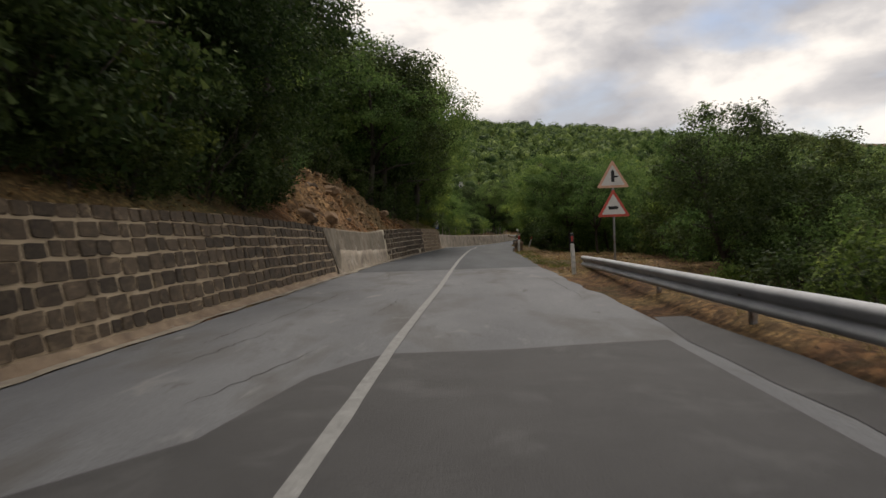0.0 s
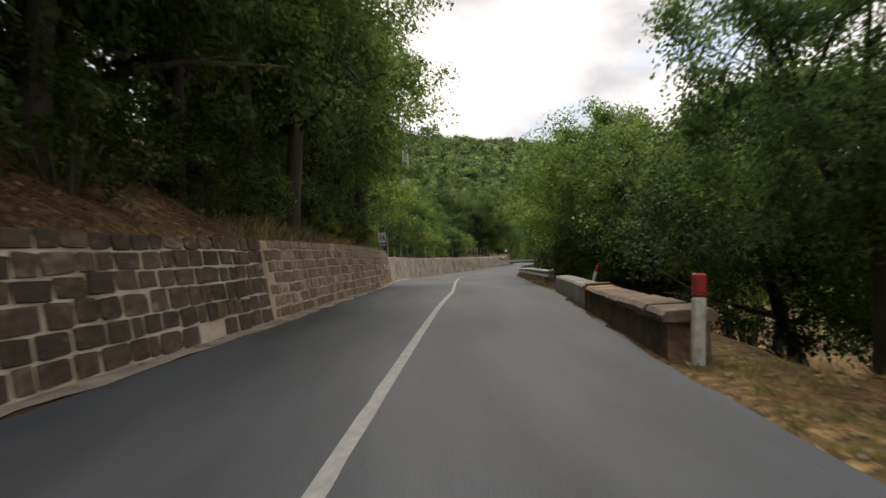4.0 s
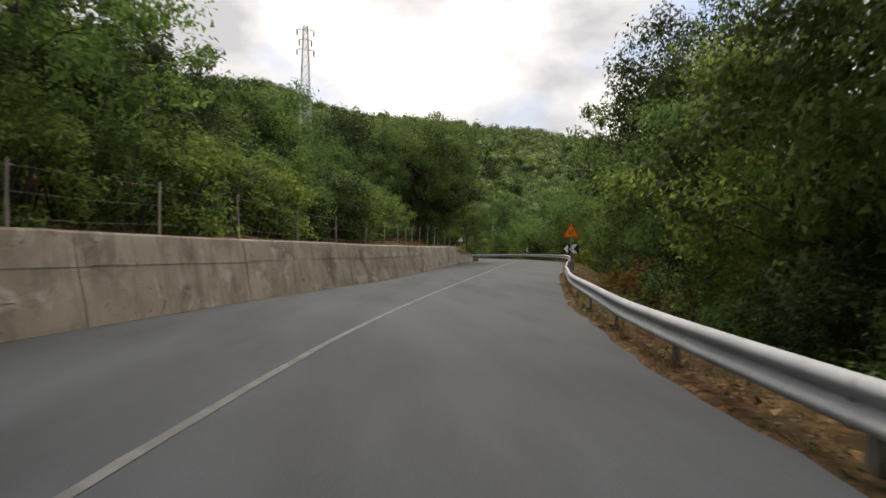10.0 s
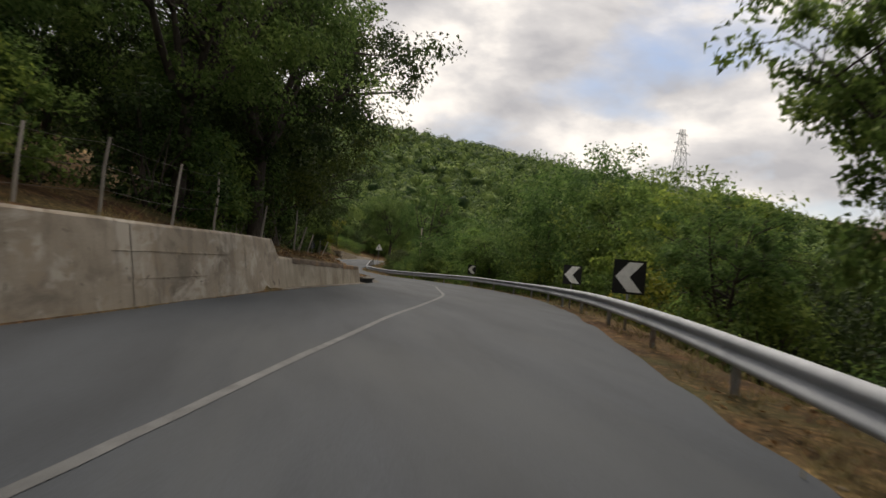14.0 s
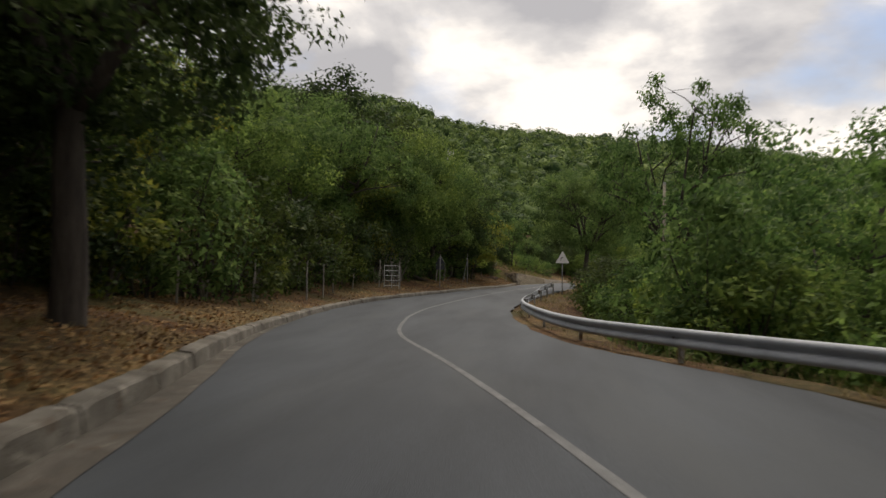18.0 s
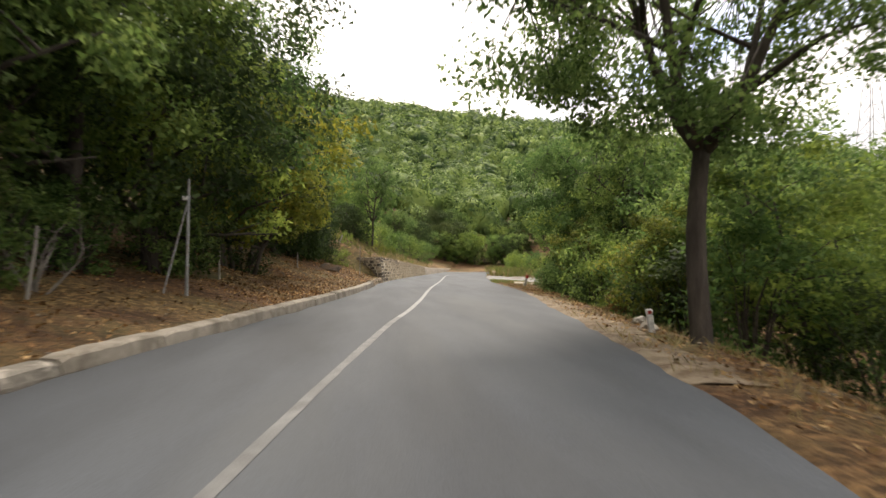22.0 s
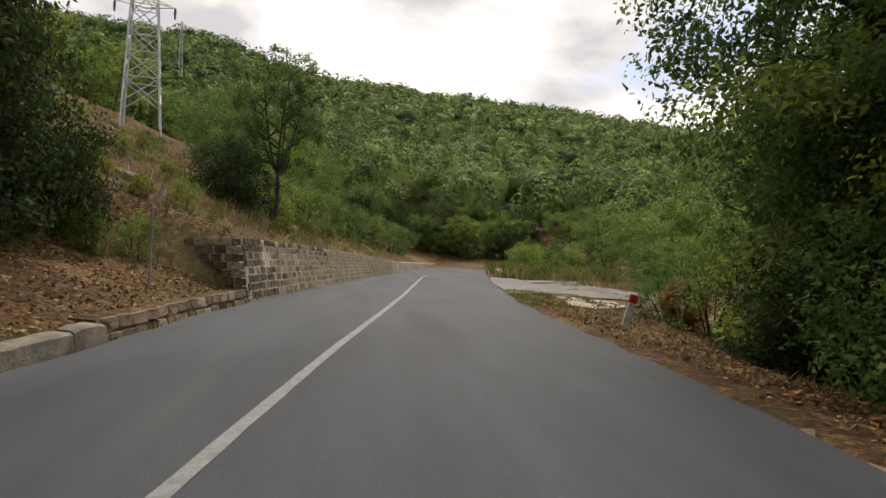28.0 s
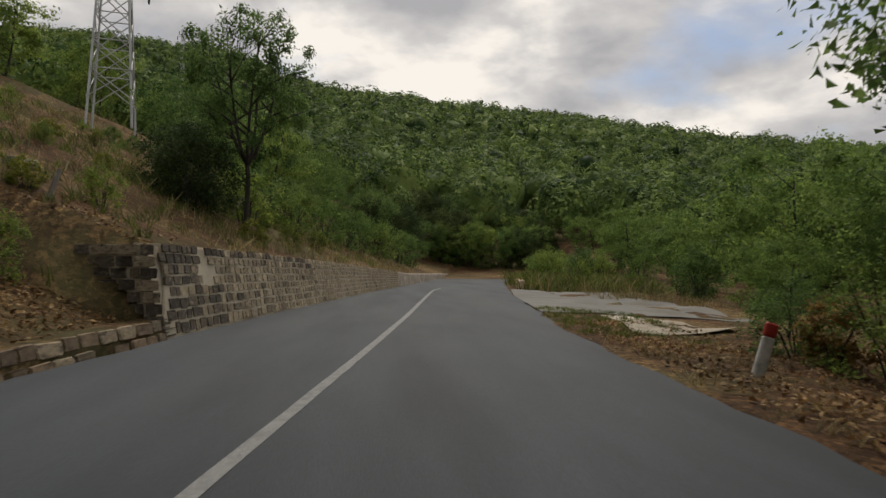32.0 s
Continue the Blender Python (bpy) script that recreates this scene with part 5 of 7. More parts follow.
def warning_plate(parent, z, side, rim, field, symbol, symbol_material=None, round_=0.045, inner=0.74):
    """A triangular plate with rim, field and a flat symbol, on brackets."""
    pts, c = triangle_points(side, round_)
    bm = bmesh.new()
    plate(bm, pts, 0.0, 0.012, z)
    panel = part("panel", bm, rim, parent)
    bm = bmesh.new()
    plate(bm, pts, -0.003, 0.0, z, inner, c)
    part("field", bm, field, panel)
    for k, s in enumerate(symbol):
        bm = bmesh.new()
        plate(bm, [Vector((p[0], p[1])) for p in s], -0.006, -0.003, z)
        part("symbol", bm, symbol_material or M_BLACK, panel)
    bm = bmesh.new()
    for dz in (0.16, 0.42):
        box(bm, (0.11, 0.03, 0.035), (0, 0.027, z + dz))
    part("bracket", bm, M_POST_STEEL, panel)
    bm = bmesh.new()
    plate(bm, pts, 0.012, 0.014, z, 0.985, c)
    part("back", bm, M_SIGN_BACK, panel)
    return panel


def face_road(s, turn=0.0):
    return -heading(s) + turn


def build_signs():
    # two faded triangles on one pole
    a = thing("road_sign", terrain(18.8, 3.76), "pole with two sun-faded red-bordered triangular warning signs", "road sign", turn=face_road(18.8))
    base = a.matrix_world.translation.z - place(18.8, 0).z
    sign_pole(a, 3.0 - base, low=-0.6)
    junction = [[(-0.045, 0.16), (0.045, 0.16), (0.045, 0.44), (0.0, 0.50), (-0.045, 0.44)], [(0.045, 0.27), (0.15, 0.285), (0.15, 0.315), (0.045, 0.33)]]
    warning_plate(a, 2.28 - base, 0.88, M_SIGN_FADED, M_SIGN_WHITE, junction)
    bar = [[(-0.13, 0.20), (0.10, 0.20), (0.13, 0.25), (0.10, 0.29), (-0.15, 0.285)]]
    warning_plate(a, 1.49 - base, 0.88, M_SIGN_RED, M_SIGN_WHITE, bar)
    # orange two-way traffic sign of road works
    b = thing("road_sign", terrain(117.5, 2.66), "orange temporary triangular two-way traffic sign with red border", "road sign", turn=face_road(117.5))
    base = b.matrix_world.translation.z - place(117.5, 0).z
    sign_pole(b, 2.5 - base, low=-0.6)
    up = [(0.05, 0.15), (0.085, 0.15), (0.085, 0.36), (0.12, 0.36), (0.0675, 0.46), (0.015, 0.36), (0.05, 0.36)]
    down = [(-0.05, 0.43), (-0.085, 0.43), (-0.085, 0.26), (-0.12, 0.26), (-0.0675, 0.15), (-0.015, 0.26), (-0.05, 0.26)]
    warning_plate(b, 1.86 - base, 0.9, M_SIGN_REDNEW, M_SIGN_ORANGE, [up, down], inner=0.78)
    # white bend sign
    c = thing("road_sign", terrain(198.0, 2.87), "bleached white triangular bend warning sign on a steel pole", "road sign", turn=face_road(198))
    base = c.matrix_world.translation.z - place(198.0, 0).z
    sign_pole(c, 2.6 - base, low=-0.5)
    bend = [[(-0.12, 0.17), (-0.08, 0.17), (-0.075, 0.27), (-0.035, 0.325), (0.04, 0.34), (0.04, 0.375), (-0.05, 0.37), (-0.105, 0.31)]]
    warning_plate(c, 1.98 - base, 0.88, M_SIGN_WHITE, M_SIGN_WHITE, bend)
    # kilometre sign on the wall
    k = thing("kilometre_sign", place(72.0, -5.72, wall_height(72.0) - 0.02), "white kilometre sign with a blue lower panel on the wall", "road sign", turn=face_road(72))
    sign_pole(k, 1.15, 0.024, low=-0.3)
    bm = bmesh.new()
    plate(bm, rect(-0.235, 0.235, 0.62, 1.2), 0.0, 0.015)
    panel = part("panel", bm, M_SIGN_WHITE, k)
    bm = bmesh.new()
    plate(bm, rect(-0.235, 0.235, 0.38, 0.61), 0.0, 0.015)
    blue = part("blue_panel", bm, M_BLUE, k, "blue plate with white road number")
    for name, words, size, low, mat, holder in (("number", "16", 0.36, 0.79, M_BLACK, panel), ("lettering", "SP 13", 0.165, 0.44, M_SIGN_WHITE, blue)):
        txt = bpy.data.curves.new(name, "FONT")
        txt.body, txt.size, txt.align_x, txt.extrude, txt.offset = words, size, "CENTER", 0.002, 0.009
        tmp = bpy.data.objects.new(name, txt)
        me = bpy.data.meshes.new_from_object(tmp)
        bpy.data.objects.remove(tmp)
        me.transform(Matrix.Translation((0, -0.004, low)) @ Matrix.Rotation(math.pi / 2, 4, "X"))
        me.materials.clear()
        link_mesh(name, me, mat, holder)
    # chevron boards round the bend
    for s, d, size, turn in ((128.6, 4.15, 0.73, 0.15), (136.6, 4.98, 0.64, 0.3), (158.3, 5.7, 0.6, 0.5)):
        t = thing("chevron_sign", terrain(s, d), "black square board with a white arrow pointing into the bend", "road sign", group="chevron signs round the bend", turn=face_road(s, turn * 0.4))
        base = t.matrix_world.translation.z - place(s, 0).z
        z = 1.1 - base
        sign_pole(t, z + 0.2, 0.026, low=-0.7)
        bm = bmesh.new()
        plate(bm, rect(-size / 2, size / 2, z - size / 2, z + size / 2), 0.0, 0.012)
        board = part("board", bm, M_BLACK, t)
        h = size * 0.44
        bm = bmesh.new()
        pts = [(-0.26, 0), (-0.02, h), (0.24, h), (0.0, 0), (0.24, -h), (-0.02, -h)]
        for tri in (pts[:4], [pts[0], pts[3], pts[4], pts[5]]):
            plate(bm, [Vector((x * size / 0.6, q)) for x, q in tri], -0.003, 0.0, z)
        part("arrow", bm, M_WHITE, board)
    # sign seen from behind on the far side of the road
    r = thing("road_sign", terrain(199.4, -5.35), "weathered triangular sign seen from its dark grey back", "road sign", turn=face_road(199.4) + math.pi)
    base = r.matrix_world.translation.z - place(199.4, 0).z
    sign_pole(r, 2.5 - base, 0.028, low=-0.4)
    warning_plate(r, 1.78 - base, 0.72, M_SIGN_WHITE, M_SIGN_WHITE, [])
    bm = bmesh.new()
    plate(bm, rect(-0.3, 0.3, 1.45 - base, 1.75 - base), 0.0, 0.012)
    p = part("plate", bm, M_SIGN_BACK, r)
    # slender pole with a stay
    q = thing("stayed_pole", terrain(210.4, -5.7), "slender grey metal pole held by a slanting stay", "pole")
    base = q.matrix_world.translation.z - place(210.4, 0).z
    bm = bmesh.new()
    tube(bm, [(0, 0, -0.4), (0, 0, 1.3), (0, 0, 2.85 - base)], [0.035, 0.033, 0.03], 8)
    part("pole", bm, M_POST_STEEL, q)
    bm = bmesh.new()
    tube(bm, [(-0.42, -0.35, -0.2), (-0.02, 0, 2.35 - base)], [0.022, 0.02], 6)
    part("stay", bm, M_POST_STEEL, q)
    bm = bmesh.new()
    box(bm, (0.1, 0.08, 0.08), (-0.06, -0.03, 2.45 - base), bevel=0.01)
    part("insulator", bm, M_SIGN_WHITE, q, "small pale insulator")


def delineator(s, d, h, tilt, top_material, label, width=0.11):
    ob = thing("delineator_post", terrain(s, d), label, "marker post", group="marker posts at the road edge", turn=face_road(s))
    lean = Matrix.Rotation(radians(tilt), 4, "Y")
    bm = bmesh.new()
    box(bm, (width, 0.09, h * 0.74 + 0.15), (0, 0, h * 0.37 - 0.075), bevel=0.02)
    bmesh.ops.transform(bm, matrix=lean, verts=bm.verts[:])
    part("body", bm, M_DULL_WHITE, ob)
    bm = bmesh.new()
    box(bm, (width * 1.02, 0.092, h * 0.26), (0, 0, h * 0.87), bevel=0.02)
    bmesh.ops.transform(bm, matrix=lean, verts=bm.verts[:])
    head_ = part("head", bm, top_material, ob)
    bm = bmesh.new()
    box(bm, (width * 0.55, 0.01, h * 0.13), (0, -0.05, h * 0.86), bevel=0.003)
    bmesh.ops.transform(bm, matrix=lean, verts=bm.verts[:])
    part("reflector", bm, M_RED, head_)
    return ob


def build_markers():
    delineator(18.7, 2.62, 1.12, -2, M_BLACK, "white plastic marker post with a black head")
    delineator(40.0, 2.15, 0.92, 3, M_RED, "white marker post with a dull red head beside the parapet", 0.13)
    delineator(54.2, 3.45, 0.9, 18, M_RED, "broken leaning white marker post with a red head", 0.085)
    delineator(235.0, 3.68, 0.68, 16, M_RED, "leaning white marker post with a dark head and red reflector", 0.15)
    delineator(209.2, 3.45, 0.42, -8, M_DULL_WHITE, "short broken white marker post in dry grass", 0.12)


# ---------------------------------------------------------------- fence, gate, pylons
def stake(s, d, top, lean=(0, 0), r=0.034, below=0.4, group="fence stakes behind the wall"):
    g = terrain(s, d)
    h = place(s, 0).z + top - g.z
    rng = random.Random(int(s * 31))
    ob = thing("fence_stake", g, "grey weathered round wooden fence stake", "stake", group=group)
    bm = bmesh.new()
    pts = [(lean[0] * f * h, lean[1] * f * h, -below + (h + below) * f) for f in (0, 0.35, 0.7, 1.0)]
    pts = [(x + rng.uniform(-0.015, 0.015), y + rng.uniform(-0.015, 0.015), z) for x, y, z in pts]
    tube(bm, pts, [r * 1.1, r, r * 0.95, r * 0.8], 7)
    part("post", bm, M_STAKE, ob)
    return ob, Vector(pts[-1]) + g


def build_fence():
    tops = []
    for s, d, top, lean in ((77.6, -6.45, 2.88, (0, 0)), (80.6, -6.6, 2.1, (0.0, 0.3)), (82.3, -6.6, 2.05, (0.25, 0.1)), (83.4, -6.6, 2.6, (0, 0)), (87.4, -6.95, 2.7, (0.03, 0)), (91.2, -7.1, 2.65, (0, 0)),
                            (95.2, -6.98, 2.73, (0, 0)), (99.1, -7.0, 2.8, (-0.03, 0)), (103.6, -7.1, 2.72, (0, 0)), (107.4, -7.0, 2.65, (0, 0)), (111.5, -6.9, 2.64, (0.04, 0)), (114.8, -6.8, 2.5, (0, 0)),
                            (117.7, -6.7, 2.61, (0, 0)), (119.9, -6.6, 2.5, (0, 0)), (122.0, -6.5, 2.51, (0.03, 0)), (124.0, -6.2, 2.55, (0, 0)), (125.9, -5.9, 2.67, (0.05, 0)), (128.5, -5.6, 2.6, (0.1, 0)),
                            (131.0, -5.4, 2.75, (0, 0)), (134.8, -5.1, 2.3, (0.12, 0)), (139.2, -4.65, 2.56, (0, 0)), (141.5, -4.9, 2.1, (0.3, 0.1)), (143.5, -4.8, 1.9, (0.35, 0.1)), (145.2, -4.4, 1.7, (0.5, 0.2)),
                            (157.6, -5.9, 2.6, (0.25, 0.1)), (160.5, -6.0, 2.5, (0.16, 0)), (171.0, -7.4, 1.7, (0, 0)), (175.5, -7.0, 1.75, (0.05, 0)), (179.6, -6.5, 1.75, (0, 0)), (181.6, -6.5, 1.66, (0, 0)),
                            (184.0, -6.9, 1.7, (0, 0)), (187.0, -7.0, 1.6, (0.1, 0)), (204.0, -6.8, 1.6, (0.1, 0)), (207.2, -7.0, 1.7, (0.15, 0)),
                            (216.0, -7.0, 1.5, (0, 0)), (226.5, -7.2, 1.6, (0, 0))):
        r = 0.045 if s in (77.6, 157.6, 160.5) else 0.032
        ob, top_at = stake(s, d, top, lean, r)
        tops.append((s, top_at))
    # strands of wire
    bm = bmesh.new()
    for drop in (0.1, 0.5, 0.9):
        line = [(s, p) for s, p in tops if s < 132 and s not in (80.6, 82.3)]
        for (s0, a), (s1, b) in zip(line, line[1:]):
            sag = Vector((0, 0, drop + 0.03))
            tube(bm, [a - Vector((0, 0, drop)), (a + b) / 2 - sag, b - Vector((0, 0, drop))], [0.004] * 3, 3, cap=False)
    wire = part("fence_wire", bm, M_WIRE)
    tagged(wire, "thin rusty strands of wire between the stakes", "wire")
    # metal post and old stakes on the last bank
    p = thing("metal_post", terrain(234.0, -5.5), "slim grey metal post standing in the bank", "post")
    h = place(234, 0).z + 2.04 - p.matrix_world.translation.z
    bm = bmesh.new()
    for off in (Vector((0, 0, 0)), Vector((0.02, 0.02, 0))):
        box(bm, (0.045 if off.x == 0 else 0.006, 0.006 if off.x == 0 else 0.045, h + 0.4), Vector((0, 0, h / 2 - 0.2)) + off)
    part("post", bm, M_STAKE, p)
    for s, d, top, lean, r in ((238.2, -8.4, 3.0, (0.55, 0.1), 0.06), (238.9, -7.6, 2.9, (0.6, 0.0), 0.055), (250.5, -8.2, 4.0, (0.75, 0.1), 0.045), (251.5, -8.3, 3.9, (0.9, 0.0), 0.05)):
        stake(s, d, top, lean, r, group="leaning stakes on the grassy bank")


def build_gate():
    a, b = place(190.93, -6.5, 0.22), place(191.98, -5.96, 0.22)
    along = (b - a)
    w = along.length
    g = thing("field_gate", a, "white-painted tubular metal gate with wire mesh, closed", "gate", turn=math.atan2(along.y, along.x))
    H_ = 1.45
    for x in (0.0, w / 2, w):
        bm = bmesh.new()
        tube(bm, [(x, 0, 0.02), (x, 0, H_)], [0.016, 0.016], 8)
        part("upright", bm, M_GATE, g)
    for k in range(6):
        bm = bmesh.new()
        z = 0.04 + k * (H_ - 0.06) / 5
        tube(bm, [(0, -0.004, z), (w, -0.004, z)], [0.013, 0.013], 8)
        part("bar", bm, M_GATE, g)
    bm = bmesh.new()
    for k in range(24):
        x = w * k / 23
        tube(bm, [(x, 0.015, 0.05), (x, 0.015, H_)], [0.0025] * 2, 3, False)
    for k in range(28):
        z = 0.05 + (H_ - 0.05) * k / 27
        tube(bm, [(0, 0.017, z), (w, 0.017, z)], [0.0025] * 2, 3, False)
    part("mesh", bm, M_WIRE, g)
    for x, lean in ((-0.42, 0.05), (w + 0.10, -0.02)):
        bm = bmesh.new()
        tube(bm, [(x, 0.02, -0.4), (x + lean, 0.0, 0.8), (x + lean * 2, 0.03, 1.72)], [0.036, 0.032, 0.028], 8)
        part("gatepost", bm, M_STAKE, g, "grey wooden gatepost")


def lattice(name, base, height, foot, top, label, arms, mat, panels, bar=0.06, lean=(0, 0)):
    ob = thing(name, base, label, "pylon", turn=0.25)
    hw = lambda f: (foot * (1 - f) + top * f) / 2
    corner = lambda i, f: Vector(((-1, 1, 1, -1)[i] * hw(f), (-1, -1, 1, 1)[i] * hw(f), height * f))
    for i in range(4):
        bm = bmesh.new()
        tube(bm, [corner(i, 0) - Vector((0, 0, 1.5)), corner(i, 0.5), corner(i, 1)], [bar, bar * 0.9, bar * 0.7], 5)
        part("leg", bm, mat, ob)
    fs = [1 - (1 - k / panels) ** 1.25 for k in range(panels + 1)]
    for i in range(4):
        for f0, f1 in zip(fs, fs[1:]):
            j = (i + 1) % 4
            for a, b in ((corner(i, f0), corner(j, f1)), (corner(j, f0), corner(i, f1)), (corner(i, f1), corner(j, f1))):
                bm = bmesh.new()
                tube(bm, [a, b], [bar * 0.45] * 2, 4, False)
                part("brace", bm, mat, ob)
    for f, reach in arms:
        z = height * f
        for sg in (-1, 1):
            for y in (-1, 1):
                bm = bmesh.new()
                tube(bm, [(0, y * hw(f), z), (sg * reach, 0, z)], [bar * 0.6, bar * 0.4], 4)
                arm = part("arm", bm, mat, ob)
            bm = bmesh.new()
            tube(bm, [(0, 0, z + reach * 0.3), (sg * reach, 0, z)], [bar * 0.5, bar * 0.4], 4)
            part("arm", bm, mat, ob)
        for sg in (-1, 1):
            bm = bmesh.new()
            tube(bm, [(sg * reach, 0, z), (sg * reach, 0, z - 0.25), (sg * reach, 0, z - 0.7)], [0.05, 0.09, 0.05], 6)
            part("insulator", bm, M_SIGN_BACK, arm)
    return ob


def build_pylons():
    lattice("pylon", Vector((7.9, 264.6, 9.4)), 11.7, 2.2, 0.85, "grey lattice steel power pylon on the grassy bank", [(0.54, 1.7), (0.72, 1.5), (0.9, 1.3)], M_PYLON, 9, 0.07)
    lattice("pylon", Vector((-1.1, 160.6, 9.0)), 16.2, 1.5, 0.5, "slim grey lattice power pylon above the woods", [(0.83, 0.95), (0.9, 0.7), (0.97, 0.95)], M_PYLON, 15, 0.05)
    lattice("pylon", Vector((-13.3, 351.8, 30.0)), 13.5, 0.8, 0.4, "slender distant lattice mast on the hill", [(0.9, 0.9), (0.97, 0.6)], M_PYLON, 12, 0.05)
    lattice("pylon", Vector((-11.0, 318.0, 17.0)), 8.5, 0.5, 0.35, "slender pole with a transformer on the slope", [(0.9, 0.8), (0.45, 0.9)], M_PYLON, 8, 0.05)
    lattice("pylon", Vector((172.0, 395.0, 34.0)), 37.0, 7.0, 1.6, "distant lattice power pylon on the far ridge", [(0.72, 5.2), (0.83, 4.2), (0.94, 3.4)], M_PYLON, 9, 0.16)


def build_pole():
    """A bare weathered pole standing among the shrubs beyond the guardrail."""
    g = terrain(176.2, 6.0)
    top = place(176.2, 6.0, 4.4).z - g.z
    ob = thing("utility_pole", g, "slender pale weathered pole standing among green shrubs", "pole")
    bm = bmesh.new()
    tube(bm, [Vector((0, 0, -0.6)), Vector((0.01, 0, top * 0.5)), Vector((0, 0.015, top))], [0.06, 0.052, 0.044], 12)
    part("shaft", bm, M_CONCRETE_LIGHT, ob, shade=True)
    bm = bmesh.new()
    tube(bm, [Vector((0, 0.015, top - 0.02)), Vector((0, 0.015, top + 0.05))], [0.05, 0.036], 12)
    part("cap", bm, M_POST_STEEL, ob, "dull metal cap")


# ---------------------------------------------------------------- plants
def crown_mesh(name, rng, clumps, leaves, size, spread, material, flat=0.7, aspect=0.6, fine=False):
    """Leaves in clumps. clumps: array of centres with their outward directions."""
    centres, outs = [], []
    for c, o, r in clumps:
        n = int(leaves * (0.6 + 0.8 * rng.random()))
        off = rng.normal(size=(n, 3))
        off /= np.linalg.norm(off, axis=1, keepdims=True) + 1e-9
        off *= (rng.random((n, 1)) ** 0.55) * r * spread
        off[:, 2] *= flat
        centres.append(c + off)
        outs.append(off / (np.linalg.norm(off, axis=1, keepdims=True) + 1e-9) * 0.8 + o * 0.5)
    centres, outs = np.concatenate(centres), np.concatenate(outs)
    me = loose_mesh(name, leaf_shapes(rng, centres, size, out=outs, aspect=aspect, spread=0.8, fine=fine))
    me.materials.append(material)
    return me


def tree_template(name, seed, height, radius, bare, material, label, clumps=90, leaves=125, size=0.165, trunk_r=0.16, spread=1.0, lean=0.1, stems=1, fork=0.0, fine=False):
    """A broadleaved tree: forked trunk with limbs, and a clumpy uneven crown."""
    rng = np.random.default_rng(seed)
    ob = new(name)
    tagged(ob, label, "tree")
    bm = bmesh.new()
    tips = []
    for st in range(stems):
        ang0 = rng.uniform(0, 6.28)
        foot = np.array([0.25 * st * math.cos(ang0), 0.25 * st * math.sin(ang0), 0.0])
        dirx, diry = rng.normal(0, lean, 2) + (np.array([math.cos(ang0), math.sin(ang0)]) * 0.22 if stems > 1 else 0)
        pts, radii = [], []
        top = fork or height * 0.72
        for k in range(7):
            f = k / 6
            pts.append(foot + np.array([dirx * f * height + (0.12 if lean else 0.06) * math.sin(f * 5 + seed), diry * f * height + (0.12 if lean else 0.06) * math.cos(f * 4 + seed), -0.6 + (top + 0.6) * f]))
            radii.append(trunk_r / stems ** 0.5 * (1.25 if k == 0 else 1.0) * (1 - (0.3 if fork else 0.78) * f))
        tube(bm, [Vector(p) for p in pts], radii, 8)
        limbs = [pts]
        if fork:
            limbs = []
            for b in range(5):
                a = 6.28 * b / 5 + rng.uniform(-0.4, 0.4)
                out_, up_ = radius * rng.uniform(0.35, 0.62), (height - fork) * rng.uniform(0.55, 0.85)
                limb = [pts[-1] + np.array([math.cos(a + 0.3 * f) * out_ * f ** 0.8, math.sin(a + 0.3 * f) * out_ * f ** 0.8, up_ * f ** 1.2 - 0.1]) for f in np.linspace(0, 1, 7)]
                tube(bm, [Vector(p) for p in limb], [float(trunk_r * 0.6 * (1 - 0.75 * f)) for f in np.linspace(0, 1, 7)], 7)
                limbs.append(limb)
        for b in range(22 if fork else 9 // stems + 2):
            pts = limbs[b % len(limbs)]
            f = rng.uniform(0.25, 0.98) if fork else rng.uniform(bare / height * 0.75 + 0.08, 0.98)
            i = min(int(f * 6), 5)
            start = pts[i] * (1 - (f * 6 - i)) + pts[i + 1] * (f * 6 - i)
            a = rng.uniform(0, 6.28)
            reach = radius * rng.uniform(0.55, 0.95) * (1.1 - 0.45 * f)
            rise = height * rng.uniform(0.04, 0.2)
            mid = start + np.array([math.cos(a) * reach * 0.5, math.sin(a) * reach * 0.5, rise * 0.65])
            end = start + np.array([math.cos(a + 0.25) * reach, math.sin(a + 0.25) * reach, rise])
            r0 = max(trunk_r * (1 - 0.75 * f) * 0.5, 0.02)
            tube(bm, [Vector(start), Vector(mid), Vector(end)], [r0, r0 * 0.6, r0 * 0.2], 5)
            tips.append(end)
            for t in range(2):
                q = mid + (end - mid) * rng.uniform(0.0, 0.6)
                e = q + np.array([rng.normal(0, 0.5), rng.normal(0, 0.5), rng.uniform(0.1, 0.7)]) * radius * 0.35
                tube(bm, [Vector(q), Vector(e)], [r0 * 0.4, r0 * 0.12], 4)
                tips.append(e)
    cl = []
    mid_z = (bare + height) / 2
    for k in range(clumps):
        if k < len(tips) and rng.random() < (0.9 if fork else 0.5):
            c = tips[k] + rng.normal(0, 0.2, 3)
        else:
            v = rng.normal(size=3)
            v /= np.linalg.norm(v)
            r = rng.uniform(0.45, 0.8 if fork else 1.0) ** 0.6
            wob = 1 + 0.28 * math.sin(3 * math.atan2(v[1], v[0]) + seed) + 0.2 * math.sin(5 * v[2] + seed)
            c = np.array([v[0] * radius * r * wob, v[1] * radius * r * wob, mid_z + v[2] * (height - bare) / 2 * r * (0.95 + 0.1 * wob)])
            if fork:
                near = min(tips, key=lambda q: float(np.sum((q - c) ** 2)))
                bend = (near + c) / 2 + np.array([0, 0, 0.12])
                tube(bm, [Vector(near), Vector(bend), Vector(c)], [0.014, 0.009, 0.004], 4)
        o = c - np.array([0, 0, mid_z])
        o /= np.linalg.norm(o) + 1e-9
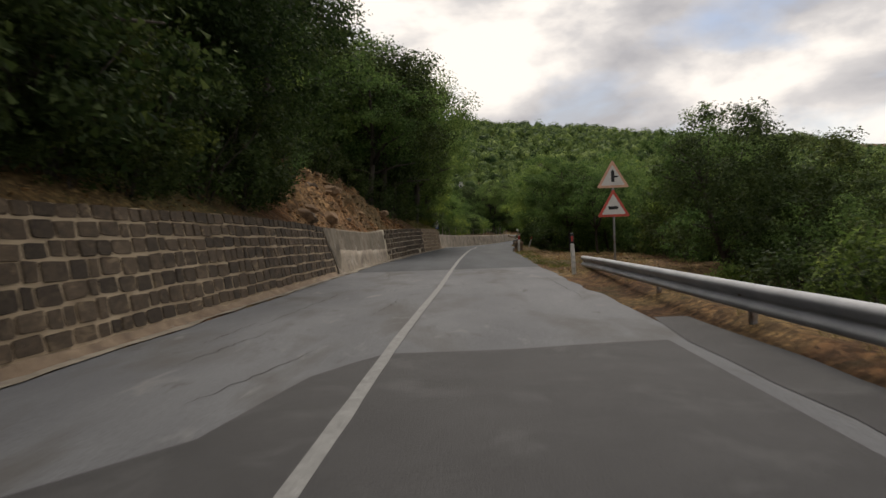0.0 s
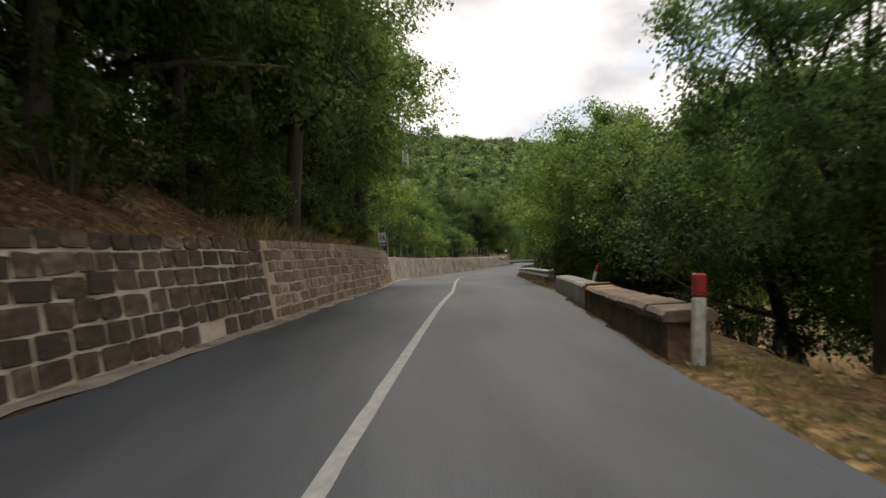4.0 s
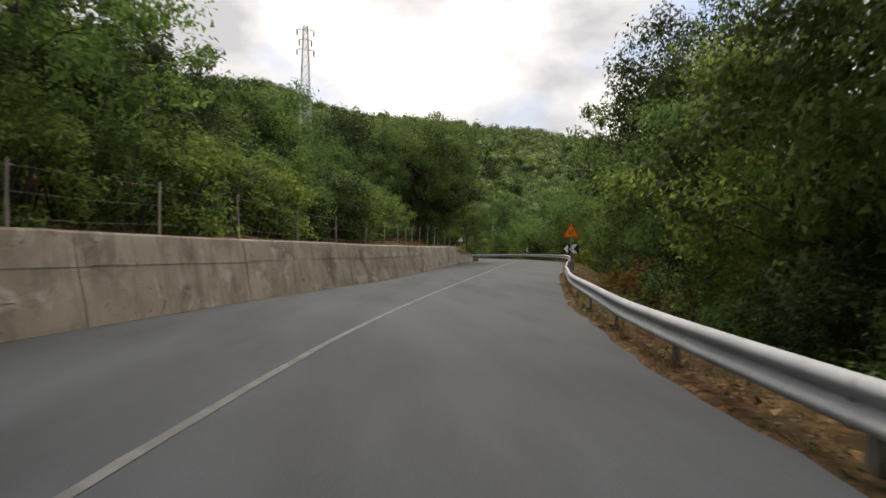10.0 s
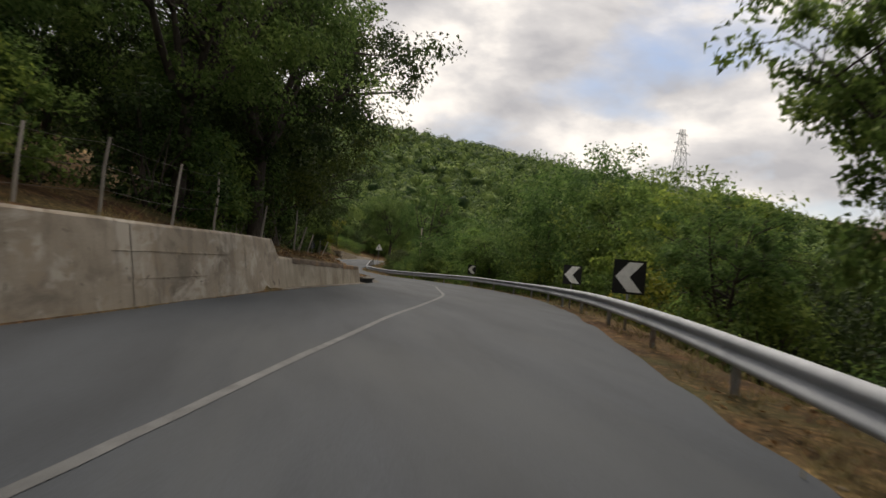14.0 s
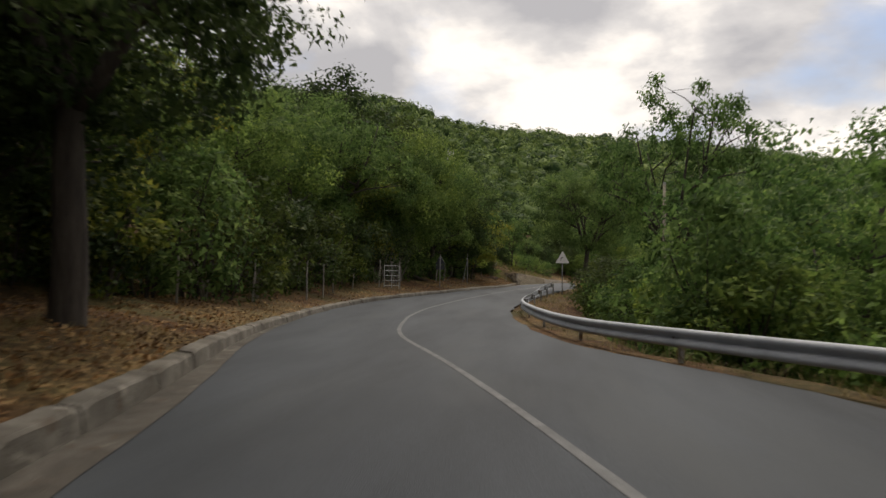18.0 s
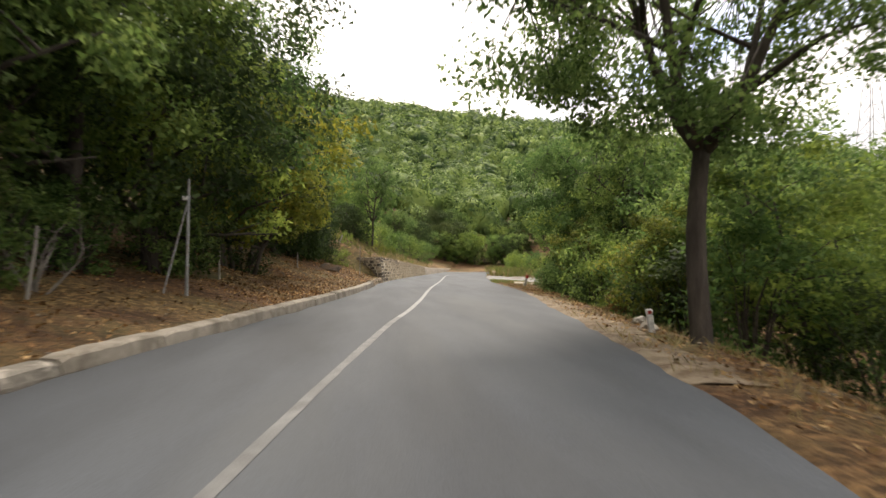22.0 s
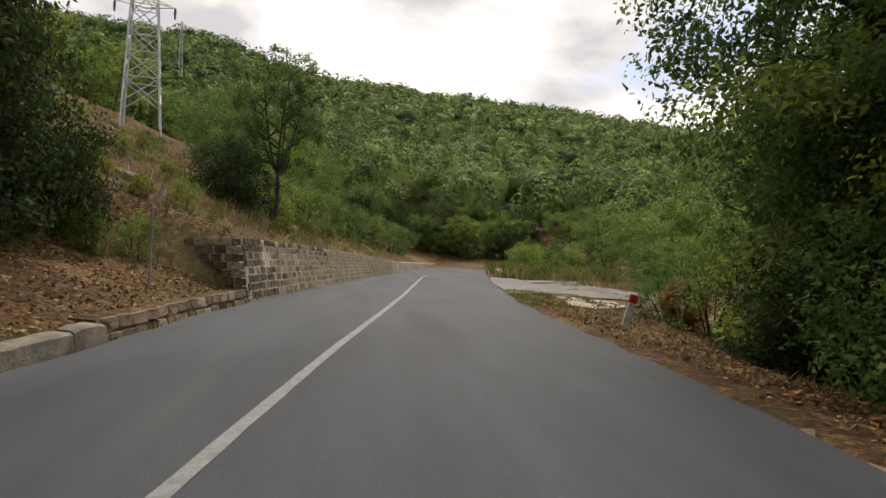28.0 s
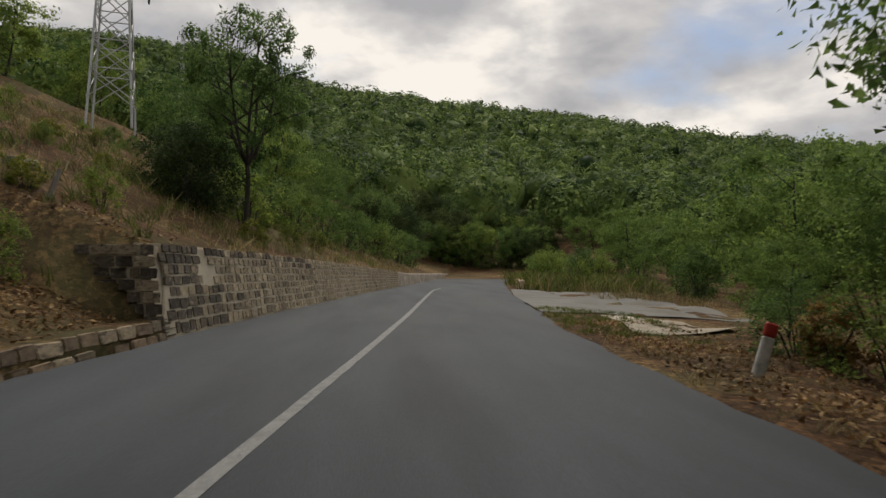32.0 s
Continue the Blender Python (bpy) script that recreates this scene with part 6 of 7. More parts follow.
        cl.append((c, o, radius * (rng.uniform(0.11, 0.21) if fork else rng.uniform(0.16, 0.32))))
    part("trunk", bm, M_BARK, ob, shade=True)
    me = crown_mesh("crown", rng, cl, leaves, size, spread, material, fine=fine)
    link_mesh("crown", me, None, ob)
    return ob


def shrub_template(name, seed, height, radius, material, label, clumps=40, leaves=72, size=0.122, category="shrub", fine=False):
    rng = np.random.default_rng(seed)
    ob = new(name)
    tagged(ob, label, category)
    bm = bmesh.new()
    cl = []
    for k in range(9):
        a, r = rng.uniform(0, 6.28), radius * rng.uniform(0.3, 0.9)
        h = height * rng.uniform(0.55, 0.95)
        p = [Vector((0.1 * math.cos(a), 0.1 * math.sin(a), -0.3)), Vector((r * 0.45 * math.cos(a), r * 0.45 * math.sin(a), h * 0.5)), Vector((r * math.cos(a + 0.3), r * math.sin(a + 0.3), h))]
        tube(bm, p, [0.03, 0.02, 0.006], 5)
    part("stem", bm, M_BARK, ob)
    for k in range(clumps):
        a, v = rng.uniform(0, 6.28), rng.random()
        z = height * (0.08 + 0.92 * v)
        rr = radius * math.sqrt(max(1 - (1.7 * (v - 0.42)) ** 2, 0.05)) * rng.uniform(0.35, 1.05)
        c = np.array([rr * math.cos(a), rr * math.sin(a), z])
        o = c / (np.linalg.norm(c) + 1e-9)
        cl.append((c, o, radius * rng.uniform(0.2, 0.36)))
    me = crown_mesh("crown", rng, cl, leaves, size, 1.0, material, 0.85, fine=fine)
    link_mesh("crown", me, None, ob)
    return ob


PLANTS = {}


def build_templates():
    P = PLANTS
    rows = (("oak_a", 1, 7.5, 3.2, 1.6, LEAF_MID, "leafy green oak at the roadside", 0.17, 90, 1),
            ("oak_b", 2, 8.5, 3.0, 2.2, LEAF_MID, "tall green oak with an uneven crown", 0.19, 95, 1),
            ("oak_c", 3, 6.5, 2.8, 1.2, LEAF_LIGHT, "young oak with light green leaves", 0.12, 85, 1),
            ("dark_a", 4, 7.5, 3.3, 0.9, LEAF_DARK, "dense dark evergreen oak over the bank", 0.2, 105, 1),
            ("dark_b", 5, 9.0, 3.4, 1.4, LEAF_DARK, "tall dense dark evergreen oak", 0.22, 110, 1),
            ("yellow", 6, 6.0, 2.4, 0.6, LEAF_YELLOW, "bushy maple with yellowing leaves", 0.1, 80, 2))
    for key, seed, height, radius, bare, leaf, label, thick, count, stems in rows:
        count = int(count * 1.45) if leaf is LEAF_DARK else count
        P[key] = tree_template("tree", seed, height, radius, bare, leaf, label, trunk_r=thick, clumps=count, leaves=108, size=0.152, stems=stems)
        P[key + "_near"] = tree_template("tree", seed + 80, height, radius, bare, leaf, label, trunk_r=thick, clumps=int(count * 1.05), leaves=185, size=0.118, stems=stems)
        P[key + "_back"] = tree_template("tree", seed + 40, height, radius, bare, leaf, label.replace("at the roadside", "in the wood"), trunk_r=thick, clumps=int(count * 0.8), leaves=72, size=0.2, stems=stems)
    P["open"] = tree_template("tree", 7, 7.0, 2.9, 2.0, LEAF_MID, "open-crowned oak with sky between its boughs", trunk_r=0.13, clumps=105, leaves=140, size=0.115, spread=0.95, fork=2.4)
    P["great"] = tree_template("tree", 11, 8.6, 4.1, 2.7, LEAF_MID, "spreading old oak with a stout dark trunk", trunk_r=0.19, clumps=250, leaves=190, size=0.105, spread=0.95, lean=0.0, fork=3.1, fine=True)
    P["great_dark"] = tree_template("tree", 13, 8.6, 4.3, 2.3, LEAF_DARK, "large shady oak with a stout dark trunk", trunk_r=0.26, clumps=190, leaves=150, size=0.13, spread=0.95, lean=0.0, fork=3.0)
    P["dark_near"] = tree_template("tree", 44, 7.5, 3.3, 0.9, LEAF_DARK, "dense dark evergreen oak beside the lay-by", trunk_r=0.2, clumps=150, leaves=190, size=0.115)
    P["bush_near"] = shrub_template("evergreen_shrub", 52, 2.5, 1.6, LEAF_DARK, "dark dense evergreen shrub with small leaves", clumps=64, leaves=120, size=0.098)
    P["bush_near_mid"] = shrub_template("shrub", 53, 2.4, 1.5, LEAF_MID, "green leafy shrub with small leaves on the verge", clumps=46, leaves=110, size=0.085)
    P["bush_mid"] = shrub_template("shrub", 21, 2.4, 1.5, LEAF_MID, "green leafy shrub growing at the roadside")
    P["bush_dark"] = shrub_template("evergreen_shrub", 22, 2.6, 1.6, LEAF_DARK, "dark dense evergreen shrub on the bank")
    P["bush_light"] = shrub_template("shrub", 23, 2.6, 1.5, LEAF_LIGHT, "light green leafy shrub on the slope")
    P["bush_rust"] = shrub_template("shrub", 25, 1.9, 1.2, LEAF_RUST, "rust-brown withering shrub among green ones")
    P["bush_broom"] = shrub_template("broom_shrub", 27, 2.2, 1.3, LEAF_BROOM, "straw-yellow broom shrub with thin dry twigs")
    P["bush_yellow"] = shrub_template("broom_shrub", 24, 2.2, 1.3, LEAF_YELLOW, "yellow-green broom shrub with thin twigs")


def bare_shrub(s, d, k):
    """A leafless shrub of crooked grey twigs."""
    rng = random.Random(int(s * 31))
    ob = thing("bare_shrub", terrain(s, d), "leafless grey shrub with crooked dead twigs", "shrub", group="dead shrubs on the left bank")
    for st in range(5):
        bm = bmesh.new()
        a = rng.uniform(0, 6.28)
        p, r = Vector((0.08 * math.cos(a), 0.08 * math.sin(a), -0.15)), 0.034 * k
        line, radii = [p.copy()], [r]
        step = Vector((0.35 * math.cos(a), 0.35 * math.sin(a), 0.75)).normalized()
        for i in range(6):
            step = (step + Vector((rng.uniform(-0.4, 0.4), rng.uniform(-0.4, 0.4), rng.uniform(-0.1, 0.2)))).normalized()
            p = p + step * 0.32 * k
            line.append(p.copy())
            radii.append(max(r * (1 - i / 6.5), 0.004))
            if i > 0:
                for t in range(2):
                    q = p + Vector((rng.uniform(-1, 1), rng.uniform(-1, 1), rng.uniform(0.0, 0.9))) * 0.4 * k
                    tube(bm, [p, p.lerp(q, 0.5) + Vector((0, 0, 0.03)), q], [radii[-1] * 0.6, radii[-1] * 0.4, 0.003], 4)
        tube(bm, line, radii, 5)
        part("branch", bm, M_DEADWOOD, ob)


USED = set()


def plant(kind, s, d, scale=1.0, turn=None, sink=0.1, stretch=1.0):
    g = terrain(s, d)
    rng = random.Random(int(s * 97 + d * 13))
    t = rng.uniform(0, 6.28) if turn is None else turn
    m = Matrix.Translation(g - Vector((0, 0, sink))) @ Matrix.Rotation(t, 4, "Z") @ Matrix.Rotation(rng.uniform(-0.05, 0.05), 4, "X") @ Matrix.Diagonal((scale, scale, scale * stretch, 1))
    if kind not in USED:
        USED.add(kind)
        PLANTS[kind].matrix_world = m
        return PLANTS[kind]
    ob = copy_thing(PLANTS[kind], Matrix.Identity(4))
    ob.matrix_world = m
    return ob


def grove(seed, s0, s1, d0, d1, step, kinds, lo, hi, skip=None, stretch=1.0, back=False):
    """Plants of several kinds spread along a stretch."""
    rng = random.Random(seed)
    s = s0
    while s < s1:
        q, d = s + rng.uniform(-0.35, 0.35) * step, rng.uniform(d0, d1)
        edge = LEFT(q) - wall_setback(q) - 0.9 if d < 0 else RIGHT(q) + 1.0
        if q < 301:
            d = min(d, edge) if d < 0 else max(d, edge)
        if not (skip and skip(q, d)):
            kind = rng.choice(kinds)
            plant(kind + "_back" if back and kind + "_back" in PLANTS else kind, q, d, rng.uniform(lo, hi), stretch=stretch * rng.uniform(0.92, 1.1))
        s += step * rng.uniform(0.75, 1.25)


def build_plants():
    build_templates()
    D = ["dark_a", "dark_b"]
    # left: dark wood over the stone wall
    grove(1, -16, 22, -8.2, -6.6, 3.0, D, 0.8, 1.0)
    grove(2, -14, 46, -13, -10.5, 5.0, D, 1.0, 1.3, back=True)
    grove(44, 19, 47, -9.8, -8.6, 2.2, ["bush_dark", "bush_dark", "bush_mid"], 0.9, 1.3, back=True)
    grove(45, 20, 46, -10.4, -9.2, 4.2, ["oak_a", "oak_b"], 0.8, 1.0, back=True)
    grove(3, -12, 18.2, -6.3, -5.6, 1.5, ["bush_dark", "bush_near", "bush_dark"], 0.8, 1.25)
    grove(57, -10, 17.6, -5.75, -5.4, 1.6, ["bush_dark", "bush_near"], 0.4, 0.65)
    for q, d, k in ((26.0, -7.6, 0.7), (29.4, -8.2, 0.8), (32.6, -7.6, 0.75), (35.2, -6.9, 0.8), (37.2, -6.0, 0.8), (39.0, -5.5, 0.75), (34.0, -8.4, 1.0)):
        plant("bush_dark" if q > 31 else "bush_mid", q, d, k)
    grove(4, 40, 46, -6.7, -5.6, 3.2, ["dark_b", "oak_b", "oak_a"], 1.1, 1.3)
    grove(77, 46.5, 52, -6.7, -5.6, 2.8, ["oak_b_near", "oak_a_near"], 1.15, 1.35)
    grove(68, 52, 67, -6.6, -5.6, 2.8, ["oak_a_near", "oak_c_near", "oak_b_near"], 1.3, 1.5)
    grove(69, 57, 64, -6.3, -5.5, 1.0, ["bush_mid", "bush_dark", "bush_yellow", "bush_mid"], 0.45, 0.8)
    grove(73, 56, 69, -5.7, -5.0, 0.75, ["bush_mid", "bush_yellow", "bush_dark", "bush_yellow"], 0.26, 0.48)
    grove(71, 64, 70.4, -7.0, -6.3, 1.0, ["bush_mid", "bush_dark", "bush_yellow", "bush_mid"], 0.45, 0.8)
    grove(70, 60, 72, -9.6, -8.2, 1.7, ["bush_dark", "bush_mid", "dark_a"], 0.8, 1.1, back=True)
    grove(5, 42, 61, -6.2, -5.4, 1.5, ["bush_dark", "bush_mid"], 0.55, 0.95)
    grove(6, 46, 74, -12, -9.5, 4.8, ["dark_b", "oak_b"], 1.2, 1.45, back=True)
    # behind the concrete wall
    grove(7, 75.5, 95, -10.2, -8.9, 2.3, ["bush_mid", "bush_light", "bush_dark", "oak_c"], 0.95, 1.3)
    grove(51, 95, 128, -10.2, -8.9, 2.2, ["bush_mid", "bush_light", "bush_mid", "bush_dark"], 0.95, 1.25)
    grove(8, 73, 83, -12.6, -11.2, 3.2, ["oak_c", "oak_a", "dark_a"], 0.8, 1.0)
    grove(50, 83, 93, -13.0, -11.2, 3.2, ["oak_c", "oak_a", "dark_a"], 0.65, 0.85)
    grove(47, 92, 110, -13.2, -11.4, 3.2, ["oak_c", "oak_a", "dark_a"], 0.68, 0.9)
    grove(58, 110, 127, -13.2, -11.4, 3.2, ["oak_c", "oak_a", "dark_a"], 0.62, 0.8)
    grove(56, 75.5, 128, -8.6, -7.9, 1.7, ["bush_mid", "bush_light", "bush_mid", "bush_dark"], 0.8, 1.15)
    grove(9, 74, 84, -19, -16, 5.0, ["oak_c", "oak_a", "dark_a"], 0.9, 1.2, back=True)
    grove(48, 92, 126, -19, -16, 5.0, ["oak_c", "oak_a", "dark_a"], 0.55, 0.72, back=True)
    plant("open", 99, -12.0, 0.72)
    plant("great", 132.5, -6.8, 1.2, turn=1.2)
    plant("oak_b", 126.5, -9.6, 0.7)
    plant("great_dark", 138.5, -6.0, 1.2)
    plant("dark_b_near", 144.0, -5.9, 1.25)
    grove(10, 128, 150, -13, -11, 3.6, D, 0.9, 1.1, back=True)
    grove(11, 131, 152, -7.6, -6.4, 1.9, ["bush_dark", "bush_dark", "bush_mid"], 0.9, 1.4)
    plant("great_dark", 163.6, -5.75, 1.05, turn=1.0)
    grove(53, 150, 167, -10.2, -8.9, 2.0, ["dark_a", "dark_b", "bush_dark"], 0.8, 1.1)
    grove(74, 153, 170, -9.4, -8.5, 1.3, ["bush_dark", "dark_a", "bush_dark"], 1.0, 1.3)
    grove(12, 150, 166, -11.5, -9.5, 3.4, ["dark_b", "oak_a"], 0.85, 1.05)
    grove(13, 169, 200, -8.7, -7.9, 2.0, ["bush_mid", "bush_yellow", "bush_dark", "bush_dark"], 1.15, 1.6)
    grove(14, 171, 202, -11.8, -9.9, 3.0, ["oak_c_near", "yellow", "oak_a_near"], 1.05, 1.3)
    plant("open", 190.5, -9.5, 1.45)
    plant("oak_b", 195.5, -9.4, 1.05)
    grove(15, 198, 219, -8.6, -7.6, 3.2, ["oak_a_near", "oak_b_near", "oak_c_near"], 1.15, 1.35)
    grove(16, 197, 221, -8.2, -7.4, 2.0, ["bush_dark", "bush_mid"], 0.6, 1.0)
    grove(62, 196, 216, -11.0, -9.6, 2.0, ["bush_dark", "bush_dark", "dark_a"], 0.9, 1.2, back=True)
    grove(17, 196, 222, -14, -12, 4.4, ["oak_a", "dark_b"], 1.2, 1.5, back=True)
    plant("yellow", 219.5, -7.6, 1.25)
    plant("yellow", 222.6, -8.3, 1.15)
    plant("oak_b", 223.8, -10.2, 1.2)
    plant("dark_b", 213.0, -7.6, 1.1)
    plant("oak_b", 226.0, -9.6, 0.9)
    plant("dark_a", 229.5, -8.9, 0.85)
    plant("dark_near", 233.6, -9.7, 0.92, stretch=1.45)
    for q, d, k, up in ((234.0, -8.7, 1.15, 1.7), (232.6, -8.2, 1.0, 1.3), (231.0, -8.6, 1.1, 1.5), (233.2, -10.4, 1.3, 1.8), (235.2, -8.2, 0.85, 1.3)):
        plant("bush_near", q, d, k, stretch=up)
    # last bank
    for k, s, d, sc in (("bush_near", 246.6, -7.9, 1.0), ("bush_near", 247.8, -8.6, 0.95), ("bush_light", 249.5, -7.2, 0.8),
                        ("bush_mid", 252.0, -7.8, 0.9), ("bush_light", 255.5, -7.0, 0.8), ("bush_mid", 258.0, -8.2, 1.0), ("bush_light", 262.0, -7.0, 0.9), ("bush_mid", 266.0, -6.5, 0.9),
                        ("bush_light", 270.0, -6.2, 1.0), ("bush_mid", 274.0, -5.6, 1.0), ("bush_light", 278.0, -5.4, 1.1), ("bush_mid", 283.0, -4.8, 1.1), ("bush_light", 288.0, -4.2, 1.1),
                        ("bush_yellow", 246.8, -6.1, 0.35), ("bush_yellow", 251.0, -6.0, 0.35), ("bush_yellow", 254.2, -5.7, 0.4), ("bush_yellow", 236.6, -8.2, 0.4), ("bush_mid", 258.5, -16.5, 0.45), ("bush_mid", 263.0, -17.5, 0.4)):
        plant(k, s, d, sc)
    grove(52, 236, 264, -17, -6.8, 1.1, ["bush_yellow", "bush_yellow", "bush_mid", "bush_light"], 0.2, 0.42)
    grove(76, 235.4, 241, -10.5, -7.2, 0.55, ["bush_yellow", "bush_mid", "bush_near_mid", "bush_yellow"], 0.2, 0.42)
    plant("open", 247.2, -6.3, 0.74, stretch=1.4)
    plant("oak_c", 255.0, -9.6, 0.6)
    grove(18, 256, 296, -13, -10, 4.0, ["oak_c", "oak_a"], 0.6, 0.85)
    grove(19, 232, 300, -34, -26, 5.0, ["bush_mid", "oak_c", "bush_light"], 0.8, 1.1, skip=lambda s, d: 255 < s < 272 and d > -30, back=True)
    # right: the dark mass beyond the first guardrail
    grove(20, 11, 20, 9.0, 11.0, 2.6, ["dark_a", "oak_a", "dark_a"], 0.58, 0.68)
    plant("dark_a", 23.0, 8.4, 0.72)
    plant("dark_a", 20.8, 9.8, 0.7)
    grove(65, 24, 31, 11.0, 13.0, 2.8, ["dark_a", "oak_a", "dark_a"], 0.66, 0.78)
    plant("open", 32.2, 10.4, 1.1, turn=0.6)
    plant("open", 34.6, 11.8, 1.0, turn=2.2)
    grove(66, 34, 46, 9.5, 11.5, 3.3, ["oak_c", "oak_a", "dark_a"], 0.65, 0.85)
    grove(21, -14, 30, 11.0, 15.0, 4.6, ["dark_a", "dark_b", "oak_b"], 0.5, 0.6, back=True)
    grove(22, -8, 20, 6.0, 8.0, 2.6, ["bush_dark", "bush_mid"], 0.7, 1.0)
    grove(23, 24, 42, 8.2, 9.4, 2.2, ["bush_dark", "bush_mid"], 0.7, 1.05)
    plant("great", 42.6, 5.4, 0.76)
    plant("open", 36.2, 6.2, 0.62)
    plant("oak_a_near", 37.6, 8.6, 0.8)
    grove(24, 42, 60, 6.4, 8.2, 3.4, ["oak_a_near", "oak_c_near", "dark_a_near"], 0.85, 1.02)
    grove(25, 56, 64, 5.6, 7.4, 3.6, ["oak_a_near", "oak_c_near"], 0.98, 1.15)
    grove(54, 64, 84, 5.6, 7.0, 3.4, ["oak_a_near", "oak_b_near", "oak_c_near"], 1.25, 1.45)
    grove(49, 84, 92, 5.8, 6.9, 3.4, ["oak_a_near", "oak_b_near", "oak_b_near"], 1.15, 1.35, stretch=1.12)
    grove(78, 94, 108, 5.8, 6.9, 3.2, ["oak_a_near", "oak_b_near", "oak_c_near"], 0.98, 1.12)
    plant("open", 115.6, 6.4, 1.25, stretch=1.3)
    plant("open", 111.0, 9.4, 1.3, stretch=1.3, turn=2.0)
    plant("dark_b_near", 108.6, 7.6, 1.3, stretch=1.1)
    plant("dark_b", 113.0, 9.0, 1.4)
    grove(26, 58, 90, 10, 13, 4.6, ["oak_b", "dark_b"], 1.1, 1.35, back=True)
    grove(79, 92, 116, 10, 13, 4.6, ["oak_b", "dark_b"], 0.85, 1.0, back=True)
    grove(27, 57, 116, 4.2, 5.2, 2.2, ["bush_near_mid", "bush_near", "bush_yellow"], 0.55, 0.95)
    plant("dark_b_near", 91, 7.0, 1.1)
    for q, d, k in ((101.0, 3.9, 0.7), (103.4, 4.3, 0.9), (106.0, 4.0, 0.65), (110.5, 4.6, 0.8), (97.0, 4.2, 0.6), (236.0, 5.2, 0.5), (216.5, 4.6, 0.45)):
        plant("bush_rust", q, d, k)
    for q, d, k in ((192.6, -7.4, 1.0), (194.4, -7.0, 1.2), (196.6, -7.3, 1.1), (177.0, -7.3, 0.8), (173.2, -7.6, 0.9), (134.2, -5.8, 0.5), (137.4, -5.2, 0.5), (207.5, -7.0, 0.8)):
        bare_shrub(q, d, k)
    plant("open", 123.4, 6.8, 1.12, stretch=1.15)
    plant("open", 120.2, 8.8, 1.3, stretch=1.4)
    grove(72, 112, 142, 15, 19, 3.4, ["dark_a", "oak_a"], 1.0, 1.25, back=True)
    plant("open", 128.7, 6.5, 0.62)
    plant("open", 125.5, 9.4, 1.2, stretch=1.4)
    grove(28, 117, 138, 6.2, 8.4, 2.5, ["bush_mid", "bush_yellow", "bush_light"], 0.7, 1.1)
    grove(61, 110, 136, 10.5, 13.5, 3.0, ["dark_a", "oak_a", "dark_a"], 0.75, 0.95, back=True)
    plant("open", 133.5, 8.6, 0.7)
    plant("great", 137.5, 10.2, 0.72)
    grove(29, 138, 145, 9.4, 11.6, 2.9, ["oak_c", "oak_a", "oak_c"], 1.05, 1.3)
    grove(59, 145, 160, 9.8, 11.8, 2.9, ["oak_c", "oak_a", "oak_c"], 1.2, 1.4)
    grove(60, 160, 176, 9.4, 11.6, 2.9, ["oak_c", "oak_a", "oak_c"], 1.05, 1.3)
    grove(30, 138, 168, 8.0, 9.4, 2.2, ["bush_mid", "bush_light"], 0.9, 1.3)
    grove(31, 140, 190, 16, 22, 4.6, ["oak_c", "oak_a"], 1.1, 1.4, back=True)
    plant("open", 163.0, 9.2, 0.95)
    plant("open", 186.0, 10.0, 0.9)
    plant("open", 182.0, 7.6, 1.15, stretch=1.35)
    plant("bush_mid", 169.0, 5.3, 1.3, stretch=1.4)
    plant("bush_light", 171.4, 6.6, 1.2, stretch=1.35)
    grove(32, 168, 184, 5.2, 6.8, 2.0, ["bush_light", "bush_mid", "bush_light"], 1.0, 1.35)
    grove(75, 184, 198, 5.0, 6.6, 1.9, ["bush_near", "bush_dark", "bush_near_mid"], 1.0, 1.3)
    grove(33, 168, 200, 8.5, 11.5, 3.2, ["oak_c", "bush_light", "bush_mid"], 0.7, 1.0)
    plant("great", 208.4, 4.05, 1.16, turn=2.6)
    grove(34, 210, 222, 4.9, 6.2, 2.1, ["bush_mid", "bush_dark", "bush_light"], 0.8, 1.15)
    grove(64, 222, 233, 4.9, 6.2, 1.9, ["bush_near_mid", "bush_near_mid", "bush_near"], 0.8, 1.15)
    plant("yellow", 214.0, 5.4, 0.6)
    plant("yellow", 226.8, 5.6, 0.68)
    grove(35, 222, 236, 7.2, 9.0, 3.2, ["open", "oak_c_near", "open"], 1.05, 1.25)
    grove(63, 211, 222, 7.0, 9.0, 3.2, ["oak_a", "oak_c", "oak_b"], 0.8, 0.95)
    grove(36, 214, 238, 11.5, 15, 4.0, ["oak_a", "oak_b"], 0.9, 1.1, back=True)
    grove(67, 203, 214, 6.8, 8.6, 1.9, ["bush_dark", "bush_mid"], 0.6, 0.9)
    for q, d, k in ((200.4, 5.0, 0.62), (201.8, 4.6, 0.7), (203.2, 5.3, 0.75), (204.6, 6.2, 0.8), (202.6, 6.8, 0.85), (199.6, 6.4, 0.7)):
        plant("bush_broom", q, d, k * 1.15)
    plant("oak_a_near", 231.6, 7.5, 0.9, stretch=1.12)
    plant("great", 230.4, 7.0, 1.0, stretch=1.06)
    plant("oak_b", 234.0, 7.6, 0.9)
    grove(37, 230, 238, 5.0, 5.9, 1.9, ["bush_near", "bush_near_mid"], 0.55, 0.8)
    plant("oak_c", 240.4, 6.6, 0.33)
    grove(38, 246, 290, 11.5, 15.5, 3.4, ["bush_light", "bush_mid", "oak_c"], 0.9, 1.25)
    grove(39, 252, 296, 16, 24, 4.2, ["oak_c", "oak_a"], 0.6, 0.8, back=True)
    grove(40, 274, 300, 7.0, 10.0, 2.6, ["bush_light", "bush_mid"], 0.9, 1.2)
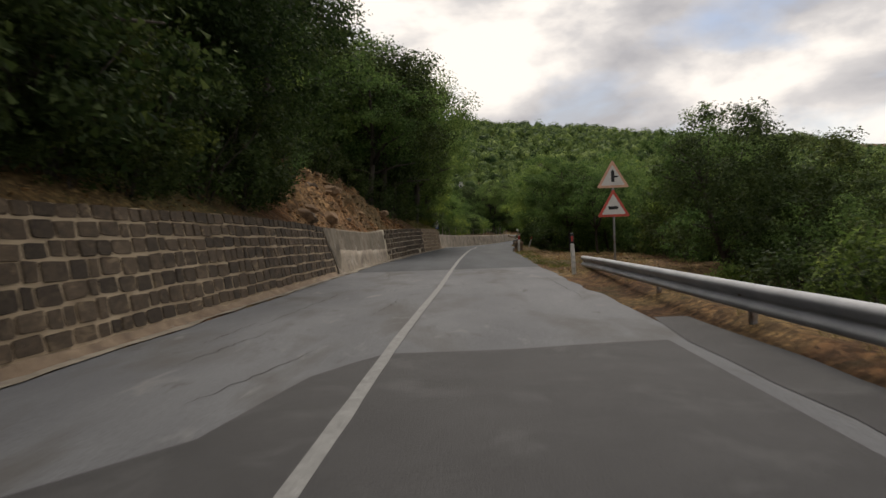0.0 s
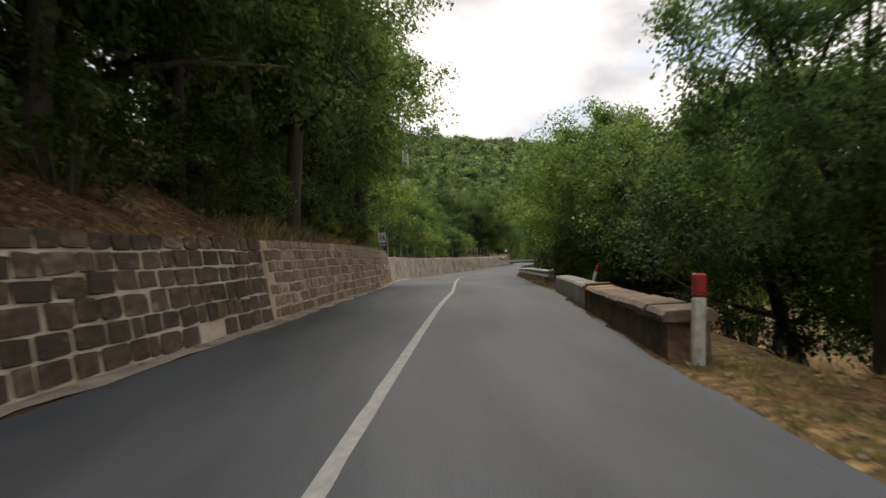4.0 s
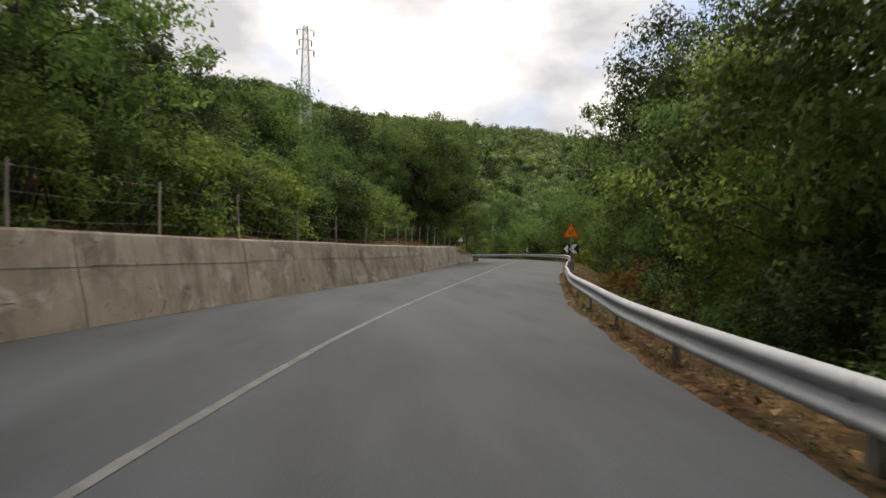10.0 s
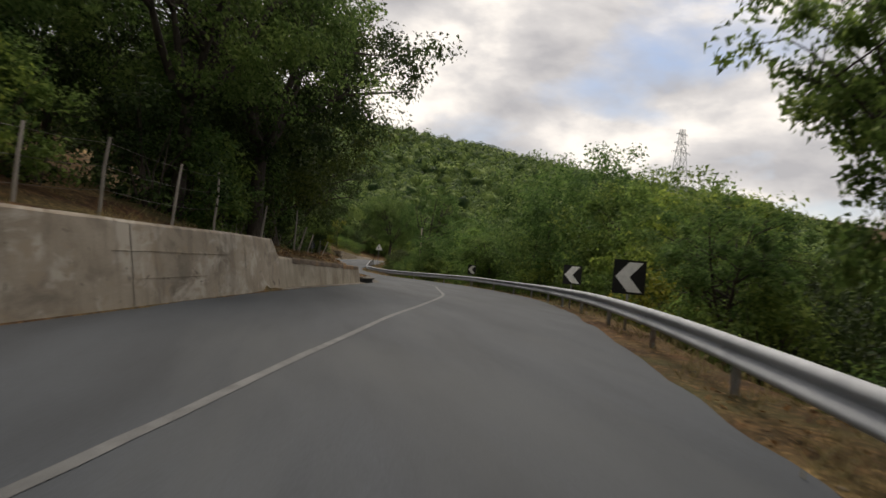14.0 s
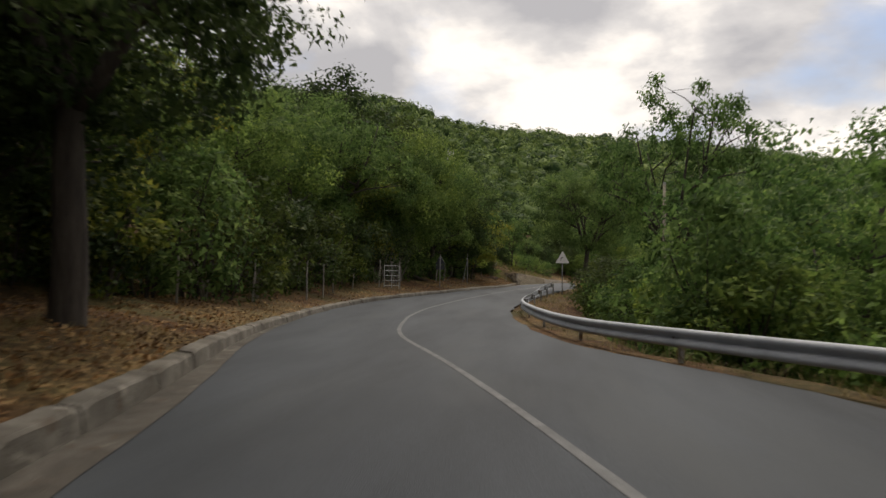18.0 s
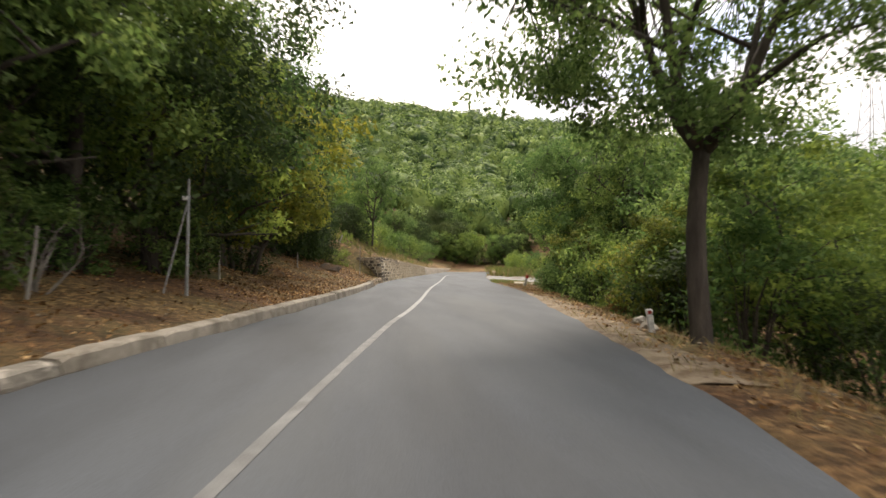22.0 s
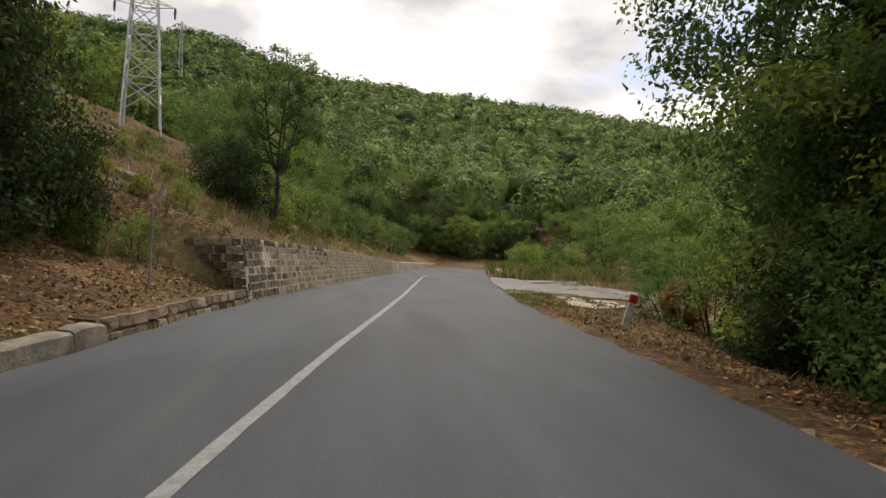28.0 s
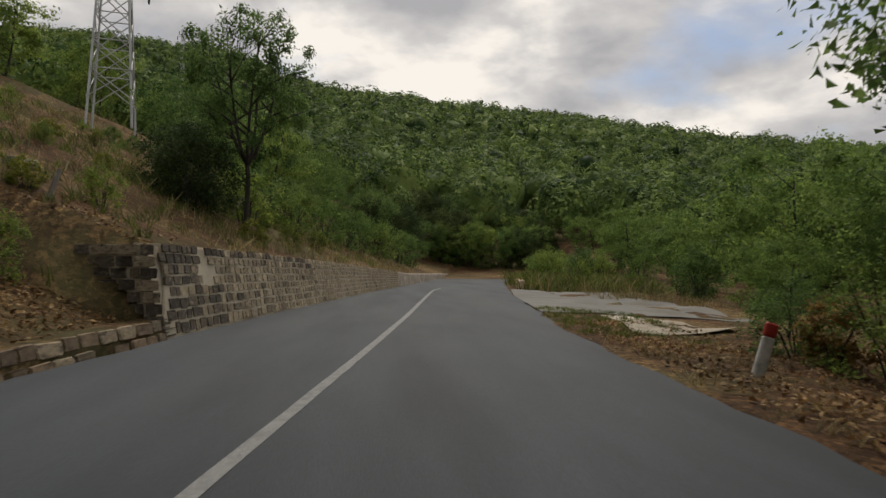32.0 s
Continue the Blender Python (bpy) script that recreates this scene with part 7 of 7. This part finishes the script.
    # the wood that closes the road's end
    grove(41, 292, 318, -10, -3, 1.9, ["dark_a", "oak_a", "oak_c", "bush_mid"], 0.6, 0.85)
    grove(46, 303, 314, 2, 12, 1.1, ["dark_a", "oak_a", "oak_c"], 0.6, 0.85, back=True)
    grove(55, 303, 306, -3, 9, 0.3, ["bush_dark", "bush_mid", "bush_light"], 0.8, 1.1)
    grove(42, 303, 324, -2, 5, 1.6, ["dark_a", "oak_a", "oak_c"], 0.6, 0.85, back=True)
    grove(43, 298, 325, 13, 20, 2.6, ["oak_c", "oak_a"], 0.6, 0.8, back=True)
    for k in PLANTS:
        if k not in USED:
            plant(k, 330, -30, 1.0)


def far_woods():
    """The wooded slopes too far off to tell trees apart: thousands of crowns in one mesh."""
    rng = np.random.default_rng(77)
    base = []
    for k in range(8):
        # a crown of several rounded lobes; only the outside of each lobe bears leaves
        lobes = []
        for i in range(7):
            v = rng.normal(size=3)
            v /= np.linalg.norm(v)
            v[2] = abs(v[2]) * 0.9 + 0.05
            lobes.append((v * rng.uniform(0.45, 0.68), rng.uniform(0.36, 0.56)))
        lobes.append((np.array([0, 0, 0.25]), 0.72))
        pts, nrm = [], []
        while len(pts) < 640:
            c, q = lobes[rng.integers(len(lobes))]
            v = rng.normal(size=3)
            v /= np.linalg.norm(v)
            w = c + v * q * rng.uniform(0.86, 1.05)
            if w[2] > -0.25 and all(np.linalg.norm(w - c2) > q2 * 0.85 for c2, q2 in lobes):
                pts.append(w)
                nrm.append(v)
        base.append((np.array(pts), np.array(nrm)))
    quads, hearts = [], []
    cells = []
    bm = bmesh.new()
    bmesh.ops.create_icosphere(bm, subdivisions=2, radius=1.0)
    heart = np.array([v.co for v in bm.verts])
    heart_faces = np.array([[v.index for v in f.verts] for f in bm.faces])
    bm.free()

    def scatter(x0, x1, y0, y1, step, ok):
        for y in np.arange(y0, y1, step):
            for x in np.arange(x0, x1, step):
                px_, py_ = x + rng.uniform(-0.45, 0.45) * step, y + rng.uniform(-0.45, 0.45) * step
                if ok(px_, py_):
                    cells.append((px_, py_, step))

    line = lambda y: spline(PATH_X, min(y, 330.0))
    scatter(-190, 330, 304, 470, 6.6, lambda x, y: abs(x - 60) < 0.72 * (y - 100) and (x < line(y) - 12 or x > line(y) + 14 or y > 311))
    scatter(-180, 345, 470, 690, 8.4, lambda x, y: True)
    scatter(-75, 20, -30, 318, 6.4, lambda x, y: -62 < x - line(y) < (-23 if y < 232 else -36))
    scatter(20, 130, -20, 330, 6.6, lambda x, y: 18 < x - line(y) < 95)
    for x, y, step in cells:
        z = terrain(y, x - spline(PATH_X, y)).z
        ahead = abs(x - 60 - 0.1 * (y - 300)) < 0.62 * (y - 190)
        r = step * rng.uniform(0.36, 0.78)
        c, v = base[rng.integers(len(base))]
        a = rng.uniform(0, 6.28)
        ca, sa = math.cos(a), math.sin(a)
        count, leaf = (520, 0.13) if 300 < y < 375 and ahead else (300, 0.17) if 300 < y < 470 and ahead else (120, 0.24) if y > 300 and ahead else (60, 0.36) if y > 300 else (260, 0.17) if y > 215 and 0 < x - line(y) < 60 else (260, 0.13) if -48 < x - line(y) < 0 else (320, 0.085) if x - line(y) < 45 else (150, 0.14)
        pick = rng.permutation(len(c))[:count]
        cc, vv = c[pick], v[pick]
        rot = np.array([[ca, -sa, 0], [sa, ca, 0], [0, 0, 1]])
        pts = (cc @ rot.T) * np.array([r, r, r * rng.uniform(1.0, 1.35)]) + np.array([x, y, z + r * 0.8])
        lump = 1 + 0.16 * np.sin(heart @ np.array([5.1, 3.7, 2.0]) + x) + 0.13 * np.sin(heart @ np.array([-4.0, 6.2, 5.0]) + y) + 0.08 * np.sin(heart @ np.array([9.0, -8.0, 9.5]) + x + y)
        if y > 318 or x - line(y) < -60:
            hearts.append(heart * (0.7 * lump)[:, None] * np.array([r, r, r * 1.1]) + np.array([x, y, z + r * 0.8]))
        quads.append(leaf_shapes(rng, pts, r * leaf, out=(vv @ rot.T) * 2.6, aspect=0.8, spread=0.5))
    leaves = np.concatenate(quads)
    n, nv = len(leaves), len(leaves) * 3
    hv, hf = np.concatenate(hearts), np.concatenate([heart_faces + nv + k * len(heart) for k in range(len(hearts))])
    me = bpy.data.meshes.new("far_woods")
    me.vertices.add(nv + len(hv))
    me.vertices.foreach_set("co", np.concatenate([leaves.reshape(-1, 3), hv]).astype(np.float32).ravel())
    corner = np.concatenate([np.arange(nv), hf.ravel()]).astype(np.int32)
    me.loops.add(len(corner))
    me.loops.foreach_set("vertex_index", corner)
    me.polygons.add(n + len(hf))
    me.polygons.foreach_set("loop_start", np.arange(0, len(corner), 3, dtype=np.int32))
    me.polygons.foreach_set("use_smooth", np.arange(n + len(hf)) >= n)
    me.update(calc_edges=True)
    me.materials.append(LEAF_FAR)
    ob = new("far_woods", me)
    tagged(ob, "dense green woods covering the far hillsides", "woods", kind="stuff")


def ground_cover():
    rng = np.random.default_rng(5)

    def tufts(name, label, material, spots, blades, height, lean=0.5, width=0.012):
        quads = []
        for s, d, k in spots:
            g = np.array(terrain(s, d))
            n = blades
            a = rng.uniform(0, 6.28, n)
            foot = g + np.stack([rng.normal(0, 0.07 * k, n), rng.normal(0, 0.07 * k, n), np.full(n, -0.02)], 1)
            h = height * k * rng.uniform(0.5, 1.15, n)
            tip = foot + np.stack([np.cos(a) * h * lean * rng.random(n), np.sin(a) * h * lean * rng.random(n), h], 1)
            w = np.stack([-np.sin(a), np.cos(a), np.zeros(n)], 1) * (width * k)
            mid = foot * 0.45 + tip * 0.55 + np.stack([np.zeros(n), np.zeros(n), 0.06 * h], 1)
            quads.append(np.stack([foot - w, foot + w, mid + w * 0.7, tip], 1))
        me = loose_mesh(name, np.concatenate(quads))
        me.materials.append(material)
        tagged(new(name, me), label, "grass", kind="stuff")

    def scatter(n, s0, s1, f, k0=0.6, k1=1.2):
        return [(s, f(s, rng.random()), rng.uniform(k0, k1)) for s in rng.uniform(s0, s1, n)]

    r_edge = lambda a, b: (lambda s, q: RIGHT(s) + a + (b - a) * q)
    l_edge = lambda a, b: (lambda s, q: LEFT(s) - a - (b - a) * q)
    dry = (scatter(1500, 18, 41, r_edge(0.2, 6), 0.4, 0.9) + scatter(260, -10, 18, r_edge(0.9, 3)) + scatter(1200, 54, 120, r_edge(0.15, 2.2)) + scatter(500, 120, 200, r_edge(0.3, 2.4), 0.7, 1.6)
           + scatter(380, 198, 240, r_edge(0.15, 2.4)) + scatter(420, -10, 46, l_edge(0.9, 4)) + scatter(650, 46, 74, l_edge(0.8, 2.2), 0.9, 1.9) + scatter(420, 74, 132, l_edge(0.9, 3.2))
           + scatter(260, 132, 165, l_edge(0.9, 4)) + scatter(2300, 240.5, 278, l_edge(0.6, 24), 1.2, 2.6) + scatter(160, 232, 241, l_edge(2.5, 20), 0.8, 1.6) + scatter(500, 252, 285, r_edge(3.5, 9), 1.2, 2.6) + scatter(420, 263, 285, r_edge(0.8, 8.5), 2.5, 6.2) + scatter(120, 196, 204, r_edge(2.0, 5), 1.6, 3.0))
    tufts("dry_grass", "dry straw-coloured grass tufts on the verges and banks", M_DRY_GRASS, dry, 10, 0.17, 1.3, 0.006)
    green = (scatter(260, 239, 247, r_edge(0.1, 2.6), 0.5, 0.9) + scatter(400, 263, 285, r_edge(0.8, 8.5), 1.8, 6.6) + scatter(200, 46, 74, l_edge(0.85, 1.8), 0.6, 1.2) + scatter(700, 235, 268, l_edge(1.0, 22), 1.0, 2.4)
             + scatter(120, 22, 40, r_edge(0.1, 1.0), 0.4, 0.8))
    tufts("green_grass", "fresh green grass and weeds by the lay-by and on the walls", M_GREEN_GRASS, green, 24, 0.17, 1.2, 0.007)

    # fallen leaves
    spots = []
    for n, s0, s1, f in ((16000, 212, 238, l_edge(0.2, 5.5)), (5500, 222, 242, r_edge(0.5, 3.0)), (10000, 146, 222, l_edge(0.35, 5.0)), (6000, 147, 172, l_edge(0.3, 4.0)), (3600, 198, 240, r_edge(0.3, 2.8)), (2600, 56, 122, r_edge(0.1, 1.6)), (1500, 232, 240, l_edge(0.6, 6)), (2600, -10, 46, l_edge(0.8, 3.5)), (4500, 131.9, 147, l_edge(0.55, 3)),
                         (1500, 19, 40, r_edge(0.2, 5))):
        for s in rng.uniform(s0, s1, n):
            g = terrain(s, f(s, rng.random()))
            spots.append((g.x, g.y, g.z + rng.uniform(0.015, 0.045)))
    me = loose_mesh("leaf_litter", leaf_shapes(rng, np.array(spots), 0.074, spread=0.35, aspect=0.75))
    me.materials.append(M_LITTER)
    tagged(new("leaf_litter", me), "brown fallen oak leaves on the banks and verges", "fallen leaves", kind="stuff")

    # grit and small stones
    bm = bmesh.new()
    rr = random.Random(3)
    for n, s0, s1, f in ((260, -5, 74, l_edge(0.02, 0.4)), (200, 18, 41, r_edge(0.1, 4)), (160, 56, 120, r_edge(0.1, 0.9)), (200, 146, 238, l_edge(0.4, 4)), (220, 198, 246, r_edge(0.1, 2.2))):
        for s in rng.uniform(s0, s1, n):
            g = terrain(s, f(s, rng.random()))
            k = rr.uniform(0.01, 0.03)
            bmesh.ops.create_icosphere(bm, subdivisions=1, radius=k, matrix=Matrix.Translation(g + Vector((0, 0, k * 0.3))) @ Matrix.Diagonal((1.3, 0.9, 0.6, 1)))
    tagged(part("pebbles", bm, M_GRIT), "pale small stones scattered along the road's edges", "stones", kind="stuff")


def bank_point(s, u, lift=0.0):
    """A place on the crumbling face of the cutting, u metres behind the road's edge."""
    edge = smooth(18.2, 20.8, s) * (1 - smooth(34, 39.5, s))
    g = terrain(s, LEFT(s) - u * (0.35 + 0.65 * edge) - 0.5 * (1 - edge))
    crag = abs(noise.fractal(Vector((s * 0.7, u * 0.9, 6)), 0.9, 2.1, 6))
    slab = round((s * 0.6 + u * 1.4 + noise.noise(Vector((s * 0.5, u * 0.8, 3))) * 1.5) * 1.6) / 1.6 * 0.12 % 0.2
    k = 0.05 + 0.42 * edge * smooth(0.8, 2.0, u) * (0.6 + 0.8 * noise.fractal(Vector((s * 1.3, u * 1.7, 2)), 0.8, 2.0, 6) + 0.9 * crag + slab)
    return g + Vector((0.3 * k, 0, k + lift))


def earth_clods():
    rng = np.random.default_rng(15)
    bm = bmesh.new()
    bmesh.ops.create_icosphere(bm, subdivisions=1, radius=1.0)
    ball, tri = np.array([v.co for v in bm.verts]), np.array([[v.index for v in f.verts] for f in bm.faces])
    bm.free()
    verts, faces = [], []
    for s in rng.uniform(19, 39.5, 2400):
        k = 0.018 + 0.085 * rng.random() ** 4
        v = ball * (k * rng.uniform(0.45, 1.4, (len(ball), 1))) * np.array([rng.uniform(0.8, 1.5), rng.uniform(0.7, 1.2), rng.uniform(0.5, 0.9)])
        faces.extend((tri + len(verts) * len(ball)).tolist())
        verts.append(v + np.array(bank_point(s, rng.uniform(0.85, 3.7), k * 0.2)))
    me = mesh_from("earth_clods", np.concatenate(verts).tolist(), faces)
    tagged(link_mesh("earth_clods", me, M_BANK), "orange clods of earth and stones on the bare cutting", "earth", kind="stuff")


def rock(s, d, size, material=None, label="weathered brown rock in the bank", seed=0, h=0.0):
    rng = random.Random(seed + int(s * 10))
    bm = bmesh.new()
    bmesh.ops.create_icosphere(bm, subdivisions=3, radius=1.0)
    for v in bm.verts:
        n = noise.fractal(v.co * 1.3 + Vector((seed, s, 0)), 1.0, 2.0, 3)
        v.co *= 1 + 0.35 * n
    for k in range(9):
        cut = Vector((rng.gauss(0, 1), rng.gauss(0, 1), rng.gauss(0, 0.9))).normalized()
        depth = rng.uniform(0.62, 0.92)
        for v in bm.verts:
            over = v.co.dot(cut) - depth
            if over > 0:
                v.co -= cut * over * 0.92
    bmesh.ops.transform(bm, matrix=Matrix.Diagonal((*size, 1)), verts=bm.verts[:])
    ob = part("rock", bm, material or M_ROCK)
    ob.matrix_world = Matrix.Translation(terrain(s, d) + Vector((0, 0, h))) @ Matrix.Rotation(rng.uniform(0, 6.28), 4, "Z")
    return tagged(ob, label, "rock", group="rocks on the banks")


def build_rocks():
    for s, d, k, sd in ((27.5, -7.6, 0.8, 1), (28.8, -7.0, 0.55, 2), (30.2, -7.4, 0.6, 3), (25.5, -7.2, 0.4, 4), (31.6, -6.6, 0.4, 5), (33.0, -6.3, 0.3, 6), (29.0, -8.6, 0.7, 7), (36, -6.3, 0.3, 9), (26.6, -6.2, 0.3, 10), (24.4, -6.0, 0.28, 11), (34.2, -5.9, 0.26, 12), (32.2, -7.4, 0.38, 13), (28.0, -6.0, 0.25, 14)):
        rock(s, d, (k, k * 0.8, k * 0.65), seed=sd)
    rock(209.6, 3.5, (0.22, 0.18, 0.16), M_WHITE_STONE, "pale stone lying at the foot of the oak", 11)
    rock(211.0, 3.7, (0.18, 0.2, 0.14), M_WHITE_STONE, "pale stone lying at the foot of the oak", 12)
    rock(240.2, -8.9, (0.45, 0.3, 0.15), M_WHITE_STONE, "large pale stone on the grassy bank", 13)
    rock(230.2, -6.5, (0.62, 0.42, 0.3), M_ROCK, "dark flat stone lying on the leaf-covered bank", 14, h=0.1)
    rock(214.0, 3.9, (0.14, 0.12, 0.09), M_WHITE_STONE, "pale stone lying in dry grass", 15)
    br = random.Random(8)
    for k in range(34):
        q = br.uniform(20.5, 36.5)
        size = 0.12 + 0.36 * br.random() ** 2
        ob = rock(q, LEFT(q) - 2.0, (size * br.uniform(0.9, 1.5), size * 0.8, size * 0.6), br.choice((M_ROCK, M_BANK_ROCK, M_BANK_ROCK)), "angular brown rock stuck in the bare earth bank", seed=40 + k)
        ob.matrix_world.translation = bank_point(q, br.uniform(1.1, 3.6), -0.12 * size)
    # fallen trunk below the fence
    ob = thing("fallen_trunk", terrain(199.9, -7.4), "dark fallen tree trunk lying on the leafy bank", "log")
    bm = bmesh.new()
    tube(bm, [(-0.9, 0.5, 0.55), (-0.1, 0.1, 0.35), (0.6, -0.35, 0.12), (1.15, -0.7, 0.02)], [0.2, 0.18, 0.13, 0.05], 9)
    part("trunk", bm, M_BARK, ob)
    # bare orange earth of the cutting
    verts, faces = [], []
    ss, us = np.arange(18.2, 39.6, 0.16), [0.82 + 0.15 * k for k in range(21)]
    for s in ss:
        for u in us:
            verts.append(bank_point(s, u) if u < 3.75 and s not in (ss[0], ss[-1]) else bank_point(s, u, -0.1))
    n = len(us)
    for r in range(len(ss) - 1):
        for c in range(n - 1):
            a = r * n + c
            faces.append((a, a + 1, a + n + 1, a + n))
    tagged(link_mesh("bare_bank", mesh_from("bare_bank", verts, faces), M_BANK, shade=True), "bare crumbling orange earth of the road cutting", "bank", kind="structure")


def build_drain():
    """A curved concrete inlet at the end of the low wall, over a solid black block that stands for its shaded mouth."""
    ob = thing("drain_inlet", place(145.2, LEFT(145.2) - 0.1, 0), "curved concrete drain inlet, its mouth filled in black for shade, beside the low wall", "drain")
    inv = ob.matrix_world.inverted()
    turn = [(144.6 + 1.5 * f, LEFT(144.6 + 1.5 * f) - 0.26 + 0.42 * math.sin(f * math.pi / 2) ** 2) for f in np.linspace(0, 1, 9)]
    # nothing is hollowed out: the shade under the lip is the block's black colour
    for name, prof, mat, label in (("lip", [(-0.3, 0.17), (0.05, 0.17), (0.07, 0.20), (0.05, 0.25), (-0.3, 0.26)], M_KERB, "chipped grey concrete lip"),
                                   ("black_fill", [(-0.28, -0.1), (-0.02, -0.1), (-0.02, 0.165), (-0.28, 0.165)], M_BLACK, "solid black filling that stands for the shade inside the drain")):
        bm = bmesh.new()
        sweep(bm, prof, [(place(q, d, 0), across(q)) for q, d in turn])
        bmesh.ops.transform(bm, matrix=inv, verts=bm.verts[:])
        part(name, bm, mat, ob, label)


build_ground()
build_road()
build_parapet()
build_rails()
build_signs()
build_markers()
build_fence()
build_gate()
build_pylons()
build_pole()
build_plants()
far_woods()
build_rocks()
earth_clods()
ground_cover()
build_walls()
build_drain()
